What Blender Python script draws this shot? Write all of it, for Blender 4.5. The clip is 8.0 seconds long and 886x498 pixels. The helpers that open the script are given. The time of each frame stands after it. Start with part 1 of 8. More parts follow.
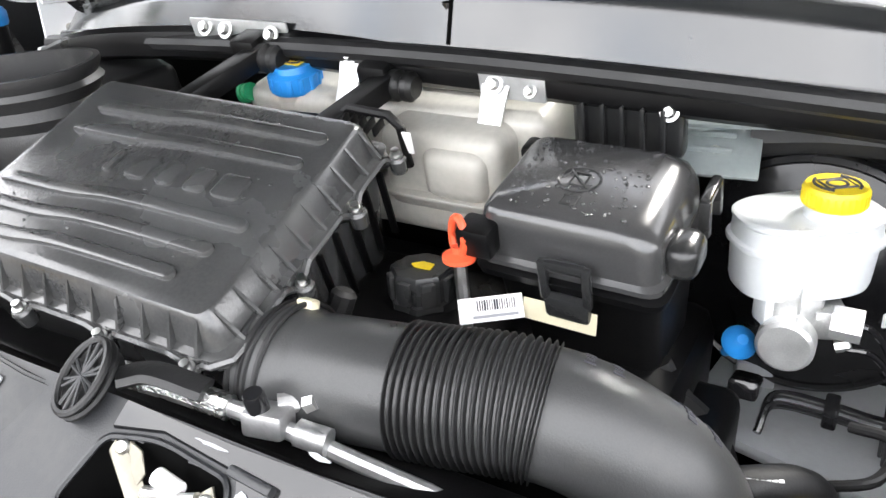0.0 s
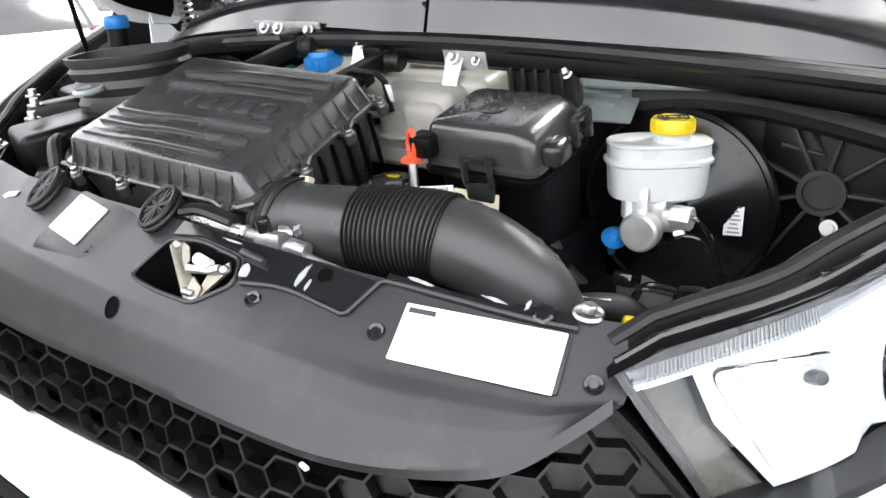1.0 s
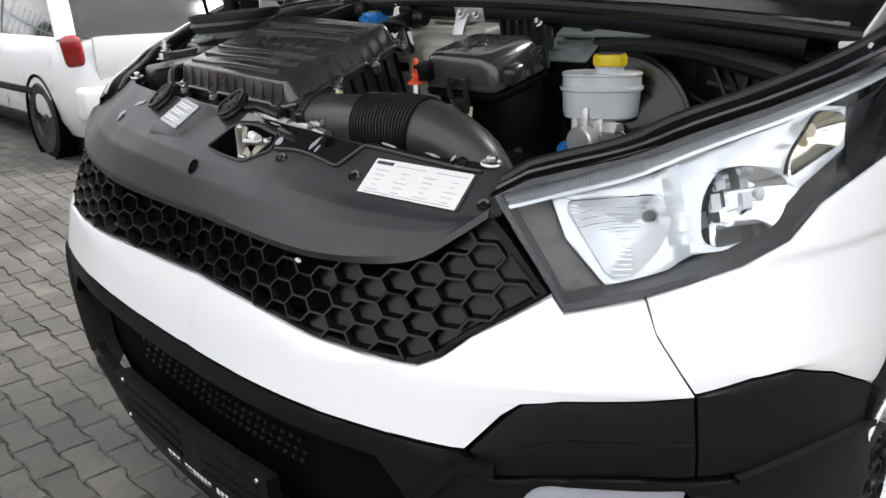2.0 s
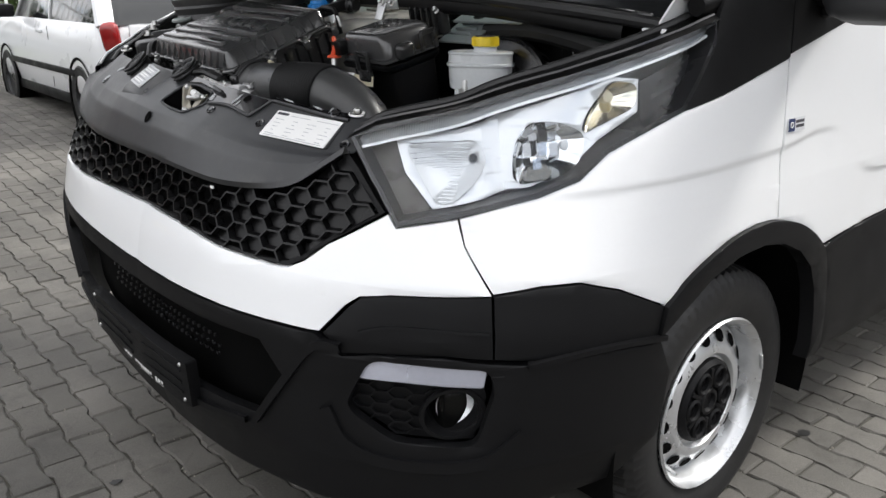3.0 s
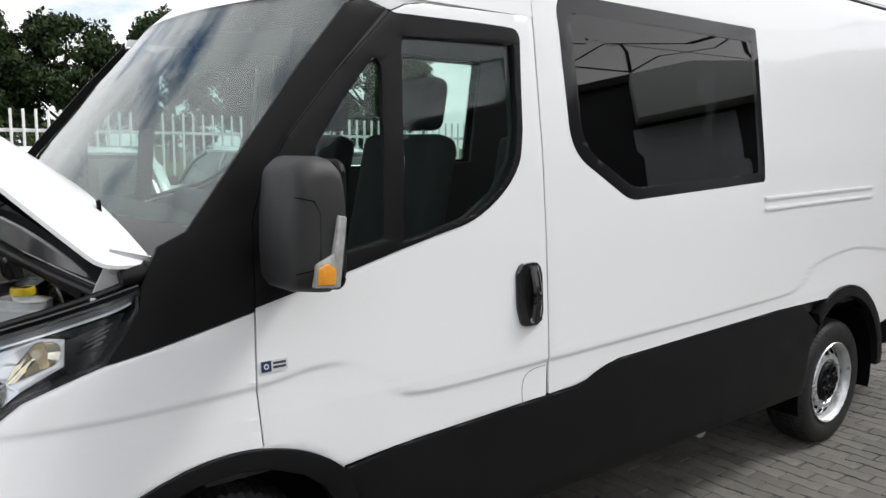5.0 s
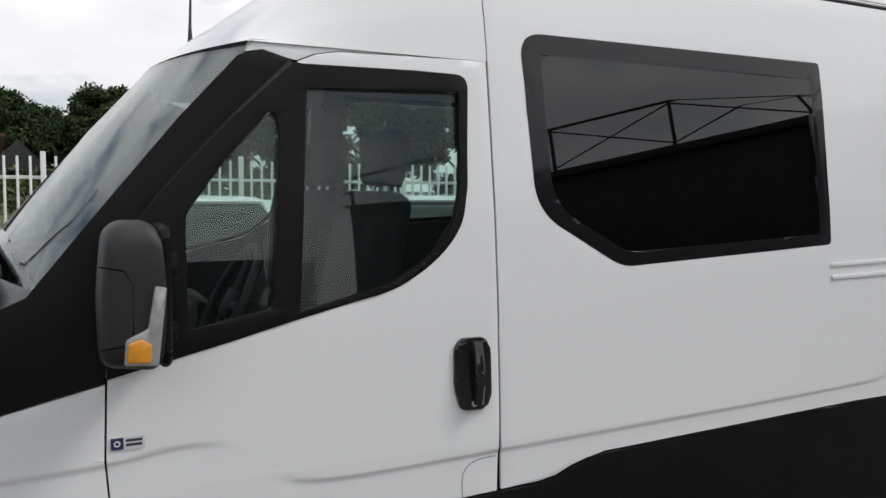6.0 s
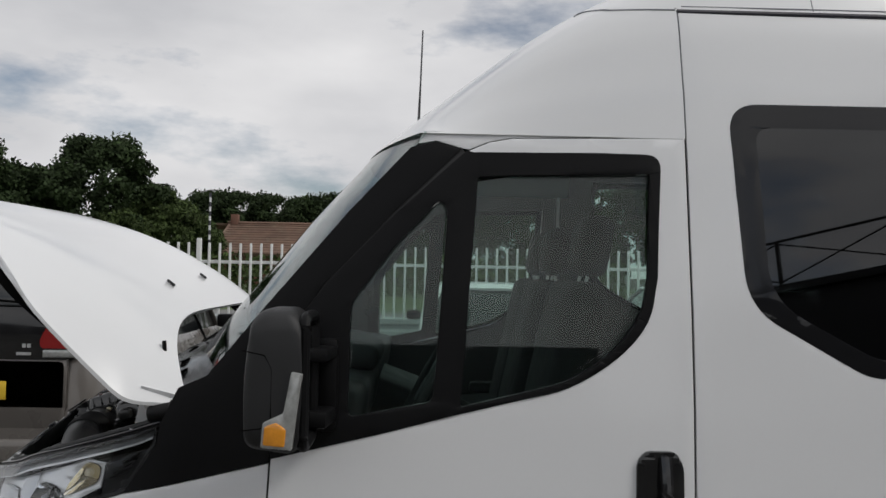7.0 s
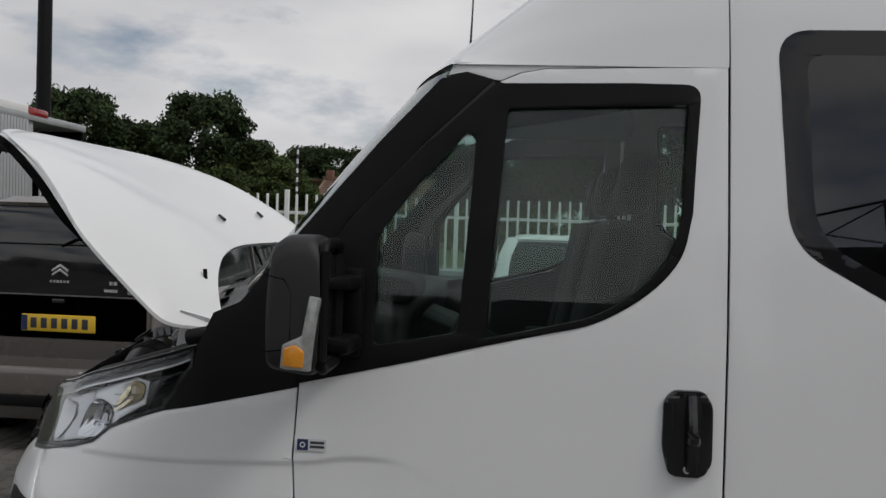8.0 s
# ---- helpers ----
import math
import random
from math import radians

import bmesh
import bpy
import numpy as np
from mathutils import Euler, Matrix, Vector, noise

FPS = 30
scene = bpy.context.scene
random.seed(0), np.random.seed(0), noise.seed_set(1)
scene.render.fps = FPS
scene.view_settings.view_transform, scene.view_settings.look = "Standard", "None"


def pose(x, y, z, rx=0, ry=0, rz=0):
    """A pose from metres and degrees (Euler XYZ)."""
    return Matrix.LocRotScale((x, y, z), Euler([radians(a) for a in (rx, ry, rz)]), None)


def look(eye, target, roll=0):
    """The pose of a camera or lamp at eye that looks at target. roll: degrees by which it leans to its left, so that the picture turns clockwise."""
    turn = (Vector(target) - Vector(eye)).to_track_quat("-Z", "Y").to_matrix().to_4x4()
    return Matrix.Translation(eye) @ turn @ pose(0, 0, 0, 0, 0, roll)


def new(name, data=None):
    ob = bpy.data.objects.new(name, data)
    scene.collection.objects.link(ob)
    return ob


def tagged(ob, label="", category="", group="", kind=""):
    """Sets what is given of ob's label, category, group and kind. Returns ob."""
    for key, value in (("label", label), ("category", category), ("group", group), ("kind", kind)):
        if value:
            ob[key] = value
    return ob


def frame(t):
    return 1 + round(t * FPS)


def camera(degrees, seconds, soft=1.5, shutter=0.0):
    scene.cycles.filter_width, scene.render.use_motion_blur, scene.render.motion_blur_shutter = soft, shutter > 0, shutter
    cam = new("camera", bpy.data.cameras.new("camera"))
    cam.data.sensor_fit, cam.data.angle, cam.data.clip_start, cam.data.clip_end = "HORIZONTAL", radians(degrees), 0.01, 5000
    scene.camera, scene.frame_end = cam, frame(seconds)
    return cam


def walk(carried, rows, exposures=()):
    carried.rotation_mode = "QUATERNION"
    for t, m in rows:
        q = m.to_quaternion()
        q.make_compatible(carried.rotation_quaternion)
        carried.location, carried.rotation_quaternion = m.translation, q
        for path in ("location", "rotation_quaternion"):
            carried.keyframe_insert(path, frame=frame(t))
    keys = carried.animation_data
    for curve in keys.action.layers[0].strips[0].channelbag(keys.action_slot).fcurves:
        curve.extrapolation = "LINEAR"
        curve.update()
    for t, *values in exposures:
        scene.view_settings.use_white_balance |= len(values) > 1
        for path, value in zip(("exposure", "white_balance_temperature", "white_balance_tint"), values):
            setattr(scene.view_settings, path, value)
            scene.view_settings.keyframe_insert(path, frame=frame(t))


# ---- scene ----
cam = camera(58.8, 8.0)
PATH = [
    (0, (-1.115, -0.496, 1.546), (0.409, 0.428, 0.639), -3.2),
    (0.5, (-1.276, -0.641, 1.528), (0.273, 0.34, 0.729), -2.3),
    (1, (-1.406, -0.864, 1.452), (0.104, 0.249, 0.76), -2.1),
    (1.5, (-1.5, -1.113, 1.371), (-0.121, 0.188, 0.731), -2.2),
    (1.7, (-1.543, -1.213, 1.358), (-0.2, 0.13, 0.732), -2.1),
    (2.8, (-1.618, -1.72, 1.326), (-0.351, -0.312, 0.686), 0.6),
    (3, (-1.591, -1.843, 1.32), (-0.353, -0.4, 0.699), 0.3),
    (3.5, (-1.544, -2.121, 1.331), (-0.332, -0.643, 0.74), 0.4),
    (4, (-1.375, -2.414, 1.398), (-0.179, -0.905, 0.858), 0.1),
    (4.5, (-1.082, -2.741, 1.576), (0.148, -1.211, 1.196), 0.1),
    (5, (-0.738, -2.867, 1.621), (0.518, -1.332, 1.363), 0.6),
    (5.2, (-0.587, -2.876, 1.652), (0.672, -1.338, 1.425), 0.9),
    (6.3, (0.275, -3.1, 1.673), (0.882, -1.198, 1.557), 0.5),
    (6.5, (0.354, -3.072, 1.666), (0.789, -1.122, 1.579), 0.7),
    (7, (0.553, -3.043, 1.686), (0.607, -1.045, 1.746), 1.1),
    (7.5, (0.696, -3.09, 1.671), (0.567, -1.096, 1.741), 1.5),
    (8, (0.731, -3.031, 1.623), (0.552, -1.04, 1.569), 1.9),
]
walk(cam, [(t, look(eye, target, roll)) for t, eye, target, roll in PATH],
     [(0, 2.85), (0.5, 2.72), (1, 2.30), (1.5, 1.32), (3, 0.92), (4, 0.94), (5, 0.50), (6.5, -0.30), (7, -0.57), (8, -0.72)])


# ==== world ====
world = bpy.data.worlds.new("world")
scene.world = world
world.use_nodes = True
wn, wl = world.node_tree.nodes, world.node_tree.links
wn.clear()
w_out, w_bg = wn.new("ShaderNodeOutputWorld"), wn.new("ShaderNodeBackground")
w_sky = wn.new("ShaderNodeTexSky")
w_sky.sky_type, w_sky.sun_disc = "NISHITA", False
SUN_ELEVATION, SUN_TURN = 48, 112
w_sky.sun_elevation, w_sky.sun_rotation = radians(SUN_ELEVATION), radians(SUN_TURN)
w_co, w_map = wn.new("ShaderNodeTexCoord"), wn.new("ShaderNodeMapping")
w_map.inputs["Scale"].default_value = (1.0, 1.0, 2.6)
w_n1, w_n2 = wn.new("ShaderNodeTexNoise"), wn.new("ShaderNodeTexNoise")
w_n1.inputs["Scale"].default_value, w_n1.inputs["Detail"].default_value, w_n1.inputs["Roughness"].default_value = 3.2, 9, 0.56
w_n2.inputs["Scale"].default_value, w_n2.inputs["Detail"].default_value = 2.1, 7
w_ramp, w_shade = wn.new("ShaderNodeValToRGB"), wn.new("ShaderNodeValToRGB")
w_ramp.color_ramp.elements[0].position, w_ramp.color_ramp.elements[1].position = 0.30, 0.47
w_shade.color_ramp.elements[0].position, w_shade.color_ramp.elements[1].position = 0.3, 0.7
w_shade.color_ramp.elements[0].color, w_shade.color_ramp.elements[1].color = (7.1, 7.2, 7.6, 1), (12.1, 12.0, 12.1, 1)
w_mix = wn.new("ShaderNodeMix")
w_mix.data_type = "RGBA"
wl.new(w_co.outputs["Generated"], w_map.inputs["Vector"])
wl.new(w_map.outputs["Vector"], w_n1.inputs["Vector"])
wl.new(w_map.outputs["Vector"], w_n2.inputs["Vector"])
wl.new(w_n1.outputs["Fac"], w_ramp.inputs["Fac"])
wl.new(w_n2.outputs["Fac"], w_shade.inputs["Fac"])
wl.new(w_ramp.outputs["Color"], w_mix.inputs["Factor"])
wl.new(w_sky.outputs["Color"], w_mix.inputs["A"])
wl.new(w_shade.outputs["Color"], w_mix.inputs["B"])
wl.new(w_mix.outputs["Result"], w_bg.inputs["Color"])
w_bg.inputs["Strength"].default_value = 0.1
wl.new(w_bg.outputs["Background"], w_out.inputs["Surface"])

sun = new("sun", bpy.data.lights.new("sun", "SUN"))
sun.data.energy, sun.data.angle, sun.data.color = 1.8, radians(14), (1.0, 0.97, 0.92)
sun_way = Vector((math.sin(radians(SUN_TURN)) * math.cos(radians(SUN_ELEVATION)), math.cos(radians(SUN_TURN)) * math.cos(radians(SUN_ELEVATION)), math.sin(radians(SUN_ELEVATION))))
sun.matrix_world = Matrix.Translation((0, 0, 12)) @ sun_way.to_track_quat("Z", "Y").to_matrix().to_4x4()

# ==== materials ====
def mat(name, color, rough=0.5, metal=0.0, var=0.15, scale=6.0, fine=120.0, bump=0.0, coat=0.0, rvar=0.1, dirt=None, dirt_amount=0.0, island=0.0, spec=0.5):
    """A painted, moulded or mineral surface: colour with coarse and fine variation, uneven gloss and fine relief."""
    m = bpy.data.materials.new(name)
    m.use_nodes = True
    n, l = m.node_tree.nodes, m.node_tree.links
    b = n["Principled BSDF"]
    b.inputs["Metallic"].default_value, b.inputs["Coat Weight"].default_value = metal, coat
    b.inputs["Coat Roughness"].default_value = 0.04
    b.inputs["Specular IOR Level"].default_value = spec
    co = n.new("ShaderNodeTexCoord")
    big, small = n.new("ShaderNodeTexNoise"), n.new("ShaderNodeTexNoise")
    big.inputs["Scale"].default_value, big.inputs["Detail"].default_value = scale, 6
    small.inputs["Scale"].default_value, small.inputs["Detail"].default_value = fine, 4
    l.new(co.outputs["Object"], big.inputs["Vector"])
    l.new(co.outputs["Object"], small.inputs["Vector"])
    add = n.new("ShaderNodeMath")
    add.operation = "MULTIPLY_ADD"
    l.new(small.outputs["Fac"], add.inputs[0])
    add.inputs[1].default_value = 0.5
    l.new(big.outputs["Fac"], add.inputs[2])
    span = n.new("ShaderNodeMapRange")
    span.inputs["From Min"].default_value, span.inputs["From Max"].default_value = 0.45, 1.05
    span.inputs["To Min"].default_value, span.inputs["To Max"].default_value = 1 - var, 1 + var
    l.new(add.outputs[0], span.inputs["Value"])
    mul = n.new("ShaderNodeVectorMath")
    mul.operation = "SCALE"
    mul.inputs[0].default_value = color
    last = span.outputs["Result"]
    if island:
        info, geo = n.new("ShaderNodeObjectInfo"), n.new("ShaderNodeNewGeometry")
        both = n.new("ShaderNodeMath")
        both.operation = "ADD"
        l.new(info.outputs["Random"], both.inputs[0])
        l.new(geo.outputs["Random Per Island"], both.inputs[1])
        frac = n.new("ShaderNodeMath")
        frac.operation = "FRACT"
        l.new(both.outputs[0], frac.inputs[0])
        r = n.new("ShaderNodeMapRange")
        r.inputs["To Min"].default_value, r.inputs["To Max"].default_value = 1 - island, 1 + island
        l.new(frac.outputs[0], r.inputs["Value"])
        m2 = n.new("ShaderNodeMath")
        m2.operation = "MULTIPLY"
        l.new(last, m2.inputs[0])
        l.new(r.outputs["Result"], m2.inputs[1])
        last = m2.outputs[0]
    l.new(last, mul.inputs["Scale"])
    col = mul.outputs["Vector"]
    if dirt:
        d = n.new("ShaderNodeTexNoise")
        d.inputs["Scale"].default_value, d.inputs["Detail"].default_value, d.inputs["Roughness"].default_value = scale * 1.7, 10, 0.7
        l.new(co.outputs["Object"], d.inputs["Vector"])
        ramp = n.new("ShaderNodeMapRange")
        ramp.inputs["From Min"].default_value, ramp.inputs["From Max"].default_value = 0.52, 0.78
        ramp.inputs["To Max"].default_value = dirt_amount
        l.new(d.outputs["Fac"], ramp.inputs["Value"])
        mix = n.new("ShaderNodeMix")
        mix.data_type = "RGBA"
        l.new(ramp.outputs["Result"], mix.inputs["Factor"])
        l.new(col, mix.inputs["A"])
        mix.inputs["B"].default_value = (*dirt, 1)
        col = mix.outputs["Result"]
    l.new(col, b.inputs["Base Color"])
    rr = n.new("ShaderNodeMapRange")
    rr.inputs["From Min"].default_value, rr.inputs["From Max"].default_value = 0.3, 0.7
    rr.inputs["To Min"].default_value, rr.inputs["To Max"].default_value = max(0.02, rough - rvar), min(1, rough + rvar)
    l.new(big.outputs["Fac"], rr.inputs["Value"])
    l.new(rr.outputs["Result"], b.inputs["Roughness"])
    if bump:
        bp = n.new("ShaderNodeBump")
        bp.inputs["Strength"].default_value, bp.inputs["Distance"].default_value = bump, 0.002
        l.new(small.outputs["Fac"], bp.inputs["Height"])
        l.new(bp.outputs["Normal"], b.inputs["Normal"])
    return m


def glass_mat(name, tint=(0.9, 0.95, 0.93), clear=0.8, rough=0.01, ior=1.5):
    """A thin pane: see-through with its tint, and glossy by Fresnel."""
    m = bpy.data.materials.new(name)
    m.use_nodes = True
    n, l = m.node_tree.nodes, m.node_tree.links
    n.remove(n["Principled BSDF"])
    out = n["Material Output"]
    t, g, f, mix = n.new("ShaderNodeBsdfTransparent"), n.new("ShaderNodeBsdfGlossy"), n.new("ShaderNodeLayerWeight"), n.new("ShaderNodeMixShader")
    power, share = n.new("ShaderNodeMath"), n.new("ShaderNodeMapRange")
    power.operation, power.inputs[1].default_value = "POWER", 5.0
    f0 = ((ior - 1) / (ior + 1)) ** 2
    share.inputs["To Min"].default_value = f0
    t.inputs["Color"].default_value = tuple(c * clear for c in tint) + (1,)
    g.inputs["Roughness"].default_value = rough
    l.new(f.outputs["Facing"], power.inputs[0])
    l.new(power.outputs[0], share.inputs["Value"])
    l.new(share.outputs["Result"], mix.inputs["Fac"])
    l.new(t.outputs["BSDF"], mix.inputs[1])
    l.new(g.outputs["BSDF"], mix.inputs[2])
    l.new(mix.outputs["Shader"], out.inputs["Surface"])
    return m


WHITE = mat("white_paint", (0.80, 0.81, 0.82), 0.28, var=0.012, scale=2, coat=0.6, rvar=0.005)
BLACK_TRIM = mat("black_grained_plastic", (0.0062, 0.0063, 0.0069), 0.46, var=0.22, scale=4, fine=700, bump=0.25, spec=0.15)
SLAM = mat("dark_grey_plastic", (0.021, 0.022, 0.024), 0.42, var=0.18, scale=5, fine=600, bump=0.15, dirt=(0.12, 0.115, 0.1), dirt_amount=0.25)
BAY_BLACK = mat("black_moulded_plastic", (0.0035, 0.0035, 0.0038), 0.36, var=0.25, scale=7, fine=400, bump=0.1, dirt=(0.03, 0.028, 0.025), dirt_amount=0.15, spec=0.22)
BOX_PLASTIC = mat("satin_black_box_plastic", (0.021, 0.0215, 0.022), 0.20, var=0.2, scale=8, fine=500, bump=0.12, dirt=(0.10, 0.095, 0.085), dirt_amount=0.25, rvar=0.14)
RUBBER = mat("black_rubber", (0.009, 0.009, 0.0095), 0.5, var=0.25, scale=9, fine=300, bump=0.2)
TYRE = mat("tyre_rubber", (0.0070, 0.0070, 0.0074), 0.62, var=0.3, scale=8, fine=250, bump=0.3, dirt=(0.07, 0.064, 0.055), dirt_amount=0.22)
STEEL = mat("bare_steel", (0.55, 0.55, 0.54), 0.35, metal=1, var=0.2, scale=20)
SILVER = mat("silver_wheel_paint", (0.60, 0.61, 0.62), 0.30, metal=0.65, var=0.1, scale=10, dirt=(0.20, 0.18, 0.15), dirt_amount=0.25)
ZINC = mat("zinc_bracket", (0.62, 0.63, 0.63), 0.4, metal=0.7, var=0.15, scale=15)
CAST = mat("cast_aluminium", (0.5, 0.5, 0.5), 0.45, metal=0.8, var=0.2, scale=30, bump=0.3)
HOSE = mat("dull_hose_plastic", (0.042, 0.0425, 0.043), 0.36, var=0.22, scale=9, fine=450, bump=0.12, dirt=(0.09, 0.085, 0.075), dirt_amount=0.3, rvar=0.1)
TANK = mat("cloudy_tank_plastic", (0.42, 0.405, 0.365), 0.4, var=0.15, scale=9, dirt=(0.30, 0.27, 0.22), dirt_amount=0.3)
RESERVOIR = mat("milky_reservoir_plastic", (0.60, 0.62, 0.63), 0.35, var=0.08, scale=12, dirt=(0.5, 0.49, 0.46), dirt_amount=0.3)
GREY_METAL = mat("grey_painted_metal", (0.33, 0.36, 0.36), 0.4, var=0.15, scale=9)
BLUE_CAP = mat("blue_plastic", (0.02, 0.22, 0.60), 0.35, var=0.08, scale=10)
YELLOW_CAP = mat("yellow_plastic", (0.80, 0.60, 0.02), 0.4, var=0.08, scale=10)
RED_PLASTIC = mat("orange_red_plastic", (0.75, 0.10, 0.04), 0.4, var=0.1, scale=15)
GREEN_PLASTIC = mat("green_plastic", (0.02, 0.30, 0.12), 0.4, var=0.1)
PAPER = mat("white_label", (0.80, 0.80, 0.79), 0.45, var=0.03, scale=12)
CREAM = mat("cream_label", (0.72, 0.66, 0.48), 0.5, var=0.06, scale=12)
INK = mat("dark_print", (0.04, 0.04, 0.05), 0.6, var=0.1)
INK_GREY = mat("grey_print", (0.28, 0.29, 0.31), 0.6, var=0.1)
NAVY = mat("navy_print", (0.012, 0.025, 0.09), 0.5, var=0.1)
YELLOW_LATCH = mat("yellowish_zinc", (0.24, 0.225, 0.185), 0.34, metal=0.8, var=0.25, scale=25)
CHROME = mat("bright_reflector", (0.93, 0.94, 0.95), 0.16, metal=0.4, var=0.04, scale=15, rvar=0.06)
HL_DARK = mat("dark_lamp_bezel", (0.018, 0.018, 0.019), 0.3, var=0.1)
HL_GREY = mat("grey_lamp_bezel", (0.55, 0.56, 0.57), 0.3, metal=0.4, var=0.1)
AMBER = mat("amber_lens", (0.75, 0.30, 0.03), 0.18, var=0.15, scale=40, coat=0.5)
COWL = mat("wet_cowl_plastic", (0.018, 0.019, 0.020), 0.15, var=0.25, scale=7, fine=300, bump=0.06, dirt=(0.10, 0.10, 0.09), dirt_amount=0.15, rvar=0.10, spec=1.0)
BORDER = mat("dark_window_border", (0.010, 0.010, 0.011), 0.08, var=0.06, scale=3)
CLEAR_LENS = mat("ribbed_clear_lens", (0.36, 0.37, 0.36), 0.10, metal=0.2, var=0.25, scale=40, coat=0.6)
MIRRORED = mat("mirrored_reflector", (0.93, 0.94, 0.95), 0.07, metal=1.0, var=0.03, scale=30, rvar=0.04)
GOLDEN = mat("pale_gold_reflector", (0.93, 0.87, 0.72), 0.10, metal=1.0, var=0.06, scale=30, rvar=0.05)
GUIDE = mat("clear_light_guide", (0.20, 0.21, 0.22), 0.10, var=0.2, scale=40, coat=0.8)
RED_LENS = mat("red_lens", (0.27, 0.012, 0.012), 0.2, var=0.1, coat=0.6)
DRL_STRIP = mat("silver_blue_strip", (0.55, 0.57, 0.66), 0.25, metal=0.5, var=0.08)
GLOSS_BLACK = mat("gloss_black", (0.012, 0.012, 0.013), 0.12, var=0.1, coat=0.5)
# near-black; also colours in the shade of holes, wells and openings
UNDERBODY_AND_DEPTH = mat("black_underbody_and_depth", (0.003, 0.003, 0.003), 0.9, var=0.3, spec=0.05)
SEAT_CLOTH = mat("grey_seat_cloth", (0.014, 0.0145, 0.0155), 0.9, var=0.2, scale=20, fine=500, bump=0.3)
DASH = mat("grey_dashboard_plastic", (0.022, 0.023, 0.025), 0.6, var=0.12, scale=10, fine=500, bump=0.2)
CABIN = mat("dark_grey_cabin_lining", (0.045, 0.046, 0.048), 0.8, var=0.12, scale=6)
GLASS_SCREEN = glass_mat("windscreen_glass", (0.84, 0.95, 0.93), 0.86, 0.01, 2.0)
GLASS_DOOR = glass_mat("door_glass", (0.86, 0.94, 0.91), 0.96, 0.01, 1.5)
GLASS_TINT = glass_mat("tinted_glass", (0.78, 0.83, 0.86), 0.12, 0.01, 1.85)
GLASS_LAMP = glass_mat("lamp_glass", (0.96, 0.97, 0.98), 0.97, 0.02, 1.33)


# ==== shapes ====
def root(name, at, label, category, group="", kind=""):
    ob = new(name)
    ob.empty_display_size = 0.1
    ob.matrix_basis = Matrix.Translation(at)
    return tagged(ob, label, category, group, kind)


def part(name, bm, material, parent=None, label="", smooth=35):
    """Links a bmesh in world coordinates as one mesh object, under a thing or a part."""
    me = bpy.data.meshes.new(name)
    bmesh.ops.recalc_face_normals(bm, faces=bm.faces)
    bm.to_mesh(me)
    bm.free()
    me.materials.append(material)
    if smooth:
        me.shade_smooth()
        me.set_sharp_from_angle(angle=radians(smooth))
    ob = new(name, me)
    if parent is not None:
        ob.parent = parent
        ob.matrix_parent_inverse = parent.matrix_basis.inverted() if parent.type == "EMPTY" else Matrix()
    return tagged(ob, label)


def box(size, m=None, bevel=0.0, seg=2):
    bm = bmesh.new()
    bmesh.ops.create_cube(bm, size=1, matrix=Matrix.Diagonal((*size, 1)))
    if bevel:
        bmesh.ops.bevel(bm, geom=bm.edges[:], offset=bevel, segments=seg, profile=0.5, affect="EDGES")
    if m is not None:
        bmesh.ops.transform(bm, matrix=m, verts=bm.verts)
    return bm


def join(*bms):
    bm = bmesh.new()
    for other in bms:
        me = bpy.data.meshes.new("tmp")
        other.to_mesh(me)
        other.free()
        bm.from_mesh(me)
        bpy.data.meshes.remove(me)
    return bm


def fillet(pts, r, seg=5):
    """A polygon with its corners rounded."""
    out, k = [], len(pts)
    for i in range(k):
        a, b, c = (Vector(pts[(i + j) % k]) for j in (-1, 0, 1))
        rad = r[i] if isinstance(r, (list, tuple)) else r
        d1, d2 = a - b, c - b
        q = min(rad, d1.length * 0.48, d2.length * 0.48)
        if q < 1e-4:
            out.append(tuple(b))
            continue
        p, s = b + d1.normalized() * q, b + d2.normalized() * q
        for j in range(seg + 1):
            t = j / seg
            out.append(tuple(p * (1 - t) ** 2 + b * 2 * t * (1 - t) + s * t * t))
    return out


def curve2(pts, step=6):
    """A smooth open line through points (any dimension)."""
    p = [np.array(q, float) for q in pts]
    p = [2 * p[0] - p[1]] + p + [2 * p[-1] - p[-2]]
    out = []
    for i in range(1, len(p) - 2):
        a, b, c, d = p[i - 1:i + 3]
        for j in range(step):
            t = j / step
            out.append(tuple(0.5 * (2 * b + (c - a) * t + (2 * a - 5 * b + 4 * c - d) * t * t + (3 * b - a - 3 * c + d) * t ** 3)))
    out.append(tuple(p[-2]))
    return out


def prism(outline, h, m=None, bevel=0.0, seg=2):
    """An outline in x and y, h high, with its upper edge bevelled."""
    bm = bmesh.new()
    f = bm.faces.new([bm.verts.new((x, y, 0)) for x, y in outline])
    top = bmesh.ops.extrude_face_region(bm, geom=[f])
    tv = [g for g in top["geom"] if isinstance(g, bmesh.types.BMVert)]
    bmesh.ops.translate(bm, verts=tv, vec=(0, 0, h))
    if bevel:
        te = [e for e in bm.edges if all(v in tv for v in e.verts)]
        bmesh.ops.bevel(bm, geom=te, offset=bevel, segments=seg, profile=0.5, affect="EDGES")
    if m is not None:
        bmesh.ops.transform(bm, matrix=m, verts=bm.verts)
    return bm


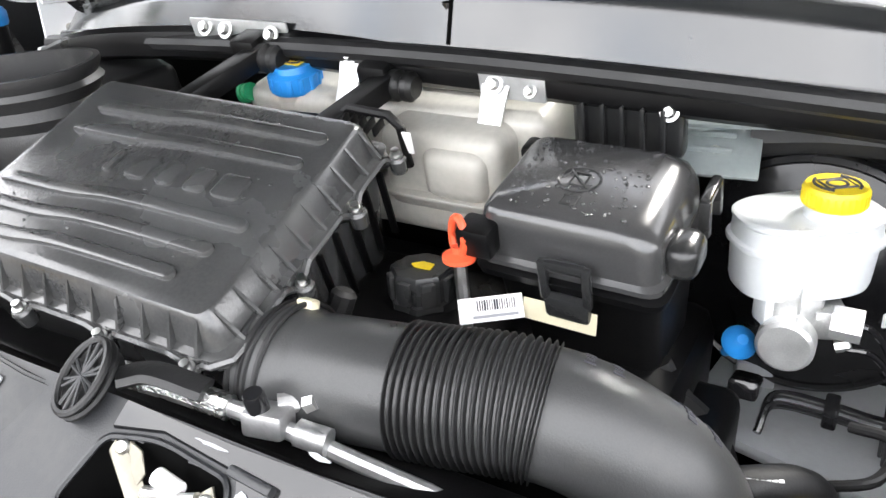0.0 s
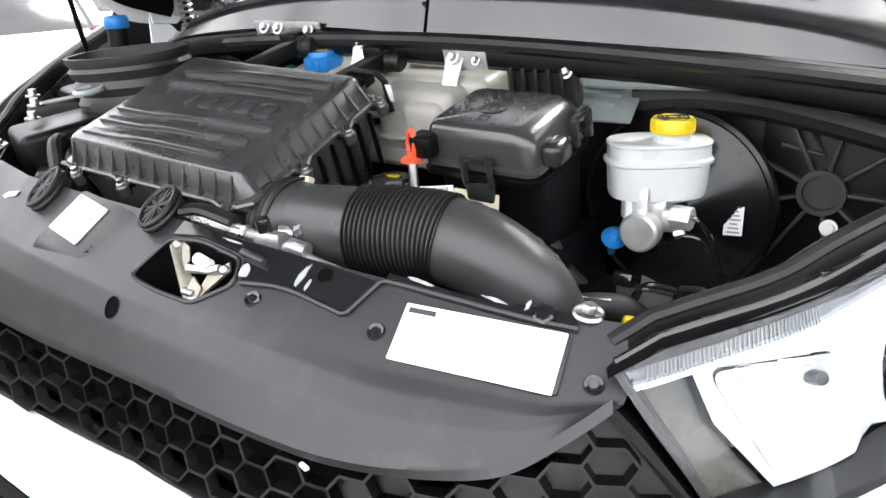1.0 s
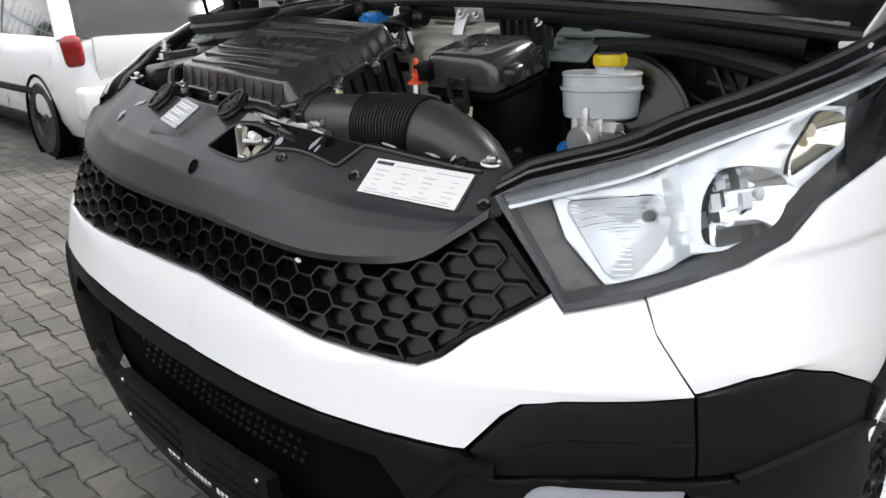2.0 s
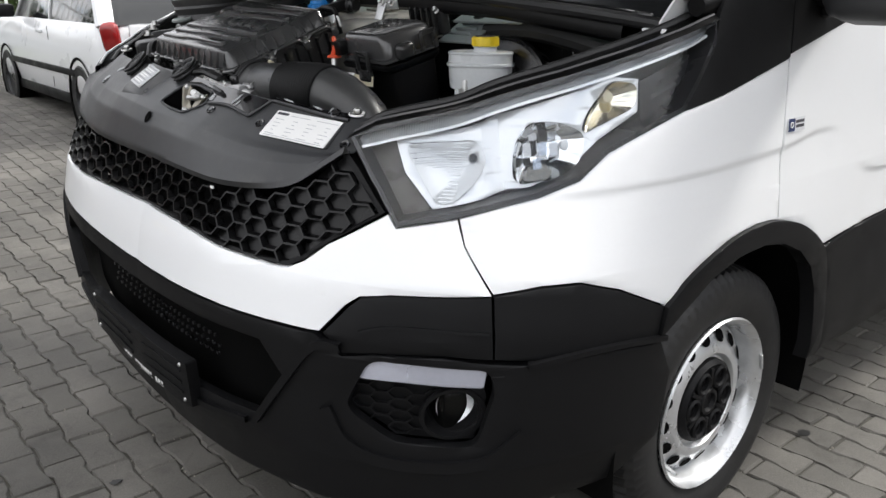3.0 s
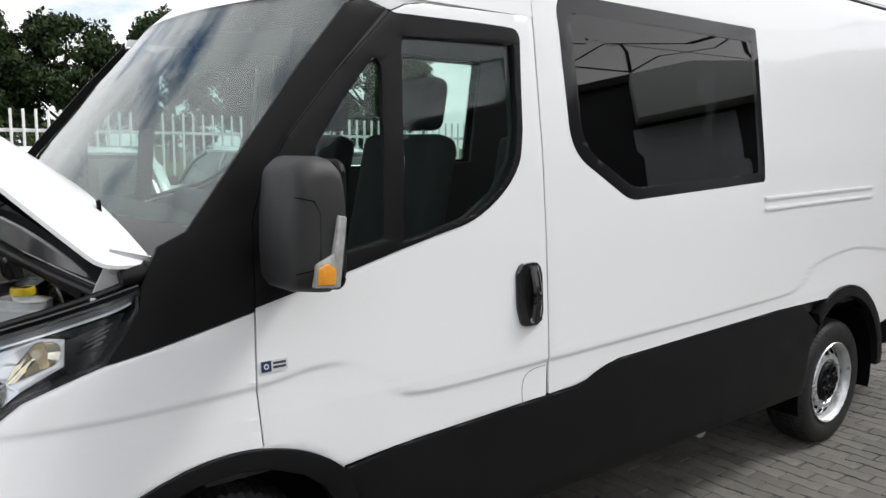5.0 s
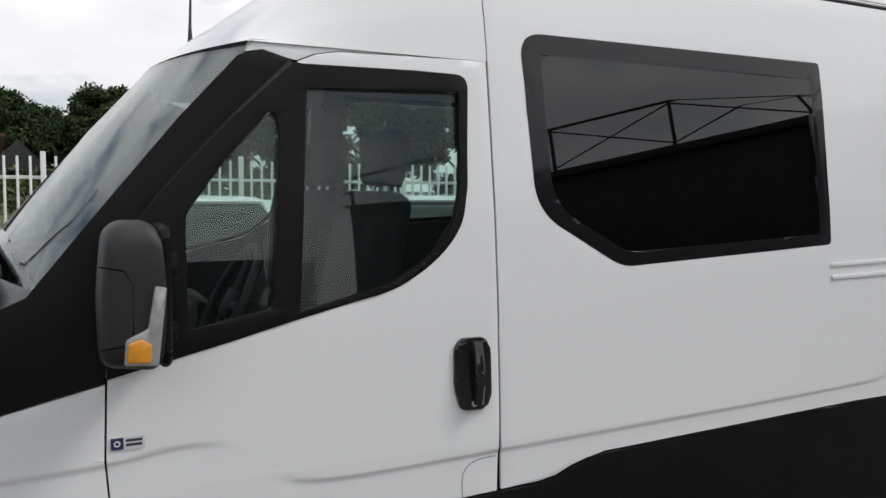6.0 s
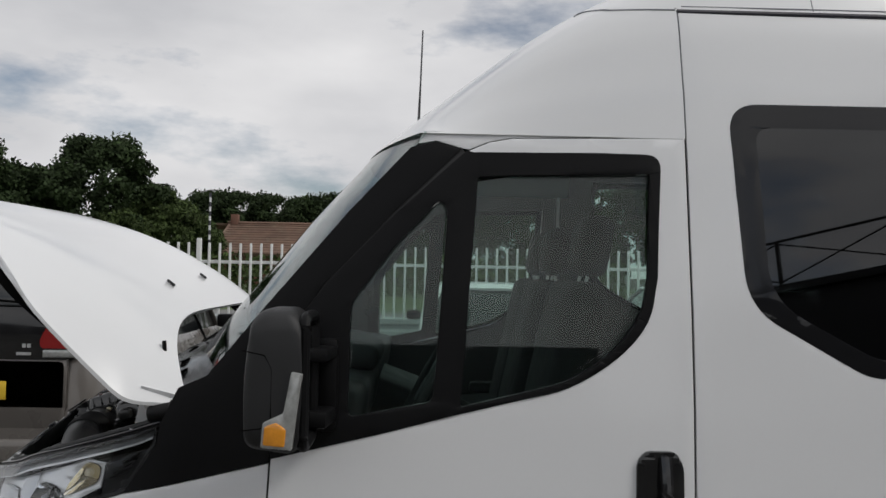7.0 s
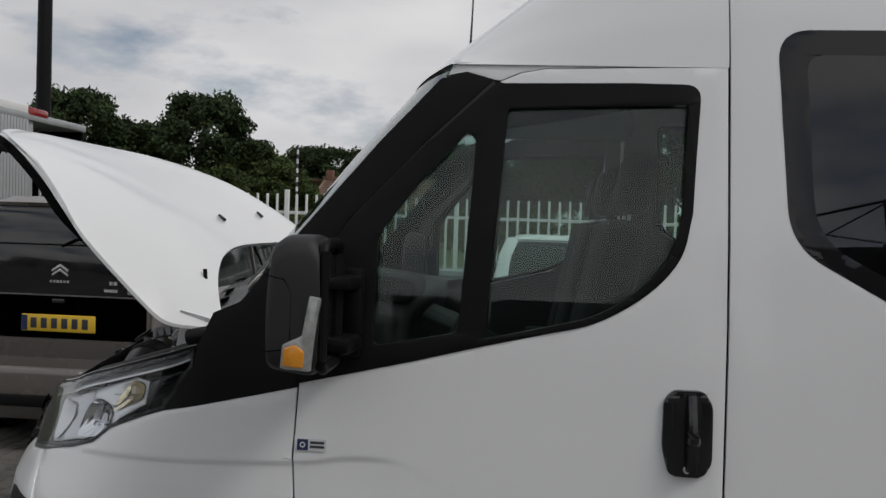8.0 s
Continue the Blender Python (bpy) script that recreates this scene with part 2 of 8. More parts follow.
def lathe(profile, m=None, seg=32):
    """A profile of (radius, height) turned round z."""
    bm = bmesh.new()
    rings = []
    for r, h in profile:
        if r < 1e-5:
            rings.append([bm.verts.new((0, 0, h))])
        else:
            rings.append([bm.verts.new((r * math.cos(2 * math.pi * i / seg), r * math.sin(2 * math.pi * i / seg), h)) for i in range(seg)])
    for a, b in zip(rings, rings[1:]):
        for i in range(seg):
            q = [a[i % len(a)], a[(i + 1) % len(a)], b[(i + 1) % len(b)], b[i % len(b)]]
            q = list(dict.fromkeys(q))
            if len(q) > 2:
                bm.faces.new(q)
    if m is not None:
        bmesh.ops.transform(bm, matrix=m, verts=bm.verts)
    return bm


def tube(points, radius, seg=12, cap=True, flat=1.0):
    """A pipe along points; radius is one number or one for each point."""
    bm = bmesh.new()
    p = [Vector(q) for q in points]
    rad = radius if isinstance(radius, (list, tuple)) else [radius] * len(p)
    up, rings = Vector((0, 0, 1)), []
    for i, q in enumerate(p):
        way = (p[min(i + 1, len(p) - 1)] - p[max(i - 1, 0)]).normalized()
        side = way.cross(up)
        if side.length < 0.05:
            side = way.cross(Vector((1, 0, 0)))
        side.normalize()
        top = side.cross(way)
        if rings and side.dot(last) < 0:
            side, top = -side, -top
        last = side
        rings.append([bm.verts.new(q + rad[i] * (side * math.cos(2 * math.pi * k / seg) + flat * top * math.sin(2 * math.pi * k / seg))) for k in range(seg)])
    for a, b in zip(rings, rings[1:]):
        for k in range(seg):
            bm.faces.new((a[k], a[(k + 1) % seg], b[(k + 1) % seg], b[k]))
    if cap:
        bm.faces.new(rings[0])
        bm.faces.new(rings[-1])
    return bm


def grid(fn, nu, nv, thick=None):
    """A sheet of fn(s, t) with s and t from 0 to 1; thick: a vector function by which its back lies off."""
    bm = bmesh.new()
    def sheet(f):
        return [[bm.verts.new(f(i / nu, j / nv)) for j in range(nv + 1)] for i in range(nu + 1)]
    a = sheet(fn)
    for i in range(nu):
        for j in range(nv):
            bm.faces.new((a[i][j], a[i + 1][j], a[i + 1][j + 1], a[i][j + 1]))
    if thick:
        b = sheet(lambda s, t: Vector(fn(s, t)) + Vector(thick(s, t)))
        for i in range(nu):
            for j in range(nv):
                bm.faces.new((b[i][j], b[i][j + 1], b[i + 1][j + 1], b[i + 1][j]))
        rim = [(i, 0) for i in range(nu)] + [(nu, j) for j in range(nv)] + [(i, nv) for i in range(nu, 0, -1)] + [(0, j) for j in range(nv, 0, -1)]
        for (i, j), (k, o) in zip(rim, rim[1:] + rim[:1]):
            bm.faces.new((a[i][j], a[k][o], b[k][o], b[i][j]))
    return bm


# ==== the van's skin ====

PLAN = [(-.985,0),(-.968,-.3),(-.922,-.5),(-.872,-.633),(-.79,-.755),(-.655,-.89),(-.46,-.972),(-.266,-1.005),(0,-1.012),(.43,-1.012),(1.3,-1.012),(5.9,-1.012)]
FRONT = [(.2,.07),(.42,.01),(.6,0),(.7,0),(.8,.02),(.905,.065),(1.04,.12),(1.2,.19),(1.4,.28)]
SIDE = [(.2,.04),(.42,.0),(.7,0),(.9,.006),(1.04,.016),(1.18,.027),(1.31,.037),(1.6,.065),(2.03,.125),(2.2,.155),(2.4,.20),(2.6,.26)]
def _spline(pts, n=40):
    p = np.array([pts[0]] + list(pts) + [pts[-1]], float)
    p[0] = (p[2][0], -p[2][1]); p[-1] = 2*p[-2]-p[-3]
    out = []
    for i in range(1, len(p)-2):
        a, b, c, d = p[i-1:i+3]
        t = np.linspace(0, 1, n, endpoint=False)[:, None]
        l = np.linalg.norm(c-b)
        m1 = (c-a)/(np.linalg.norm(c-b)+np.linalg.norm(b-a))*l
        m2 = (d-b)/(np.linalg.norm(d-c)+np.linalg.norm(c-b))*l
        out.append((2*t**3-3*t**2+1)*b+(t**3-2*t**2+t)*m1+(-2*t**3+3*t**2)*c+(t**3-t**2)*m2)
    out.append(p[-2][None])
    return np.concatenate(out)
CURVE = _spline(PLAN)
CU = np.r_[0, np.cumsum(np.linalg.norm(np.diff(CURVE, axis=0), axis=1))]
def smooth(a, b, v):
    t = np.clip((np.asarray(v, float)-a)/(b-a), 0, 1)
    return t*t*(3-2*t)
U0, U1 = np.interp([-.72, -.05], CURVE[:, 0], CU)
def body(u, z, lift=0.0):
    """A place of the body's skin: u metres round from the nose's middle, at height z, lifted outwards."""
    u, z = np.asarray(u, float), np.asarray(z, float)
    s, v = np.sign(u)+(u == 0), np.abs(u)
    x, y = np.interp(v, CU, CURVE[:, 0]), np.interp(v, CU, CURVE[:, 1])
    e = 0.03017
    tx = np.interp(v+e, CU, CURVE[:, 0])-np.interp(np.abs(v-e), CU, CURVE[:, 0])
    ty = np.interp(v+e, CU, CURVE[:, 1])-np.sign(v-e)*np.interp(np.abs(v-e), CU, CURVE[:, 1])
    l = np.hypot(tx, ty)
    nx, ny = ty/l, -tx/l
    w = smooth(U0, U1, v)
    d = np.interp(z, *zip(*FRONT))*(1-w)+np.interp(z, *zip(*SIDE))*w - lift
    far = smooth(0, .65, v)*(s < 0)
    return np.stack([x-nx*d-.03*far, s*(y-ny*d)+.19*far, z+.03*far], -1)

CREASE = [(0.9, 0.95), (1.5, 0.975), (1.83, 0.99), (2.0, 1.012), (2.12, 1.0), (2.24, 0.94), (2.36, 0.872), (2.94, 0.878), (4.5, 0.92), (4.75, 0.95), (4.95, 1.05), (5.4, 1.1), (5.9, 1.05), (6.9, 0.95)]
CREASE_U, CREASE_Z = (np.array(c) for c in zip(*curve2(CREASE)))


def skin(u, z, lift=0.0):
    """The body's skin with the shoulder that runs along its flank."""
    v = np.abs(np.asarray(u, float))
    zc = np.interp(v, CREASE_U, CREASE_Z)
    below = zc - np.asarray(z)
    fade = 1 - 0.8 * smooth(2.02, 2.12, v) * smooth(2.34, 2.24, v)
    step = -0.005 * fade * smooth(0.0, 0.016, below) * (1 - 0.9 * smooth(0.03, 0.26, below)) * smooth(0.95, 1.5, v)
    return body(u, z, lift + step - 0.006)


def panel(outline, holes=(), lift=0.0, thick=0.012, step=0.035, side=1, edge=0.004, shape=None, fold=False):
    """A sheet on the skin with an outline in (u, z), holes through it, folded edges and a thickness."""
    from mathutils.geometry import tessellate_polygon
    loops = [[Vector((*p, 0)) for p in loop] for loop in (outline, *holes)]
    bm = bmesh.new()
    verts = [bm.verts.new(p) for loop in loops for p in loop]
    for tri in tessellate_polygon(loops):
        try:
            bm.faces.new([verts[i] for i in tri])
        except ValueError:
            pass
    lo, hi = np.min([p[:2] for p in loops[0]], 0), np.max([p[:2] for p in loops[0]], 0)
    for axis in (0, 1):
        normal = (1, 0, 0) if axis == 0 else (0, 1, 0)
        for v in np.arange(math.ceil(lo[axis] / step) * step, hi[axis], step) if not (fold and axis) else sorted(set(np.arange(math.ceil(lo[1] / step) * step, hi[1], step)) | set(np.arange(0.845, 1.12, 0.0065))):
            bmesh.ops.bisect_plane(bm, geom=bm.verts[:] + bm.edges[:] + bm.faces[:], plane_co=(v, v, 0), plane_no=normal, dist=1e-5)
    rim = {v for e in bm.edges if e.is_boundary for v in e.verts}
    bounds = [e for e in bm.edges if e.is_boundary]
    flat = {v: v.co.copy() for v in bm.verts}
    faces = bm.faces[:]
    back = {}
    for v in list(flat):
        u, z = flat[v].x, flat[v].y
        extra = shape(u, z) if shape else 0.0
        v.co = skin(u * side, z, lift + extra - (edge * 0.5 if v in rim else 0))
        back[v] = bm.verts.new(skin(u * side, z, lift + extra - thick))
    for f in faces:
        bm.faces.new([back[v] for v in reversed(f.verts)])
    for e in bounds:
        a, b = e.verts
        bm.faces.new((a, b, back[b], back[a]))
    return bm


def line_on_skin(pts, width, lift=0.001, side=1, thick=0.004):
    """A narrow raised strip along a line in (u, z)."""
    p = [np.array(q) for q in pts]
    bm = bmesh.new()
    rows = []
    for i, q in enumerate(p):
        d = p[min(i + 1, len(p) - 1)] - p[max(i - 1, 0)]
        d = np.array((-d[1], d[0])) / (np.hypot(*d) + 1e-9) * width / 2
        rows.append([bm.verts.new(skin(side * (q + s * d)[0], (q + s * d)[1], k)) for s, k in ((-1, lift - thick), (-1, lift), (1, lift), (1, lift - thick))])
    for a, b in zip(rows, rows[1:]):
        for k in range(3):
            bm.faces.new((a[k], a[k + 1], b[k + 1], b[k]))
    return bm


def spot(u, z, side=1, lift=0.0):
    """A frame on the skin: x along u, y up, z outwards."""
    o = Vector(skin(side * u, z, lift))
    a = (Vector(skin(side * (u + 0.01), z, lift)) - o).normalized() * side
    up = (Vector(skin(side * u, z + 0.01, lift)) - o).normalized()
    a = a if side > 0 else -a
    out = a.cross(up) if side > 0 else -a.cross(up)
    m = Matrix.Identity(4)
    m.col[0][:3], m.col[1][:3], m.col[2][:3], m.col[3][:3] = a, up, out, o
    return m

# ==== ground ====
PAVER = mat("concrete_paver", (0.112, 0.106, 0.095), 0.85, var=0.5, scale=2.2, fine=240, bump=1.0, dirt=(0.034, 0.032, 0.029), dirt_amount=0.8, island=0.20)
JOINT = mat("mossy_sand_joints", (0.060, 0.057, 0.047), 0.95, var=0.35, scale=4, fine=90, bump=0.6)
GRASS = mat("rough_grass", (0.055, 0.085, 0.022), 0.9, var=0.4, scale=0.8, fine=30, bump=0.5)
ASPHALT = mat("grey_lane", (0.16, 0.16, 0.155), 0.85, var=0.15, scale=0.5)


def rise(y):
    """The yard climbs a little towards the fence."""
    t = min(max((y - 1.4) / 8.0, 0), 1)
    return 0.24 * t * t * (3 - 2 * t)


bm = bmesh.new()
ys = [-300, -40] + list(np.arange(-5, 12, 0.5)) + [14, 20, 40, 90, 200, 420]
rows = [[bm.verts.new((x, y, rise(y) - 0.008)) for x in (-400, -30, 0, 30, 400)] for y in ys]
for a, b in zip(rows, rows[1:]):
    for i in range(4):
        bm.faces.new((a[i], a[i + 1], b[i + 1], b[i]))
ground = part("ground", bm, JOINT, None, "paved yard ground reaching to the horizon")
tagged(ground, category="ground", kind="structure")
verge = part("verge", box((300, 70, 0.03), pose(0, 46.0, rise(40) + 0.01)), GRASS, None, "rough green verge behind the fence", 0)
tagged(verge, category="grass", kind="structure")
lane = part("lane", box((300, 6.5, 0.03), pose(0, 21.0, rise(40) + 0.016)), ASPHALT, None, "pale grey lane behind the fence", 0)
tagged(lane, category="road", kind="structure")

# ==== the van ====
van = root("van", (1.4, 0, 0), "white high-roof panel van with open bonnet and black lower trim", "van")

# --- outlines on the skin, in metres round from the nose and in height
ARCH_U, ARCH_Z, ARCH_R = 1.70, 0.375, 0.445
REAR_U = 5.28


def arch_line(cu, r_in, a0, a1, n=18, squash=1.0, cz=0.375):
    return [(cu + r_in * math.cos(radians(a0 + (a1 - a0) * i / n)), cz + squash * r_in * math.sin(radians(a0 + (a1 - a0) * i / n))) for i in range(n + 1)]


FRONT_ARCH = curve2([(1.400, 0.706), (1.485, 0.758), (1.616, 0.803), (1.74, 0.820), (1.836, 0.813), (1.941, 0.786), (2.029, 0.742), (2.088, 0.697)], 3)
HL_BOTTOM = [(0.797, 0.901), (0.924, 0.922), (1.106, 0.953), (1.196, 0.98), (1.264, 1.028), (1.366, 1.068), (1.448, 1.096)]
HL_TOP = [(0.669, 1.054), (0.728, 1.078), (0.989, 1.127), (1.184, 1.17), (1.327, 1.207), (1.466, 1.248), (1.535, 1.272)]

for side in (1, -1):
    # front wing
    wing = [(0.925, 0.918)] + HL_BOTTOM[2:] + [(1.552, 1.118), (1.829, 1.182), (1.823, 0.994), (1.836, 0.818)] + FRONT_ARCH[14::-1] + [(1.40, 0.709), (1.273, 0.767), (1.179, 0.794), (1.095, 0.797), (0.995, 0.788), (0.938, 0.871)]
    part("front_wing", panel(wing, side=side, step=0.03, fold=True), WHITE, van, "white painted steel front wing")
    # black pillar foot and windscreen pillar
    pillar = [(1.452, 1.099), (1.555, 1.122), (1.831, 1.186), (1.838, 1.42), (1.868, 1.52), (1.962, 1.655), (2.143, 1.852), (2.322, 2.030), (2.25, 2.050), (2.18, 2.03), (2.02, 1.852), (1.80, 1.582), (1.66, 1.405), (1.587, 1.372), (1.545, 1.28), (1.535, 1.225)]
    part("windscreen_pillar", panel(pillar, side=side, lift=0.002), BLACK_TRIM, van, "black plastic windscreen pillar cover")
    # cab door with its window opening
    door = [(1.835, 1.190), (1.828, 0.994), (1.841, 0.816)] + FRONT_ARCH[15:] + [(2.092, 0.702), (2.266, 0.718), (2.489, 0.728), (2.935, 0.746), (2.943, 0.95), (2.946, 1.35), (2.944, 2.074), (2.664, 2.067), (2.459, 2.061), (2.397, 2.049), (2.345, 2.026), (2.150, 1.846), (1.970, 1.652), (1.876, 1.52), (1.842, 1.42)]
    opening = fillet([(2.005, 1.262), (2.30, 1.322)] + curve2([(2.47, 1.362), (2.612, 1.400), (2.735, 1.478), (2.81, 1.574), (2.84, 1.68)], 4) + [(2.852, 1.968), (2.36, 1.955), (2.20, 1.83), (2.02, 1.625)], 0.012)
    cab_door = part("cab_door", panel(door, [opening], side=side, step=0.03, fold=True), WHITE, van, "white cab door with a black window surround")
    # black surround of the door window
    band = [(1.833, 1.194), (2.144, 1.268), (2.299, 1.309), *curve2([(2.47, 1.35), (2.612, 1.387), (2.742, 1.465), (2.826, 1.562), (2.856, 1.68)], 5), *fillet([(2.862, 1.8), (2.876, 2.024), (2.7, 2.026)], [0, 0.045, 0], 6), (2.355, 2.020), (2.335, 2.024), (2.148, 1.849), (1.967, 1.655), (1.873, 1.523), (1.839, 1.42)]
    glass_hole = fillet([(2.325, 1.333)] + curve2([(2.48, 1.370), (2.612, 1.407), (2.727, 1.481), (2.803, 1.575), (2.829, 1.68)], 4) + [ (2.842, 1.968), (2.367, 1.952)], 0.008)
    quarter_hole = fillet([(2.030, 1.302), (2.254, 1.347), (2.285, 1.86), (2.262, 1.885), (2.14, 1.75), (2.03, 1.60)], 0.022)
    part("window_surround", panel(band, [glass_hole, quarter_hole], side=side, lift=0.004, thick=0.02), BLACK_TRIM, cab_door, "black window surround")
    p = part("door_glass", panel(glass_hole, side=side, lift=-0.012, thick=0.004), GLASS_DOOR, cab_door, "lightly tinted door glass")
    p.visible_shadow = False
    p = part("quarter_glass", panel(quarter_hole, side=side, lift=-0.012, thick=0.004), GLASS_DOOR, cab_door, "triangular quarter glass")
    p.visible_shadow = False
    # white strip between the door and the raised roof
    part("roof_corner", panel([(2.20, 2.043), (2.25, 2.053), (2.322, 2.033), (2.343, 2.029), (2.395, 2.052), (2.458, 2.064), (2.664, 2.070), (2.946, 2.077), (2.946, 2.086), (2.215, 2.080)], side=side, lift=-0.006), WHITE, van, "white roof corner above the door")
    part("roof_joint", line_on_skin([(2.9485, 2.085), (2.9485, 2.25), (2.9485, 2.40), (2.9485, 2.475)], 0.012, -0.005, side, 0.006), INK_GREY, van, "fine roof joint")
    part("pillar_seal", line_on_skin(curve2([(1.836, 1.30), (1.841, 1.42), (1.874, 1.522), (1.967, 1.655), (2.148, 1.849), (2.330, 2.022)], 4), 0.034, -0.004, side, 0.02), RUBBER, van, "black door seal along the pillar")
    # load-space side with its large window
    flank = [(2.951, 0.748), (3.085, 0.752), (3.15, 0.762), (3.212, 0.785), (3.28, 0.803), (3.347, 0.815), (3.929, 0.832), (4.558, 0.851), (4.80, 0.852)] + [(REAR_U + 0.50 * math.cos(radians(a)), 0.40 + 0.50 * math.sin(radians(a))) for a in range(115, 20, -8)] + [(6.9, 0.80), (6.9, 2.12), (2.951, 2.12), (2.953, 1.35), (2.950, 0.95)]
    win = fillet([(3.07, 2.178), (4.45, 2.185), (4.445, 1.474), (3.43, 1.420), (3.10, 1.605)], [0.09, 0.02, 0.02, 0.05, 0.10], 8)
    hole = [(u + 0.02 * np.sign(3.8 - u), z + 0.02 * np.sign(1.8 - z)) for u, z in win]
    flank_hi = flank[:-4] + [(6.9, 2.452), (6.0, 2.452), (5.0, 2.452), (4.0, 2.452), (2.951, 2.462)] + flank[-2:]
    side_panel = part("side_panel", panel(flank_hi, [hole], side=side, step=0.045, fold=True), WHITE, van, "white load-space side panel")
    inner = fillet([(3.145, 2.110), (4.39, 2.115), (4.385, 1.515), (3.455, 1.468), (3.165, 1.625)], [0.05, 0.02, 0.02, 0.05, 0.10], 8)
    part("window_frame", panel(win, [inner], side=side, lift=0.001, thick=0.02, edge=0.001), BORDER, side_panel, "black glazed window border")
    p = part("side_window", panel(inner, side=side, lift=0.0005, thick=0.005, edge=0.0), GLASS_TINT if side > 0 else GLASS_DOOR, side_panel, "dark tinted side window" if side > 0 else "clear side window")
    p.visible_shadow = False
    # lower black cladding
    sill = [(2.092, 0.693), (2.13, 0.612), (2.168, 0.37), (4.86, 0.37), (4.89, 0.60), (4.97, 0.72), (4.80, 0.846), (4.558, 0.846), (3.929, 0.827), (3.347, 0.810), (3.28, 0.798), (3.212, 0.78), (3.15, 0.757), (3.085, 0.747), (2.935, 0.742), (2.489, 0.724), (2.266, 0.714)]
    part("sill_cladding", panel(sill, side=side, lift=0.004, thick=0.03), BLACK_TRIM, van, "black plastic sill cladding")
    # wheel arch trims
    inner_arch = [(1.385, 0.640), (1.455, 0.685), (1.55, 0.735), (1.66, 0.762), (1.76, 0.768), (1.86, 0.752), (1.95, 0.715), (2.02, 0.66), (2.06, 0.59), (2.085, 0.50), (2.10, 0.37)]
    trim = FRONT_ARCH + [(2.10, 0.68), (2.128, 0.61), (2.150, 0.50), (2.164, 0.37)] + inner_arch[::-1]
    part("wheel_arch_trim", panel(trim, side=side, lift=0.012, thick=0.04), BLACK_TRIM, van, "black plastic wheel arch trim")
    rear_trim = arch_line(REAR_U, 0.50, 130, -2, 24, cz=0.40) + arch_line(REAR_U, 0.44, -2, 140, 24, cz=0.40) + [(4.99, 0.70)]
    part("wheel_arch_trim", panel(rear_trim, side=side, lift=0.012, thick=0.04), BLACK_TRIM, van, "black plastic wheel arch trim")
    # white bumper skin, painted, with the dip under the headlight
    for_white = [(0.0, 0.838), (0.2, 0.828), (0.36, 0.812), (0.52, 0.806), (0.565, 0.808), (0.605, 0.826), (0.652, 0.860), (0.778, 0.921), (0.797, 0.897), (0.920, 0.917), (0.935, 0.871), (0.990, 0.787), (0.794, 0.783), (0.735, 0.777), (0.705, 0.757), (0.652, 0.701), (0.44, 0.699), (0.151, 0.703), (0.0, 0.705)]
    part("bumper_skin", panel(for_white, side=side, lift=0.006, thick=0.02), WHITE, van, "white painted front bumper skin")
    # black corner above the fog lamp
    corner = [(0.660, 0.697), (0.712, 0.752), (0.738, 0.773), (0.794, 0.779), (0.990, 0.783), (0.992, 0.665), (0.90, 0.672), (0.76, 0.668), (0.70, 0.660)]
    part("bumper_corner", panel(corner, side=side, lift=0.004, thick=0.02), BLACK_TRIM, van, "black bumper corner")
    corner2 = [(0.996, 0.784), (1.095, 0.793), (1.179, 0.790), (1.273, 0.763), (1.395, 0.707), (1.382, 0.640), (1.23, 0.650), (1.1, 0.652), (0.997, 0.664)]
    part("wing_cladding", panel(corner2, side=side, lift=0.004, thick=0.02), BLACK_TRIM, van, "black wing cladding")
    # lower bumper
    lower = [(0.0, 0.700), (0.151, 0.698), (0.44, 0.694), (0.640, 0.694), (0.70, 0.655), (0.76, 0.664), (0.90, 0.668), (1.05, 0.648), (1.23, 0.645), (1.39, 0.632), (1.43, 0.55), (1.41, 0.40), (1.30, 0.33), (1.0, 0.30), (0.6, 0.29), (0.0, 0.29)]
    intake = fillet([(0.0, 0.655), (0.50, 0.650), (0.56, 0.58), (0.47, 0.47), (0.0, 0.455)], [0, 0.03, 0.04, 0.04, 0])
    fog = fillet([(0.70, 0.545), (0.755, 0.655), (0.985, 0.645), (1.0, 0.60), (0.965, 0.475), (0.80, 0.478)], 0.03)
    part("lower_bumper", panel(lower[1:-1] + [(0.0, 0.29), (0.0, 0.455)] + [(0.47, 0.47), (0.56, 0.58), (0.50, 0.650), (0.0, 0.655), (0.0, 0.70)], [fog], side=side, lift=0.008, thick=0.025), BLACK_TRIM, van, "black textured lower bumper")

# --- roof
RIB = [(0.874, 2.072), (0.851, 2.20), (0.828, 2.30), (0.806, 2.40), (0.782, 2.48), (0.752, 2.555), (0.675, 2.625), (0.52, 2.68), (0.28, 2.71), (0.0, 2.718)]
RIB_T = np.linspace(0, 1, len(RIB))
RISE_Q, RISE_H = zip(*curve2([(0.0, 0.0), (0.15, 0.165), (0.35, 0.365), (0.55, 0.555), (0.75, 0.72), (0.95, 0.85), (1.15, 0.935), (1.4, 0.98), (1.8, 0.985), (2.4, 1.0), (6.0, 1.0)], 6))


def screen_top(a):
    return 0.548 - 0.20 * (1 - abs(a) ** 2.2)


def roof_at(s, t):
    a = 2 * t - 1
    k = 1 - abs(a)
    y = float(np.interp(k, RIB_T, [r[0] for r in RIB]))
    z = float(np.interp(k, RIB_T, [r[1] for r in RIB]))
    x0 = screen_top(y / 0.885)
    x = x0 + (5.24 - x0) * s ** 2
    h = float(np.interp((x - x0) * (1.0 + 1.2 * (1 - k)), RISE_Q, RISE_H))
    return (x, math.copysign(y, a), 2.072 + (z - 2.072) * h)


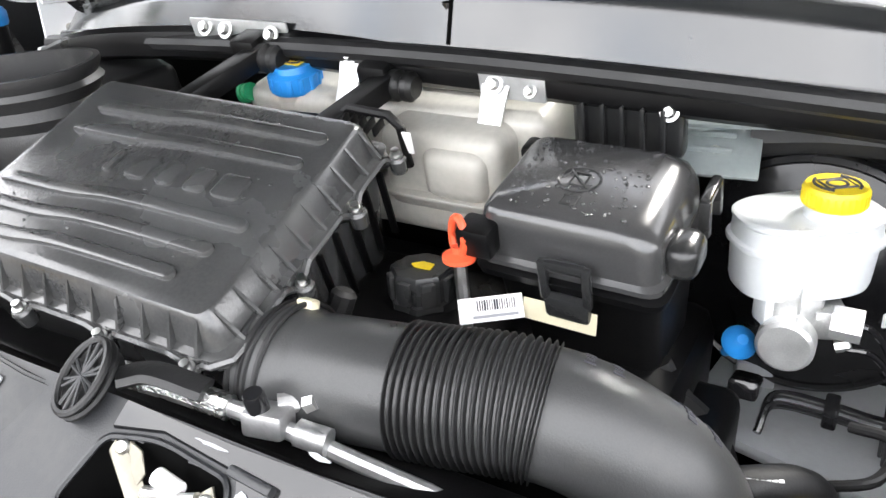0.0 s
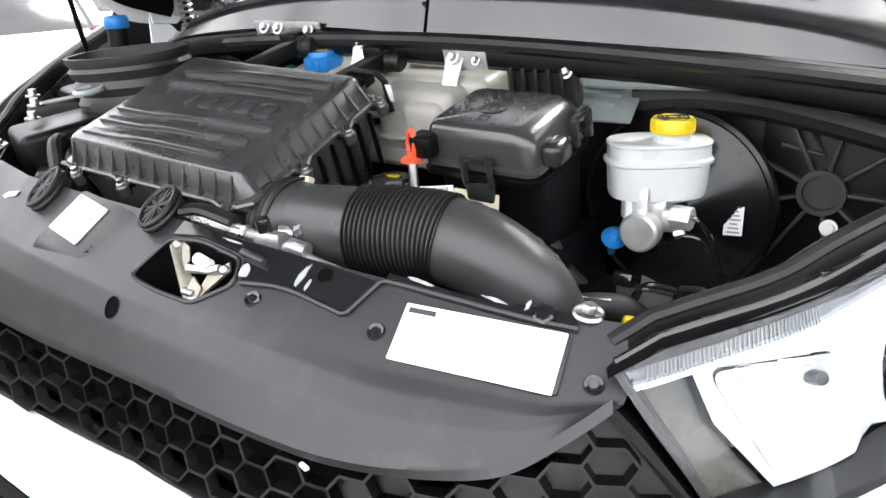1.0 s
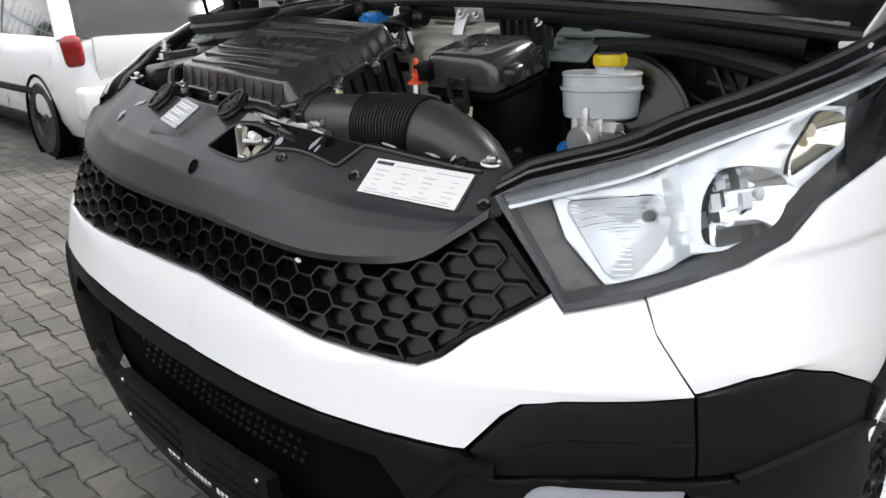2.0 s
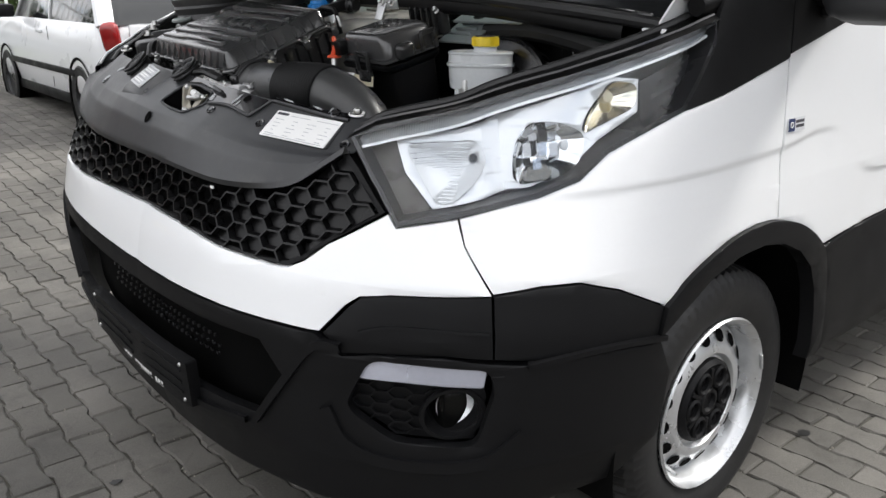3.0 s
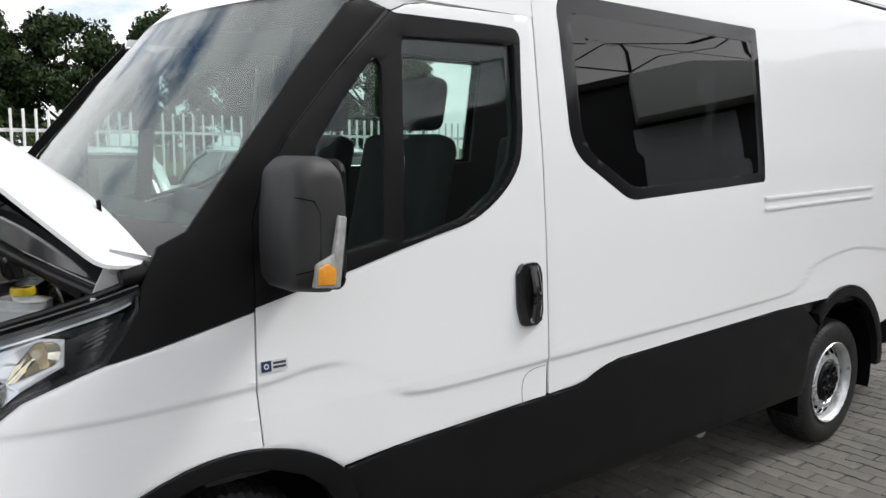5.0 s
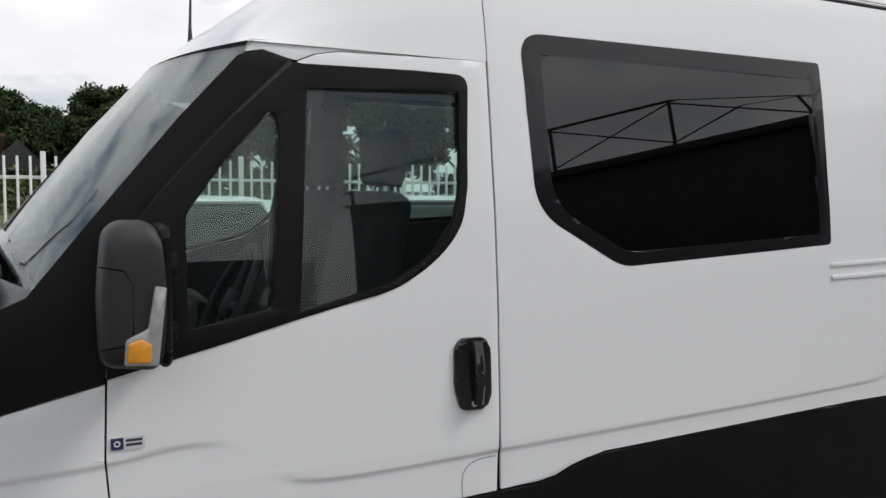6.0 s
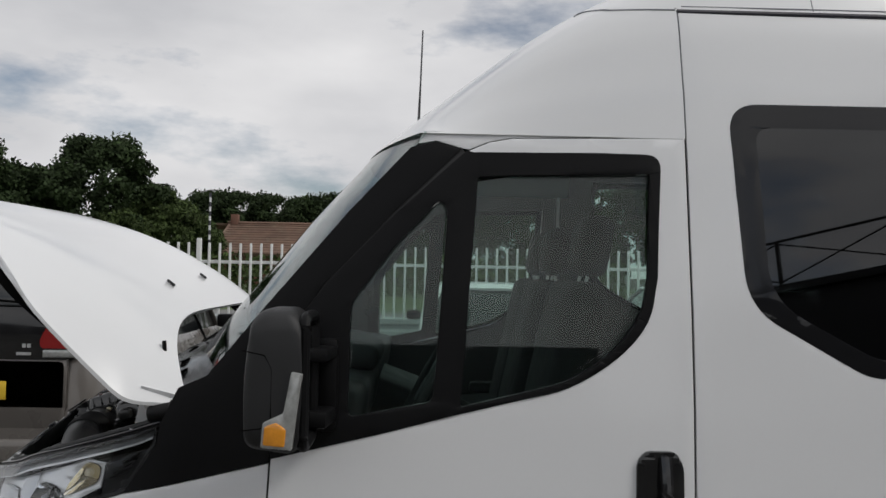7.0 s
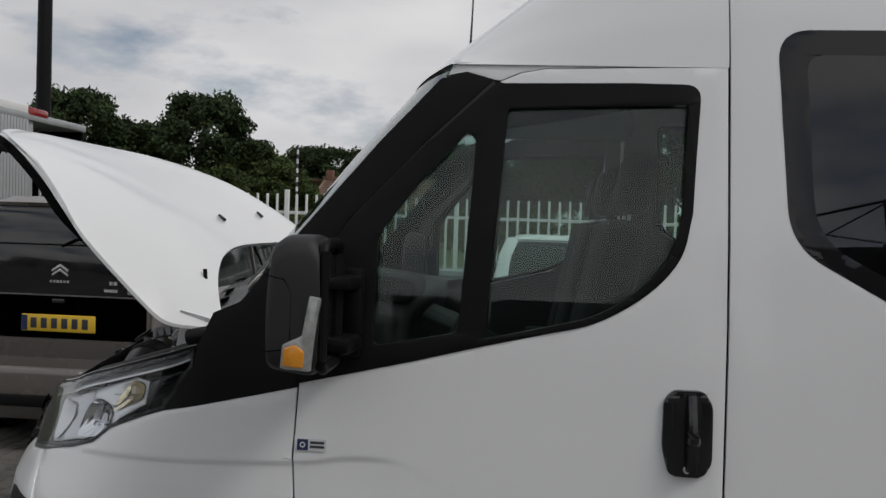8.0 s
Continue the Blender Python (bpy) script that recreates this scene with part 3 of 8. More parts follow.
ROOF_CUT, GUTTER = 1.2835, 2.468
bm = grid(roof_at, 70, 56)
for co, no in (((ROOF_CUT, 0, 0), (1, 0, 0)), ((0, 0, GUTTER), (0, 0, 1))):
    bmesh.ops.bisect_plane(bm, geom=bm.verts[:] + bm.edges[:] + bm.faces[:], plane_co=co, plane_no=no, dist=1e-5)
bmesh.ops.delete(bm, geom=[f for f in bm.faces if f.calc_center_median().x > ROOF_CUT and f.calc_center_median().z < GUTTER], context="FACES")
roof = part("roof", bm, WHITE, van, "white raised roof", 60)


def roof_spot(x, z, side=-1):
    """A place on the roof's flank at length x and height z."""
    k0, k1 = 0.0, 1.0
    for _ in range(30):
        k = (k0 + k1) / 2
        y = float(np.interp(k, RIB_T, [r[0] for r in RIB]))
        x0 = screen_top(y / 0.885)
        h = float(np.interp((x - x0) * (1.0 + 1.2 * (1 - k)), RISE_Q, RISE_H))
        if 2.072 + (float(np.interp(k, RIB_T, [r[1] for r in RIB])) - 2.072) * h < z:
            k0 = k
        else:
            k1 = k
    return Vector((x, side * y, z))


for side in (-1, 1):
    # the pressed crease is a grey line: its shade put into colour
    part("roof_crease", tube([roof_spot(x, z, side) for x, z in curve2([(1.004, 2.474), (1.012, 2.482), (1.026, 2.486), (1.045, 2.483), (1.085, 2.472), (1.11, 2.469), (1.28, 2.468)], 3)], 0.0028, 6), INK_GREY, roof, "grey line painted as the shade of a roof crease")
    part("roof_seam", tube([roof_spot(1.69, z, side) for z in np.linspace(GUTTER + 0.006, 2.66, 10)], 0.0016, 6), INK_GREY, roof, "fine seam across the roof")
    part("gutter_line", tube([roof_spot(x, GUTTER + 0.012, side) for x in np.linspace(1.30, 5.2, 12)], 0.002, 6), INK_GREY, roof, "fine line above the gutter")
    part("gutter", tube([roof_spot(x, GUTTER - 0.006, side) - Vector((0, side * 0.004, 0)) for x in np.linspace(1.287, 5.2, 12)], 0.009, 8), INK, van, "dark sealed roof gutter")

# --- windscreen
def screen_at(s, t):
    a = 2 * t - 1
    z = 1.405 + 0.035 * (1 - abs(a) ** 2) * (1 - s) + 0.672 * s
    e = np.interp(z, [1.40, 1.58, 1.85, 2.03, 2.08], [0.012, 0.15, 0.365, 0.52, 0.56])
    yh = float(np.interp(z, [1.40, 2.08], [0.935, 0.87]))
    bow = 0.225 - 0.02 * s
    return (float(e) - bow * (1 - abs(a) ** 2.2), a * yh, z)


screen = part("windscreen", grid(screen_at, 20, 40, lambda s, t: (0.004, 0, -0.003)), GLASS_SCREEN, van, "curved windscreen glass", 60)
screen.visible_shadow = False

# --- rear closing wall and underbody
part("rear_wall", box((0.04, 1.75, 2.1), Matrix.Translation((5.24, 0, 1.5)), 0.01), WHITE, van)
part("underbody", box((5.9, 1.62, 0.3), Matrix.Translation((2.25, 0, 0.52)), 0.02), UNDERBODY_AND_DEPTH, van, "black underbody")
part("cab_floor", box((3.4, 1.8, 0.05), Matrix.Translation((1.75, 0, 0.72)), 0.01), CABIN, van)

# ==== engine bay ====
def edge_line(u_from=0.60, u_to=1.535, n=24, inward=0.0, up=0.0, side=1):
    """The upper edge of the headlight, moved into the bay and up."""
    us = np.linspace(u_from, u_to, n)
    zs = np.interp(us, [p[0] for p in HL_TOP], [p[1] for p in HL_TOP])
    zs = np.where(us < HL_TOP[0][0], 1.035 + (us - 0.60) * 0.27, zs)
    high, wide = (0.0, 0.0) if side > 0 else (0.012, 0.0)
    return [Vector(body(side * u, z, wide - inward)) + Vector((0, 0, up + high)) for u, z in zip(us, zs)]


for side in (1, -1):
    # wing rail: lamp flange, gutter, rubber seal and inner wall
    lines = [edge_line(0.66, 1.545, 24, i, h, side) for i, h in ((0.004, 0.0) if side > 0 else (0.0, -0.10), (0.004, 0.0), (0.016, 0.006), (0.026, -0.004), (0.040, 0.0), (0.050, 0.008), (0.066, 0.004), (0.070, -0.05), (0.12, -0.12), (0.13, -0.42))]
    bm = bmesh.new()
    rows = [[bm.verts.new(p) for p in line] for line in lines]
    for a, b in zip(rows, rows[1:]):
        for i in range(len(a) - 1):
            bm.faces.new((a[i], a[i + 1], b[i + 1], b[i]))
    rail = part("wing_rail", bm, BAY_BLACK, van, "black wing rail beside the engine bay")
    part("bonnet_seal", tube(edge_line(0.67, 1.535, 30, 0.056, 0.012, side), 0.009, 8), RUBBER, rail, "black rubber bonnet seal")
    part("gutter_lip", tube(edge_line(0.67, 1.54, 30, 0.018, 0.008, side), 0.004, 6), GLOSS_BLACK if side > 0 else WHITE, rail)
    for k in (0.80, 0.98, 1.14, 1.30, 1.42):
        z = float(np.interp(k, [p[0] for p in HL_TOP], [p[1] for p in HL_TOP]))
        q = Vector(body(side * k, z, -0.024)) + Vector((0, 0, 0.004))
        part("clip", box((0.022, 0.012, 0.008), Matrix.Translation(q) @ Euler((0, 0, -0.6 * side)).to_matrix().to_4x4(), 0.002), GLOSS_BLACK, rail)

# --- slam panel over the grille
SLAM_U = [0, 0.12, 0.22, 0.33, 0.45, 0.54, 0.61, 0.665]
SLAM_BOTTOM = [0.945, 0.942, 0.938, 0.936, 0.943, 0.960, 0.997, 1.028]
SLAM_LOW = list(zip(*curve2(list(zip(SLAM_U, SLAM_BOTTOM)), 5)))
# the upper face by y: its front crease and its rear edge
TOP_Y = [-0.62, -0.53, -0.34, -0.15, 0.06, 0.18, 0.30, 0.45, 0.62, 0.82]
CREASE_X, CREASE_H = [-0.745, -0.787, -0.832, -0.856, -0.872, -0.873, -0.868, -0.852, -0.815, -0.735], [1.024, 1.014, 1.020, 1.040, 1.056, 1.066, 1.072, 1.076, 1.082, 1.095]
REAR_X, REAR_H = [-0.668, -0.700, -0.737, -0.760, -0.775, -0.784, -0.788, -0.780, -0.745, -0.665], [1.080, 1.084, 1.090, 1.104, 1.121, 1.129, 1.134, 1.136, 1.137, 1.140]


def along(y, row):
    return float(np.interp(y, TOP_Y, row))


def slam_top(x, y, lift=0.0):
    """A place on the panel's upper face."""
    xc, hc, xr, hr = (along(y, r) for r in (CREASE_X, CREASE_H, REAR_X, REAR_H))
    return Vector((x, y, hc + (hr - hc) * (x - xc) / (xr - xc) + lift))


def slam_at(s, t):
    u = (2 * s - 1) * 0.665
    v = abs(u)
    zb = float(np.interp(v, *SLAM_LOW))
    p0, p1 = Vector(body(u, zb, 0.014)), Vector(body(u, zb + 0.012, 0.022 - 0.012 * float(smooth(0.38, 0.60, v))))
    y = p0.y
    c, r = slam_top(along(y, CREASE_X), y), slam_top(along(y, REAR_X), y)
    p2 = p1.lerp(c, 0.55) + Vector((-0.007, 0, 0.004)) * min(1, (0.665 - v) * 6)
    p3 = p1.lerp(c, 0.88) + Vector((-0.004, 0, 0.002))
    pts = [p0, p1, p2, p3, c.lerp(r, 0.06), c.lerp(r, 0.5), r, r + Vector((0.006, 0, -0.05))]
    k = t * 7
    i = min(int(k), 6)
    return pts[i].lerp(pts[i + 1], k - i)


WELL = fillet([(-0.863, 0.016), (-0.860, 0.066), (-0.803, 0.050), (-0.788, -0.004), (-0.790, -0.082), (-0.819, -0.098), (-0.858, -0.057)], [0.02, 0.012, 0.012, 0.02, 0.010, 0.012, 0.012], 4)


def in_loop(x, y, loop):
    hit = False
    for (x1, y1), (x2, y2) in zip(loop, loop[1:] + loop[:1]):
        if (y1 > y) != (y2 > y) and x < (x2 - x1) * (y - y1) / (y2 - y1) + x1:
            hit = not hit
    return hit


bm = grid(slam_at, 240, 56)
gone = [f for f in bm.faces if f.calc_center_median().z > 1.045 and in_loop(f.calc_center_median().x, f.calc_center_median().y, WELL)]
bmesh.ops.delete(bm, geom=gone, context="FACES")
slam = part("slam_panel", bm, SLAM, van, "dark grey plastic panel above the grille", 40)


def slab(loop, lift, thick=0.003, step=0.02):
    """A sheet following the panel's upper face inside a loop of (x, y)."""
    bm = bmesh.new()
    f = bm.faces.new([bm.verts.new((x, y, 0)) for x, y in loop])
    xs, ys = [p[0] for p in loop], [p[1] for p in loop]
    for lo, hi, n in ((min(xs), max(xs), (1, 0, 0)), (min(ys), max(ys), (0, 1, 0))):
        for v in np.arange(lo + step / 2, hi, step):
            bmesh.ops.bisect_plane(bm, geom=bm.verts[:] + bm.edges[:] + bm.faces[:], plane_co=(v, v, 0), plane_no=n, dist=1e-6)
    top = {v: (v.co.x, v.co.y) for v in bm.verts}
    rim = [e for e in bm.edges if e.is_boundary]
    faces = bm.faces[:]
    low = {v: bm.verts.new(slam_top(x, y, lift - thick)) for v, (x, y) in top.items()}
    for v, (x, y) in top.items():
        v.co = slam_top(x, y, lift)
    for f in faces:
        bm.faces.new([low[v] for v in reversed(f.verts)])
    for e in rim:
        a, b = e.verts
        bm.faces.new((a, b, low[b], low[a]))
    return bm


def slam_spot(x, y, lift=0.0, turn=0.0):
    """A frame lying on the panel's upper face: x along the panel, y towards the windscreen."""
    o = slam_top(x, y, lift)
    a, b = (slam_top(x, y - 0.01) - slam_top(x, y + 0.01)).normalized(), slam_top(x + 0.01, y) - slam_top(x - 0.01, y)
    n = a.cross(b).normalized()
    m = Matrix.Identity(4)
    m.col[0][:3], m.col[1][:3], m.col[2][:3], m.col[3][:3] = a, n.cross(a), n, o
    return m @ Euler((0, 0, radians(turn))).to_matrix().to_4x4()


# latch well
well = bmesh.new()
top = [well.verts.new(slam_top(x, y, 0.001)) for x, y in WELL]
low = [well.verts.new((-0.825 + (x + 0.825) * 0.9, y * 0.92, 0.93)) for x, y in WELL]
for i in range(len(WELL)):
    well.faces.new((top[i], top[(i + 1) % len(WELL)], low[(i + 1) % len(WELL)], low[i]))
well.faces.new(low)
# the well's shade is put into its near-black colour
part("latch_well", well, UNDERBODY_AND_DEPTH, slam, "black latch well")
rim_line = [slam_top(x, y, 0.001) for x, y in WELL + WELL[:2]]
part("well_rim", tube(rim_line, 0.0032, 6), SLAM, slam, "thin pale worn rim of the latch well")


def plate_between(pts, thick):
    """A bent sheet-metal plate given by its outline in space."""
    p = [Vector(q) for q in pts]
    n = (p[1] - p[0]).cross(p[2] - p[0]).normalized() * thick
    bm = bmesh.new()
    a, b = [bm.verts.new(q) for q in p], [bm.verts.new(q + n) for q in p]
    bm.faces.new(a)
    bm.faces.new(b[::-1])
    for i in range(len(p)):
        bm.faces.new((a[i], a[(i + 1) % len(p)], b[(i + 1) % len(p)], b[i]))
    bmesh.ops.bevel(bm, geom=bm.edges[:], offset=0.0008, segments=1, affect="EDGES")
    return bm


latch = part("bonnet_latch", join(
    plate_between([(-0.803, 0.038, 1.100), (-0.813, 0.036, 1.096), (-0.836, -0.006, 1.060), (-0.848, -0.030, 1.030), (-0.838, -0.036, 1.032), (-0.820, -0.014, 1.062), (-0.806, 0.014, 1.088)], 0.005),
    plate_between([(-0.800, 0.022, 1.104), (-0.802, 0.006, 1.100), (-0.812, -0.004, 1.086), (-0.822, 0.004, 1.07), (-0.814, 0.022, 1.085)], 0.003),
    plate_between([(-0.800, -0.072, 1.092), (-0.808, -0.080, 1.084), (-0.832, -0.052, 1.056), (-0.846, -0.046, 1.04), (-0.840, -0.036, 1.045), (-0.818, -0.046, 1.075)], 0.004),
    plate_between([(-0.826, -0.026, 1.072), (-0.832, -0.048, 1.062), (-0.856, -0.046, 1.03), (-0.852, -0.022, 1.04)], 0.004)), YELLOW_LATCH, slam, "yellowish zinc bonnet latch")
part("latch_rod", tube([(-0.822, -0.012, 1.078), (-0.815, -0.050, 1.080), (-0.812, -0.066, 1.085)], 0.006, 10), STEEL, latch)
part("latch_sleeve", tube([(-0.811, -0.020, 1.090), (-0.813, -0.046, 1.086)], 0.0085, 12), PAPER, latch, "white plastic latch sleeve")
for q in ((-0.842, -0.040, 1.046), (-0.806, 0.026, 1.100), (-0.812, -0.074, 1.085)):
    part("rivet_head", lathe([(0, 0.004), (0.005, 0.003), (0.007, 0.0)], pose(*q, 20, -40, 0), 12), STEEL, latch)
part("latch_spring", tube([(-0.838 + 0.005 * math.cos(k), -0.018 - k * 0.0005, 1.052 + 0.005 * math.sin(k)) for k in np.arange(0, 44, 0.7)], 0.0014, 5), STEEL, latch)

# black shelf behind the well and the narrow strip beside the label
shelf_line = [(-0.816, -0.108), (-0.801, -0.175), (-0.798, -0.262), (-0.752, -0.283)]
shelf = part("panel_shelf", slab([(-0.776, 0.046), (-0.796, 0.046), (-0.783, -0.004), (-0.784, -0.086)] + shelf_line + [(-0.760, -0.186), (-0.763, -0.148), (-0.770, -0.073)], 0.004, 0.010), GLOSS_BLACK, slam, "glossy black shelf, scuffed", 30)
strip = slab([(-0.750, -0.290), (-0.728, -0.462), (-0.716, -0.53), (-0.702, -0.522), (-0.728, -0.40), (-0.739, -0.292)], 0.004, 0.008)
part("panel_shelf", strip, GLOSS_BLACK, slam, "narrow glossy black strip", 30)
part("shelf_edge", tube([slam_top(x, y, 0.004) for x, y in curve2(shelf_line[:3], 4) + [(-0.795, -0.268), (-0.752, -0.286)] + curve2([(-0.748, -0.294), (-0.726, -0.462), (-0.714, -0.53)], 4)], 0.0035, 6), SLAM, slam)
part("shelf_hole", lathe([(0.010, 0.0012), (0.008, 0.0), (0.0, 0.0)], slam_spot(-0.770, -0.214, 0.0048), 16), UNDERBODY_AND_DEPTH, slam)
part("shelf_hole", lathe([(0.013, 0.003), (0.009, 0.004), (0.007, 0.0), (0.0, 0.0)], slam_spot(-0.716, -0.488, 0.0048), 6), GLOSS_BLACK, slam)
part("shelf_step", box((0.010, 0.045, 0.018), slam_spot(-0.786, -0.105, 0.006, 90) @ pose(0, 0, 0, 0, 0, 0), 0.003), SLAM, slam)

# information label with its printed lines
lab = Matrix.Identity(4)
lo = (Vector((-0.755, -0.334, 1.075)) + Vector((-0.815, -0.343, 1.033)) + Vector((-0.721, -0.523, 1.070)) + Vector((-0.774, -0.529, 1.024))) / 4
lx, ly = Vector((0.038, -0.1875, -0.007)).normalized(), Vector((0.0565, 0.0075, 0.044)).normalized()
ln = lx.cross(ly).normalized()
lab.col[0][:3], lab.col[1][:3], lab.col[2][:3], lab.col[3][:3] = lx, ln.cross(lx), ln, lo + ln * 0.003
label = part("information_label", prism(fillet([(-0.096, -0.036), (0.096, -0.036), (0.096, 0.036), (-0.096, 0.036)], 0.002), 0.0012, lab), PAPER, slam, "white printed information label")
bars = [(-0.074, 0.028, 0.034, 0.0065)] + [(-0.072 + 0.048 * i, 0.013 - 0.010 * j, 0.026 - 0.006 * ((i * 2 + j) % 4), 0.0013) for i in range(4) for j in range(5)] + [(-0.02 + 0.08 * i, 0.026, 0.06, 0.0012) for i in range(2)] + [(0.0, -0.032, 0.17, 0.0012)]
LABEL_INK = mat("faded_label_print", (0.42, 0.43, 0.45), 0.6, var=0.1)
for k, (x, y, w, h) in enumerate(bars):
    part("print_bar", prism([(x - w / 2, y - h / 2), (x + w / 2, y - h / 2), (x + w / 2, y + h / 2), (x - w / 2, y + h / 2)], 0.0004, lab @ Matrix.Translation((0, 0, 0.0012))), INK if k == 0 else LABEL_INK, label)
part("label_backing", prism(fillet([(-0.094, -0.034), (0.101, -0.034), (0.101, 0.036), (-0.094, 0.034)], 0.004), 0.012, lab @ Matrix.Translation((0, 0, -0.012)), 0.001), SLAM, slam)
# raised pad with the rating plate
pad = bmesh.new()
pad_low = [slam_top(x, y, -0.002) for x, y in ((-0.872, 0.300), (-0.786, 0.278), (-0.788, 0.132), (-0.868, 0.168))]
pad_top = [slam_top(x, y, 0.013) for x, y in ((-0.866, 0.282), (-0.792, 0.262), (-0.797, 0.160), (-0.864, 0.190))]
a, b = [pad.verts.new(p) for p in pad_low], [pad.verts.new(p) for p in pad_top]
pad.faces.new(b)
for i in range(4):
    pad.faces.new((a[i], a[(i + 1) % 4], b[(i + 1) % 4], b[i]))
bmesh.ops.bevel(pad, geom=[e for e in pad.edges if not e.is_boundary], offset=0.003, segments=2, affect="EDGES")
part("plate_pad", pad, SLAM, slam, "raised grey pad under the rating plate", 40)
pm = slam_spot(-0.831, 0.224, 0.0135, -8)
PLATE_METAL = mat("dull_plate_metal", (0.46, 0.47, 0.48), 0.4, metal=0.3, var=0.1, scale=20)
plate = part("rating_plate", prism(fillet([(-0.042, -0.034), (0.042, -0.034), (0.042, 0.034), (-0.042, 0.034)], 0.004), 0.002, pm, 0.0005), PLATE_METAL, slam, "silver rating plate with unreadable print")
for j in range(10):
    w = 0.066 - 0.010 * (j % 3)
    part("print_bar", prism([(-0.034, 0.026 - j * 0.006), (-0.034 + w, 0.026 - j * 0.006), (-0.034 + w, 0.0285 - j * 0.006), (-0.034, 0.0285 - j * 0.006)], 0.0005, pm @ Matrix.Translation((0, 0, 0.002))), PAPER if j % 3 else INK_GREY, plate)
for x, y in ((0.036, -0.028), (-0.036, 0.028)):
    part("plate_rivet", lathe([(0, 0.0045), (0.003, 0.004), (0.0045, 0.002)], pm @ pose(x, y, 0), 10), STEEL, plate)
# oval rubber buffers with crossed webs
for x, y, turn in ((-0.782, 0.092, 98), (-0.806, 0.352, 92)):
    m = slam_spot(x, y, 0.016, turn)
    oval = [(0.036 * math.cos(a), 0.020 * math.sin(a)) for a in np.linspace(0, 2 * math.pi, 28, endpoint=False)]
    buffer_ = part("rubber_buffer", join(tube([m @ Vector((px, py, 0.004)) for px, py in oval + oval[:2]], 0.004, 8), tube([m @ Vector((px, py, -0.006)) for px, py in oval + oval[:2]], 0.0045, 8), prism([(px * 0.97, py * 0.97) for px, py in oval], 0.022, m @ pose(0, 0, -0.024))), RUBBER, slam, "oval black rubber bonnet buffer")
    for i, j in ((2, 16), (6, 20), (9, 23), (26, 12), (22, 8), (19, 5), (0, 14)):
        part("web", tube([m @ Vector((px * 0.95, py * 0.95, 0.004)) for px, py in (oval[i], oval[j])], 0.0018, 6), SLAM, buffer_)
part("buffer_arm", tube(curve2([(-0.762, 0.074, 1.128), (-0.742, 0.050, 1.128), (-0.728, 0.000, 1.115)], 5), 0.016, 8, flat=0.5), RUBBER, slam)
# scraped edges
CHIP = mat("bare_scraped_plastic", (0.34, 0.35, 0.36), 0.5, var=0.2, scale=60)
rng = np.random.RandomState(3)
for x, y, l, w in ((-0.781, -0.185, 0.005, 0.022), (-0.788, -0.200, 0.003, 0.010), (-0.803, -0.104, 0.010, 0.014), (-0.735, -0.335, 0.020, 0.003), (-0.722, -0.43, 0.018, 0.0025), (-0.714, -0.468, 0.003, 0.009), (-0.777, -0.055, 0.018, 0.002), (-0.81, 0.46, 0.028, 0.010), (-0.83, 0.52, 0.018, 0.012), (-0.80, 0.40, 0.010, 0.006), (-0.752, -0.150, 0.012, 0.003)):
    m = slam_spot(x, y, 0.0052 if y < 0.05 else 0.0008, 4)
    loop = [(l * rng.uniform(0.6, 1.1) * math.cos(a), w * rng.uniform(0.5, 1.1) * math.sin(a)) for a in np.linspace(0, 2 * math.pi, 12, endpoint=False)]
    part("paint_chip", prism(loop, 0.0006, m), CHIP, slam, "pale scrape on the plastic", 0)
# fasteners and the round hole
for x, y in ((-0.824, -0.138), (-0.796, -0.314), (-0.852, 0.178), (-0.842, 0.505), (-0.748, -0.565)):
    part("push_rivet", lathe([(0.0, 0.003), (0.005, 0.003), (0.0055, 0.001), (0.008, 0.002), (0.010, 0.0025), (0.0115, 0.0)], slam_spot(x, y, 0.001), 20), GLOSS_BLACK, slam, "black push rivet")
hp, hq = Vector(slam_at(0.5 - 0.064 / 1.33, 2.45 / 7)), Vector(slam_at(0.5 - 0.064 / 1.33, 2.75 / 7))
hole_tilt = -math.degrees(math.atan2(hq.z - hp.z, hq.x - hp.x))
# a thin near-black disc; the hole's depth is only painted
part("panel_hole", lathe([(0.0125, 0.002), (0.0110, 0.003), (0.0095, 0.0008), (0.0, 0.0008)], Matrix.Translation(hp) @ pose(0, 0, 0, 0, hole_tilt, 0) @ Matrix.Diagonal((1.25, 1, 1, 1)), 20), UNDERBODY_AND_DEPTH, slam, "round dark hole")
for q in ((-0.693, -0.531, 1.086), (-0.705, 0.70, 1.145)):
    part("corner_bolt", join(lathe([(0, 0.013), (0.007, 0.013), (0.009, 0.010), (0.009, 0.004), (0.0, 0.004)], pose(*q, 8, -6, 20), 6), lathe([(0.016, 0.004), (0.018, 0.001), (0.016, -0.002), (0.0, 0.004)], pose(*q, 8, -6, 0), 20)), STEEL, slam, "steel hexagon bolt")
part("radiator_support", join(box((0.07, 1.12, 0.05), pose(-0.690, 0.0, 1.03, 0, 10, 0), 0.008), box((0.03, 1.0, 0.25), pose(-0.72, 0, 0.86), 0.005)), BAY_BLACK, van, "black radiator support beam")
pipe = part("air_conditioning_pipe", tube(curve2([(-0.745, 0.085, 1.118), (-0.728, 0.02, 1.103), (-0.716, -0.05, 1.092), (-0.700, -0.14, 1.066), (-0.684, -0.25, 1.040), (-0.672, -0.34, 1.020)]), 0.0085, 10), CAST, van, "bare metal air conditioning pipe")
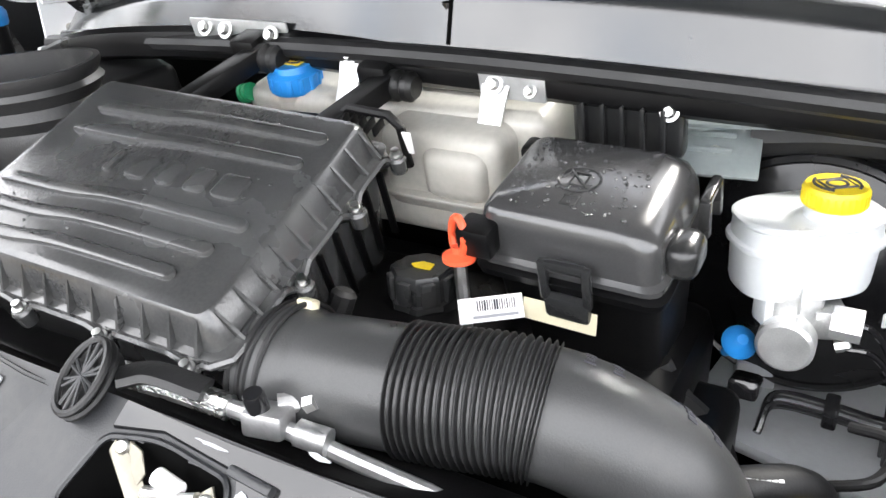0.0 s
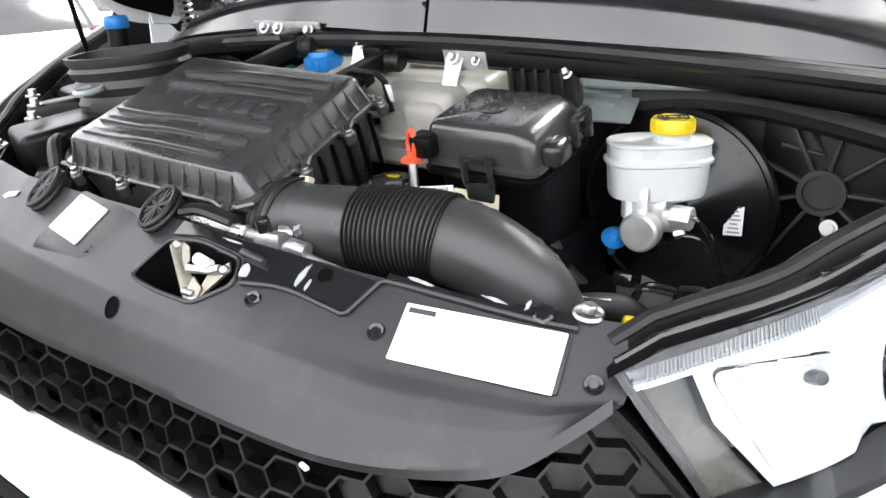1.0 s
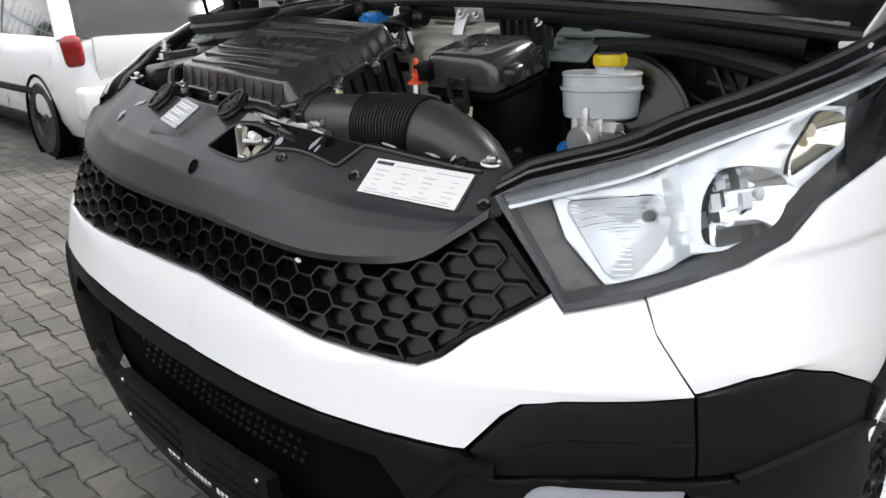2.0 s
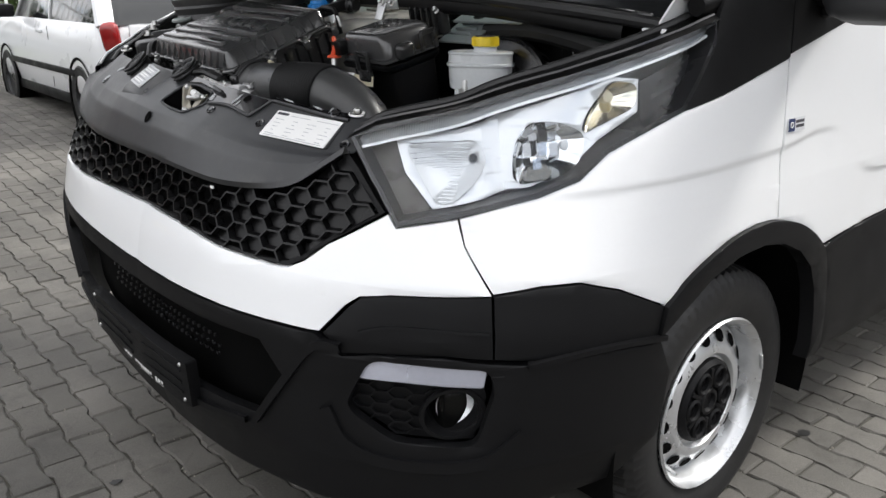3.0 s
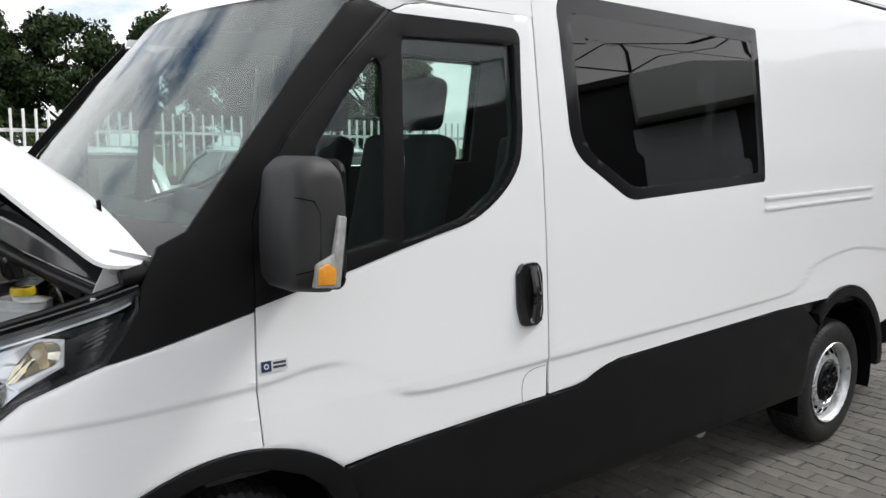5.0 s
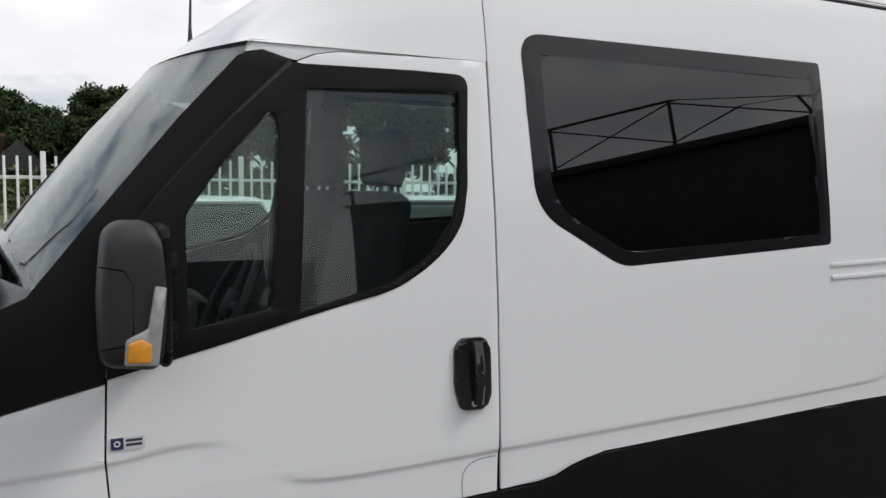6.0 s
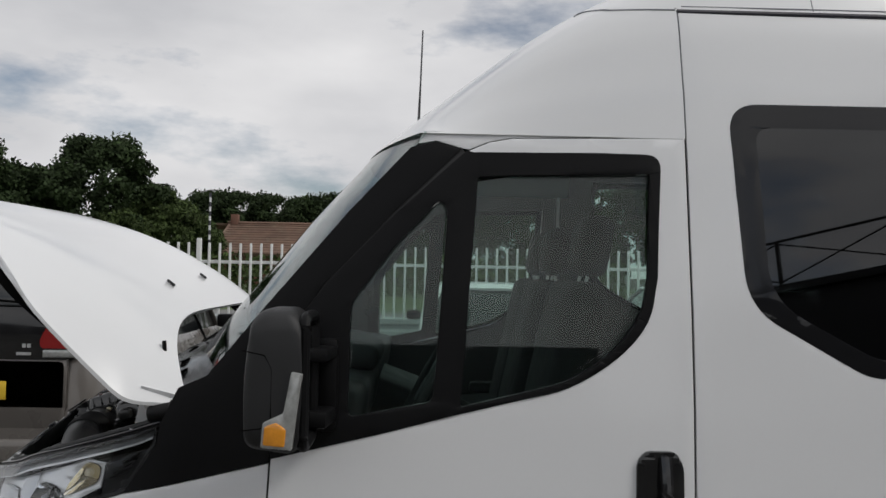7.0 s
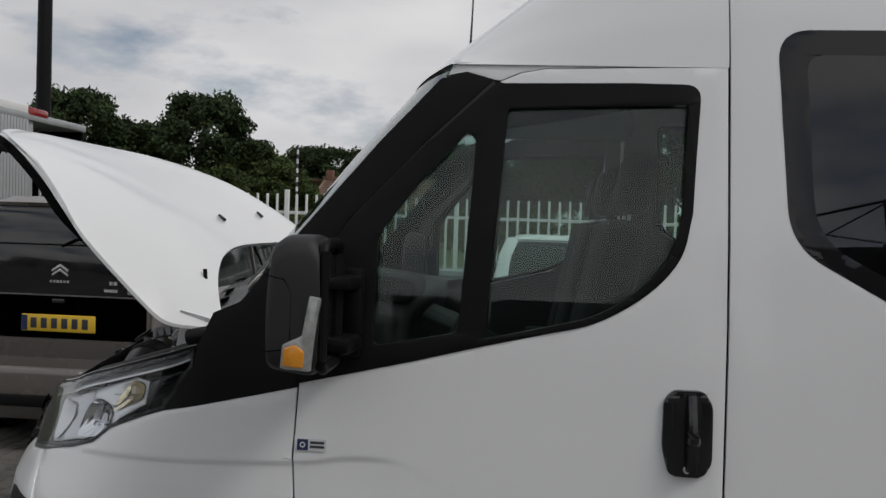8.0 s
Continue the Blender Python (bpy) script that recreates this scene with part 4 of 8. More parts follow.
part("pipe_joint", join(box((0.032, 0.042, 0.026), pose(-0.714, -0.058, 1.092, 0, 10, 12), 0.005), tube([(-0.700, -0.058, 1.10), (-0.684, -0.075, 1.098)], 0.010, 10), tube([(-0.712, -0.09, 1.088), (-0.707, -0.12, 1.084)], 0.013, 12)), CAST, pipe)
part("foil_sleeve", tube(curve2([(-0.748, 0.092, 1.120), (-0.730, 0.028, 1.106), (-0.722, -0.020, 1.098)]), 0.0125, 10), mat("crumpled_foil", (0.75, 0.75, 0.74), 0.28, metal=1.0, var=0.2, scale=60, fine=300, bump=0.9), pipe, "crumpled foil sleeve")
part("valve_cap", lathe([(0, 0.026), (0.009, 0.026), (0.0105, 0.022), (0.0105, 0.0)], pose(-0.717, -0.052, 1.100, 0, -10, 0), 14), GLOSS_BLACK, pipe, "black valve cap")
part("union_nut", lathe([(0, 0.012), (0.008, 0.012), (0.009, 0.0)], pose(-0.690, -0.085, 1.102, 60, 20, 0), 6), STEEL, pipe)

# --- air filter housing
eb = Vector((-0.045, 0.998, 0.048)).normalized()
e1 = (Vector((0.942, 0.018, 0.336)) - eb * Vector((0.942, 0.018, 0.336)).dot(eb)).normalized()
BOX = Matrix.Identity(4)
BOX.col[0][:3], BOX.col[1][:3], BOX.col[2][:3], BOX.col[3][:3] = e1, eb, e1.cross(eb), Vector((-0.708, -0.006, 1.131))
DEEP, WIDE = 0.328, 0.432


def ring_loft(loops, m):
    bm = bmesh.new()
    rows = [[bm.verts.new(m @ Vector(p)) for p in loop] for loop in loops]
    for a, b in zip(rows, rows[1:]):
        for i in range(len(a)):
            bm.faces.new((a[i], a[(i + 1) % len(a)], b[(i + 1) % len(b)], b[i]))
    bm.faces.new(rows[-1])
    return bm


def rect_loop(a0, b0, a1, b1, c, r):
    return [(x, y, c) for x, y in fillet([(a0, b0), (a1, b0), (a1, b1), (a0, b1)], r, 4)]


FILTER_PLASTIC = mat("worn_satin_black_lid", (0.050, 0.0505, 0.051), 0.22, var=0.3, scale=7, fine=260, bump=0.10, dirt=(0.13, 0.125, 0.115), dirt_amount=0.35, rvar=0.14, spec=0.9)
filter_box = part("air_filter_box", ring_loft([rect_loop(0.03, 0.03, DEEP - 0.03, WIDE - 0.03, -0.20, 0.02), rect_loop(0.008, 0.008, DEEP - 0.008, WIDE - 0.008, -0.012, 0.02), rect_loop(-0.002, -0.002, DEEP + 0.002, WIDE + 0.002, -0.010, 0.02), rect_loop(-0.002, -0.002, DEEP + 0.002, WIDE + 0.002, 0.002, 0.02), rect_loop(0.006, 0.006, DEEP - 0.006, WIDE - 0.006, 0.004, 0.02), rect_loop(0.016, 0.018, DEEP - 0.012, WIDE - 0.014, 0.037, 0.014), rect_loop(0.020, 0.022, DEEP - 0.016, WIDE - 0.018, 0.041, 0.012), rect_loop(0.027, 0.029, DEEP - 0.022, WIDE - 0.025, 0.0425, 0.010)], BOX), FILTER_PLASTIC, van, "black plastic air filter housing with ribbed lid", 30)
# the flange dips round each screw
SCREWS_FRONT, SCREWS_SIDE = (0.040, 0.155, 0.275, 0.395), (0.118, 0.228, 0.322)


def dip(v, stops):
    return -0.012 * max(math.exp(-((v - q) / 0.016) ** 4) for q in stops)


for inner in (0.0, 0.007):
    line = [(-0.005 + inner, b, dip(b, SCREWS_FRONT) - inner) for b in np.linspace(WIDE, 0.012, 60)] + [(0.010, -0.005 + inner, -inner)] + [(a, -0.005 + inner, dip(a, SCREWS_SIDE) - inner) for a in np.linspace(0.02, DEEP, 50)]
    part("lid_seam", tube([BOX @ Vector(p) for p in line], 0.0042, 6), FILTER_PLASTIC if inner == 0 else BAY_BLACK, filter_box)


def lid_rib(a, b0, b1, w=0.017):
    """A long raised tongue with a round end and one bend."""
    mid = b0 + (b1 - b0) * 0.55
    line = curve2([(a - 0.010, b1), (a - 0.008, mid + 0.05), (a, mid - 0.02), (a, b0)], 5)
    out = [(x + w / 2, y) for x, y in line] + [(a + w / 2 * math.cos(k), b0 - w / 2 * math.sin(k)) for k in np.linspace(0.3, math.pi - 0.3, 7)] + [(x - w / 2, y) for x, y in line[::-1]]
    return prism(out, 0.0085, BOX @ Matrix.Translation((0, 0, 0.0400)), 0.0030)


for a, b0, b1 in ((0.052, 0.088, 0.395), (0.090, 0.070, 0.395), (0.128, 0.055, 0.395), (0.228, 0.052, 0.375), (0.272, 0.048, 0.375)):
    part("lid_rib", lid_rib(a, b0, b1), FILTER_PLASTIC, filter_box)
# raised emblem: plain blocks
for i, w in enumerate((0.010, 0.032, 0.026, 0.030, 0.038)):
    y = 0.275 - i * 0.043
    part("emblem_block", prism(fillet([(0.158, y - w / 2), (0.194, y - w / 2), (0.194, y + w / 2), (0.158, y + w / 2)], 0.008), 0.0060, BOX @ Matrix.Translation((0, 0, 0.0405)), 0.0022), FILTER_PLASTIC, filter_box, "plain raised emblem block")
# fins and screws round the rim
for i in range(12):
    b = 0.030 + i * 0.034
    part("fin", prism([(-0.006, 0), (0.014, 0), (0.014, 0.034)], 0.0035, BOX @ pose(0.002, b, 0.004, 90, 0, 0)), FILTER_PLASTIC, filter_box)
for i in range(10):
    a = 0.030 + i * 0.030
    part("fin", prism([(-0.006, 0), (0.016, 0), (0.016, 0.034)], 0.0035, BOX @ pose(a, 0.002, 0.004, 90, 0, 90)), FILTER_PLASTIC, filter_box)
for i in range(9):
    part("fin", box((0.004, 0.010, 0.10), BOX @ pose(0.03 + 0.034 * i, 0.006, -0.07), 0.001), BAY_BLACK, filter_box)
for a, b in [(-0.010, q) for q in SCREWS_FRONT] + [(q, -0.010) for q in SCREWS_SIDE]:
    boss = part("screw_boss", lathe([(0.010, -0.03), (0.0115, -0.012), (0.0095, -0.009), (0.0, -0.009)], BOX @ Matrix.Translation((a, b, 0)), 14), FILTER_PLASTIC, filter_box)
    part("screw", lathe([(0.0080, -0.009), (0.0080, -0.006), (0.0050, -0.0055), (0.0050, 0.0015), (0.0, 0.002)], BOX @ Matrix.Translation((a, b, 0)), 12), STEEL, boss, "steel screw")
vent = part("vent_grille", tube([BOX @ Vector(p) for p in ((DEEP + 0.012, 0.075, 0.018), (DEEP + 0.020, 0.060, 0.030), (DEEP + 0.018, 0.005, 0.030), (DEEP + 0.010, -0.014, 0.022), (DEEP + 0.004, -0.018, -0.030))], 0.006, 8), BAY_BLACK, filter_box, "black curved clip at the rear corner")
for k in range(5):
    part("vent_rib", box((0.024, 0.003, 0.012), BOX @ pose(DEEP + 0.004, 0.012 + 0.012 * k, 0.022), 0.001), BAY_BLACK, vent)
part("barcode_sticker", box((0.002, 0.012, 0.030), BOX @ pose(DEEP + 0.006, -0.022, 0.004), 0.0005), PAPER, filter_box, "small white sticker")
# lid of beads of water
random.seed(6)
drops = bmesh.new()
for i in range(46):
    q = BOX @ Vector((random.uniform(0.05, 0.29), random.uniform(0.03, 0.38), 0.0432))
    bmesh.ops.create_icosphere(drops, subdivisions=1, radius=random.uniform(0.0008, 0.0020), matrix=Matrix.Translation(q) @ Matrix.Diagonal((1, random.uniform(0.8, 2.2), 0.5, 1)))
WATER = mat("water_drop", (0.03, 0.03, 0.032), 0.03, var=0.02, coat=1.0)
tagged(part("water_drop", drops, WATER, filter_box, "beads of rain water", 80), kind="stuff")

# --- intake hose
axis = curve2([(-0.640, 0.000, 1.086), (-0.632, -0.09, 1.094), (-0.620, -0.18, 1.098), (-0.602, -0.27, 1.098), (-0.588, -0.335, 1.078), (-0.574, -0.390, 1.032), (-0.566, -0.415, 0.96), (-0.565, -0.42, 0.86)], 14)
rad = [0.068 if p[1] > -0.035 else 0.064 if p[1] > -0.05 else 0.0605 for p in axis]
hose = part("intake_hose", tube(axis, rad, 40), HOSE, van, "black moulded intake hose with a corrugated middle", 50)
fine = list(curve2([p for p in axis if -0.282 < p[1] < -0.148], 20))
n = len(fine)
part("bellows", tube(fine, [0.0625 + 0.0030 * math.cos(2 * math.pi * 19 * i / n) for i in range(n)], 36), RUBBER, hose, "corrugated rubber bellows", 70)
for y0 in (0.002, -0.010, -0.022, -0.034):
    k = min(range(len(axis)), key=lambda i: abs(axis[i][1] - y0))
    part("hose_ring", tube([Vector(axis[k]) + 0.0685 * Vector((math.cos(a), 0.0, math.sin(a))) for a in np.linspace(0, 2 * math.pi, 41)], 0.0030, 6), RUBBER, hose)
part("clip_lug", box((0.016, 0.020, 0.012), pose(-0.610, -0.030, 1.150, 0, 25, 0), 0.003), CREAM, hose)


def on_hose(y, a, lift):
    """A frame on the hose: at y along it and turned a degrees round it from its top."""
    k = min(range(1, len(axis) - 1), key=lambda i: abs(axis[i][1] - y))
    way = (Vector(axis[k + 1]) - Vector(axis[k - 1])).normalized()
    up = (Vector((0, 0, 1)) - way * way.z).normalized()
    out = Matrix.Rotation(radians(a), 3, way) @ up
    m = Matrix.Identity(4)
    m.col[0][:3], m.col[1][:3], m.col[2][:3], m.col[3][:3] = way, out.cross(way), out, Vector(axis[k]) + out * (0.0605 + lift)
    return m


# raised print on the elbow, plain bars
for row, y in enumerate((-0.300, -0.318)):
    for i in range(7):
        part("print_bar", box((0.010 - 0.003 * (i % 2), 0.0045, 0.0012), on_hose(y, -58 + 8.0 * i, 0.0004)), INK, hose)
for row, y in enumerate((-0.365, -0.380)):
    for i in range(4):
        part("print_bar", box((0.009, 0.006, 0.0012), on_hose(y, -34 + 9.0 * i, 0.0004)), INK, hose)
lower_pipe = part("lower_pipe", tube(curve2([(-0.52, -0.36, 0.97), (-0.515, -0.43, 1.000), (-0.48, -0.485, 0.995), (-0.455, -0.51, 0.95), (-0.45, -0.52, 0.86)], 8), 0.020, 14), RUBBER, van, "black coolant hose with white print")
for i in range(9):
    part("print_bar", box((0.004, 0.005, 0.001), pose(-0.521 + 0.002 * i, -0.428 - 0.0055 * i, 1.0205 - 0.0003 * i, 0, 0, 20)), PAPER, lower_pipe)
part("yellow_clip", box((0.016, 0.016, 0.024), pose(-0.500, -0.498, 0.985, 10, 0, 30), 0.003), YELLOW_CAP, lower_pipe, "yellow plastic clip")

# --- fuse box
FB = pose(-0.392, -0.248, 1.131, 0, -14, -2)
fuse = part("fuse_box", ring_loft([rect_loop(-0.050, -0.080, 0.070, 0.080, -0.16, 0.02), rect_loop(-0.056, -0.090, 0.080, 0.092, 0.020, 0.02), rect_loop(-0.074, -0.100, 0.088, 0.104, 0.030, 0.02), rect_loop(-0.076, -0.102, 0.090, 0.106, 0.040, 0.02), rect_loop(-0.070, -0.096, 0.086, 0.100, 0.043, 0.02)], FB), BAY_BLACK, van, "black fuse box with a wet lid", 40)
part("fuse_lid", ring_loft([rect_loop(-0.072, -0.098, 0.086, 0.102, 0.046, 0.02), rect_loop(-0.072, -0.098, 0.086, 0.102, 0.052, 0.02), rect_loop(-0.067, -0.093, 0.084, 0.098, 0.056, 0.02), rect_loop(-0.064, -0.090, 0.084, 0.098, 0.088, 0.020), rect_loop(-0.061, -0.082, 0.084, 0.095, 0.102, 0.022), rect_loop(-0.056, -0.068, 0.080, 0.090, 0.1085, 0.022), rect_loop(-0.050, -0.058, 0.075, 0.086, 0.1105, 0.018)], FB), mat("wet_black_lid", (0.042, 0.042, 0.043), 0.18, var=0.2, scale=8, fine=500, bump=0.06, dirt=(0.08, 0.076, 0.07), dirt_amount=0.2, rvar=0.08, spec=0.8), fuse, "wet black lid", 40)
clasp = part("clasp", join(box((0.010, 0.044, 0.012), FB @ pose(-0.079, -0.005, 0.070), 0.003), box((0.010, 0.010, 0.050), FB @ pose(-0.080, 0.018, 0.050), 0.003), box((0.010, 0.010, 0.050), FB @ pose(-0.080, -0.028, 0.050), 0.003), box((0.016, 0.050, 0.030), FB @ pose(-0.078, -0.005, 0.016), 0.006)), BOX_PLASTIC, fuse, "black clasp")
part("clasp", join(box((0.044, 0.010, 0.012), FB @ pose(0.050, -0.108, 0.092), 0.003), box((0.010, 0.012, 0.044), FB @ pose(0.070, -0.108, 0.072), 0.003), box((0.010, 0.012, 0.044), FB @ pose(0.030, -0.108, 0.072), 0.003)), BOX_PLASTIC, fuse, "black clasp")
part("side_pod", box((0.050, 0.034, 0.040), FB @ pose(-0.020, -0.104, 0.066), 0.014, 4), BOX_PLASTIC, fuse)
part("lid_step", box((0.034, 0.040, 0.036), FB @ pose(-0.070, 0.092, 0.078), 0.006), BAY_BLACK, fuse)
part("lid_corner", box((0.030, 0.016, 0.020), FB @ pose(0.075, 0.100, 0.090), 0.005), BAY_BLACK, fuse)
emblem = part("warning_emblem", tube([FB @ Vector((0.008 + 0.020 * math.cos(a), 0.012 + 0.022 * math.sin(a), 0.1112)) for a in np.linspace(0, 2 * math.pi, 25)], 0.0013, 5), BOX_PLASTIC, fuse)
part("emblem_bar", tube([FB @ Vector((0.008 + 0.02 * k, 0.012 + 0.02 * k, 0.1112)) for k in (-0.7, 0.7)], 0.0016, 5), BOX_PLASTIC, emblem)
part("emblem_bar", tube([FB @ Vector((-0.002 + x, 0.004 + y, 0.1112)) for x, y in ((0, 0), (0.02, 0), (0.02, 0.016), (0, 0.016), (0, 0))], 0.0012, 5), BOX_PLASTIC, emblem)
part("warning_emblem", tube([FB @ Vector((-0.034 + x, 0.000 + y, 0.1112)) for x, y in ((0, 0), (0.014, 0), (0.014, 0.016), (0, 0.016), (0, 0))], 0.0012, 5), BOX_PLASTIC, fuse)
part("cream_label", prism(fillet([(-0.045, -0.012), (0.036, -0.012), (0.036, 0.012), (-0.045, 0.012)], 0.001), 0.001, FB @ pose(-0.082, 0.0, 0.004, 72, 0, -90)), CREAM, fuse, "cream paper label")
random.seed(4)
drops = bmesh.new()
for i in range(190):
    x, y, r = random.uniform(-0.046, 0.074), random.uniform(-0.056, 0.080), random.uniform(0.0006, 0.0022)
    bmesh.ops.create_icosphere(drops, subdivisions=1, radius=r, matrix=FB @ Matrix.Translation((x, y, 0.1112)) @ Matrix.Diagonal((1, random.uniform(0.7, 1.8), 0.5, 1)))
tagged(part("water_drop", drops, WATER, fuse, "beads of rain water", 80), kind="stuff")

# --- brake fluid reservoir, master cylinder and booster
RV = pose(-0.272, -0.440, 1.106, 0, 0, -54)
oval = [(0.079 * math.copysign(abs(math.cos(a)) ** 0.72, math.cos(a)), 0.052 * math.copysign(abs(math.sin(a)) ** 0.72, math.sin(a))) for a in np.linspace(0, 2 * math.pi, 40, endpoint=False)]


def oval_loop(k, c):
    return [(x * k, y * k, c) for x, y in oval]


reservoir = part("brake_reservoir", ring_loft([oval_loop(0.72, -0.010), oval_loop(0.90, -0.004), oval_loop(0.93, 0.004), oval_loop(0.96, 0.046), oval_loop(1.02, 0.048), oval_loop(1.03, 0.051), oval_loop(1.02, 0.054), oval_loop(0.97, 0.056), oval_loop(0.96, 0.074), oval_loop(0.985, 0.076), oval_loop(0.985, 0.079), oval_loop(0.95, 0.081), oval_loop(0.90, 0.0815)], RV), RESERVOIR, van, "milky white brake fluid reservoir with yellow cap", 30)
CAP = RV @ pose(0.014, -0.018, -0.002)
part("filler_neck", lathe([(0.029, 0.080), (0.027, 0.086), (0.027, 0.094), (0.030, 0.095), (0.030, 0.098)], CAP, 28), RESERVOIR, reservoir)
cap = part("yellow_cap", lathe([(0.030, 0.096), (0.0318, 0.098), (0.0318, 0.1145), (0.0295, 0.118), (0.0, 0.1185)], CAP, 30), YELLOW_CAP, reservoir, "yellow screw cap")
for k in range(30):
    a = 2 * math.pi * k / 30
    part("cap_ridge", box((0.0014, 0.0022, 0.014), CAP @ pose(0.0318 * math.cos(a), 0.0318 * math.sin(a), 0.106, 0, 0, math.degrees(a)), 0.0), YELLOW_CAP, cap)
part("cap_symbol", tube([CAP @ Vector((0.010 * math.cos(a), 0.009 * math.sin(a), 0.1187)) for a in np.linspace(0, 2 * math.pi, 21)], 0.0016, 5), INK, cap)
part("cap_symbol", tube([CAP @ Vector((x, y, 0.1187)) for x, y in ((-0.015, -0.012), (0.015, -0.012), (0.015, 0.012), (-0.015, 0.012), (-0.015, -0.012))], 0.0014, 5), INK, cap)
for k in (-1, 1):
    part("cap_symbol", tube([CAP @ Vector((k * (0.022 * math.cos(a)), 0.023 * math.sin(a), 0.1187)) for a in np.linspace(-0.9, 0.9, 10)], 0.0016, 5), INK, cap)
MASTER = mat("raw_cast_aluminium", (0.72, 0.72, 0.71), 0.38, metal=0.75, var=0.15, scale=40, fine=500, bump=0.2)
master = part("master_cylinder", join(lathe([(0.0, -0.004), (0.026, -0.004), (0.030, 0.0), (0.030, 0.022), (0.023, 0.026), (0.021, 0.15)], pose(-0.346, -0.444, 1.059, 0, 90, 0), 24), box((0.030, 0.030, 0.07), pose(-0.315, -0.436, 1.090), 0.006), box((0.05, 0.040, 0.052), pose(-0.285, -0.452, 1.085), 0.006)), MASTER, van, "cast aluminium brake master cylinder")
part("neck", box((0.026, 0.026, 0.05), pose(-0.318, -0.420, 1.095, 0, 0, -50), 0.005), RESERVOIR, master)
part("valve_block", join(lathe([(0.0, 0.0), (0.017, 0.0), (0.018, 0.003), (0.018, 0.03), (0.0, 0.03)], pose(-0.312, -0.482, 1.082, 90, 0, 0), 6), box((0.04, 0.035, 0.035), pose(-0.290, -0.476, 1.072, 0, 0, 20), 0.005)), MASTER, master)
for y, z in ((-0.484, 1.085), (-0.490, 1.056)):
    part("union_nut", lathe([(0, 0), (0.007, 0), (0.007, 0.014), (0.005, 0.016)], pose(-0.318, y, z, 70, 0, 10), 6), STEEL, master)
    part("brake_pipe", tube(curve2([(-0.318, y - 0.010, z), (-0.315, y - 0.035, z - 0.002), (-0.305, y - 0.055, z - 0.030), (-0.290, y - 0.068, z - 0.085), (-0.270, y - 0.075, z - 0.19)]), 0.0036, 8), GLOSS_BLACK, master)
part("booster", lathe([(0.0, 0.062), (0.040, 0.060), (0.055, 0.052), (0.075, 0.036), (0.105, 0.020), (0.138, 0.010), (0.148, 0.006), (0.152, 0.010), (0.158, 0.006), (0.159, -0.008), (0.150, -0.012), (0.135, -0.06), (0.0, -0.07)], pose(-0.188, -0.444, 1.062, 0, -90, 0), 56), mat("black_booster_paint", (0.006, 0.006, 0.0065), 0.24, var=0.15, scale=8, fine=200, dirt=(0.03, 0.028, 0.025), dirt_amount=0.12, rvar=0.10), van, "glossy black brake booster")
ST = pose(-0.211, -0.544, 1.059, 0, -80, 14)
st = part("booster_label", prism(fillet([(-0.026, -0.014), (0.026, -0.014), (0.026, 0.014), (-0.026, 0.014)], 0.001), 0.001, ST), PAPER, van, "white printed label")
for j in range(7):
    part("print_bar", box((0.0028, 0.020 - 0.004 * (j % 3), 0.0006), ST @ pose(-0.021 + 0.0066 * j, 0, 0.0012)), NAVY if j == 6 else INK_GREY, st)

# --- coolant tank with blue cap and its brackets
tank = part("coolant_tank", box((0.15, 0.46, 0.085), pose(-0.225, 0.080, 1.232, 0, -10, 0), 0.020, 4), TANK, van, "cloudy cream coolant expansion tank", 60)
for size, at in (((0.12, 0.17, 0.115), (-0.288, -0.030, 1.196, 0, -8, 0)), ((0.08, 0.09, 0.07), (-0.322, -0.055, 1.198, 0, -10, 0)), ((0.09, 0.16, 0.07), (-0.275, 0.215, 1.238, 0, -14, 0)), ((0.17, 0.26, 0.06), (-0.250, 0.0, 1.130))):
    part("tank_section", box(size, pose(*at), 0.020, 4), TANK, tank, "", 60)
part("tank_seam", join(box((0.168, 0.475, 0.006), pose(-0.232, 0.080, 1.196, 0, -8, 0), 0.002), box((0.13, 0.185, 0.006), pose(-0.292, -0.030, 1.168, 0, -8, 0), 0.002)), TANK, tank)
# thin darker plate on the top: a recess's shade put into its colour
part("recess_shade", box((0.05, 0.12, 0.004), pose(-0.238, -0.02, 1.2775, 0, -10, 0), 0.0015), mat("shaded_tank_plastic", (0.30, 0.29, 0.26), 0.45, var=0.12, scale=9), tank)
CAPB = pose(-0.297, 0.219, 1.262, 0, -6, 0)
part("tank_neck", lathe([(0.030, -0.02), (0.030, 0.002)], CAPB, 24), TANK, tank)
cap = part("blue_cap", lathe([(0.034, 0.0), (0.036, 0.004), (0.036, 0.024), (0.029, 0.028), (0.027, 0.036), (0.0, 0.037)], CAPB, 30), BLUE_CAP, tank, "blue screw cap")
for k in range(14):
    a = 2 * math.pi * k / 14
    part("grip", box((0.004, 0.007, 0.020), CAPB @ pose(0.0355 * math.cos(a), 0.0355 * math.sin(a), 0.013, 0, 0, math.degrees(a)), 0.0015), BLUE_CAP, cap)
part("cap_symbol", prism(fillet([(-0.010, -0.018), (0.010, -0.018), (0.010, 0.018), (-0.010, 0.018)], 0.004), 0.0008, CAPB @ pose(0, 0, 0.0368)), YELLOW_CAP, cap)
part("cap_symbol", tube([CAPB @ Vector((0.006 * math.cos(a), 0.012 * math.sin(a), 0.0385)) for a in np.linspace(0, 2 * math.pi, 17)], 0.0015, 5), INK, cap)
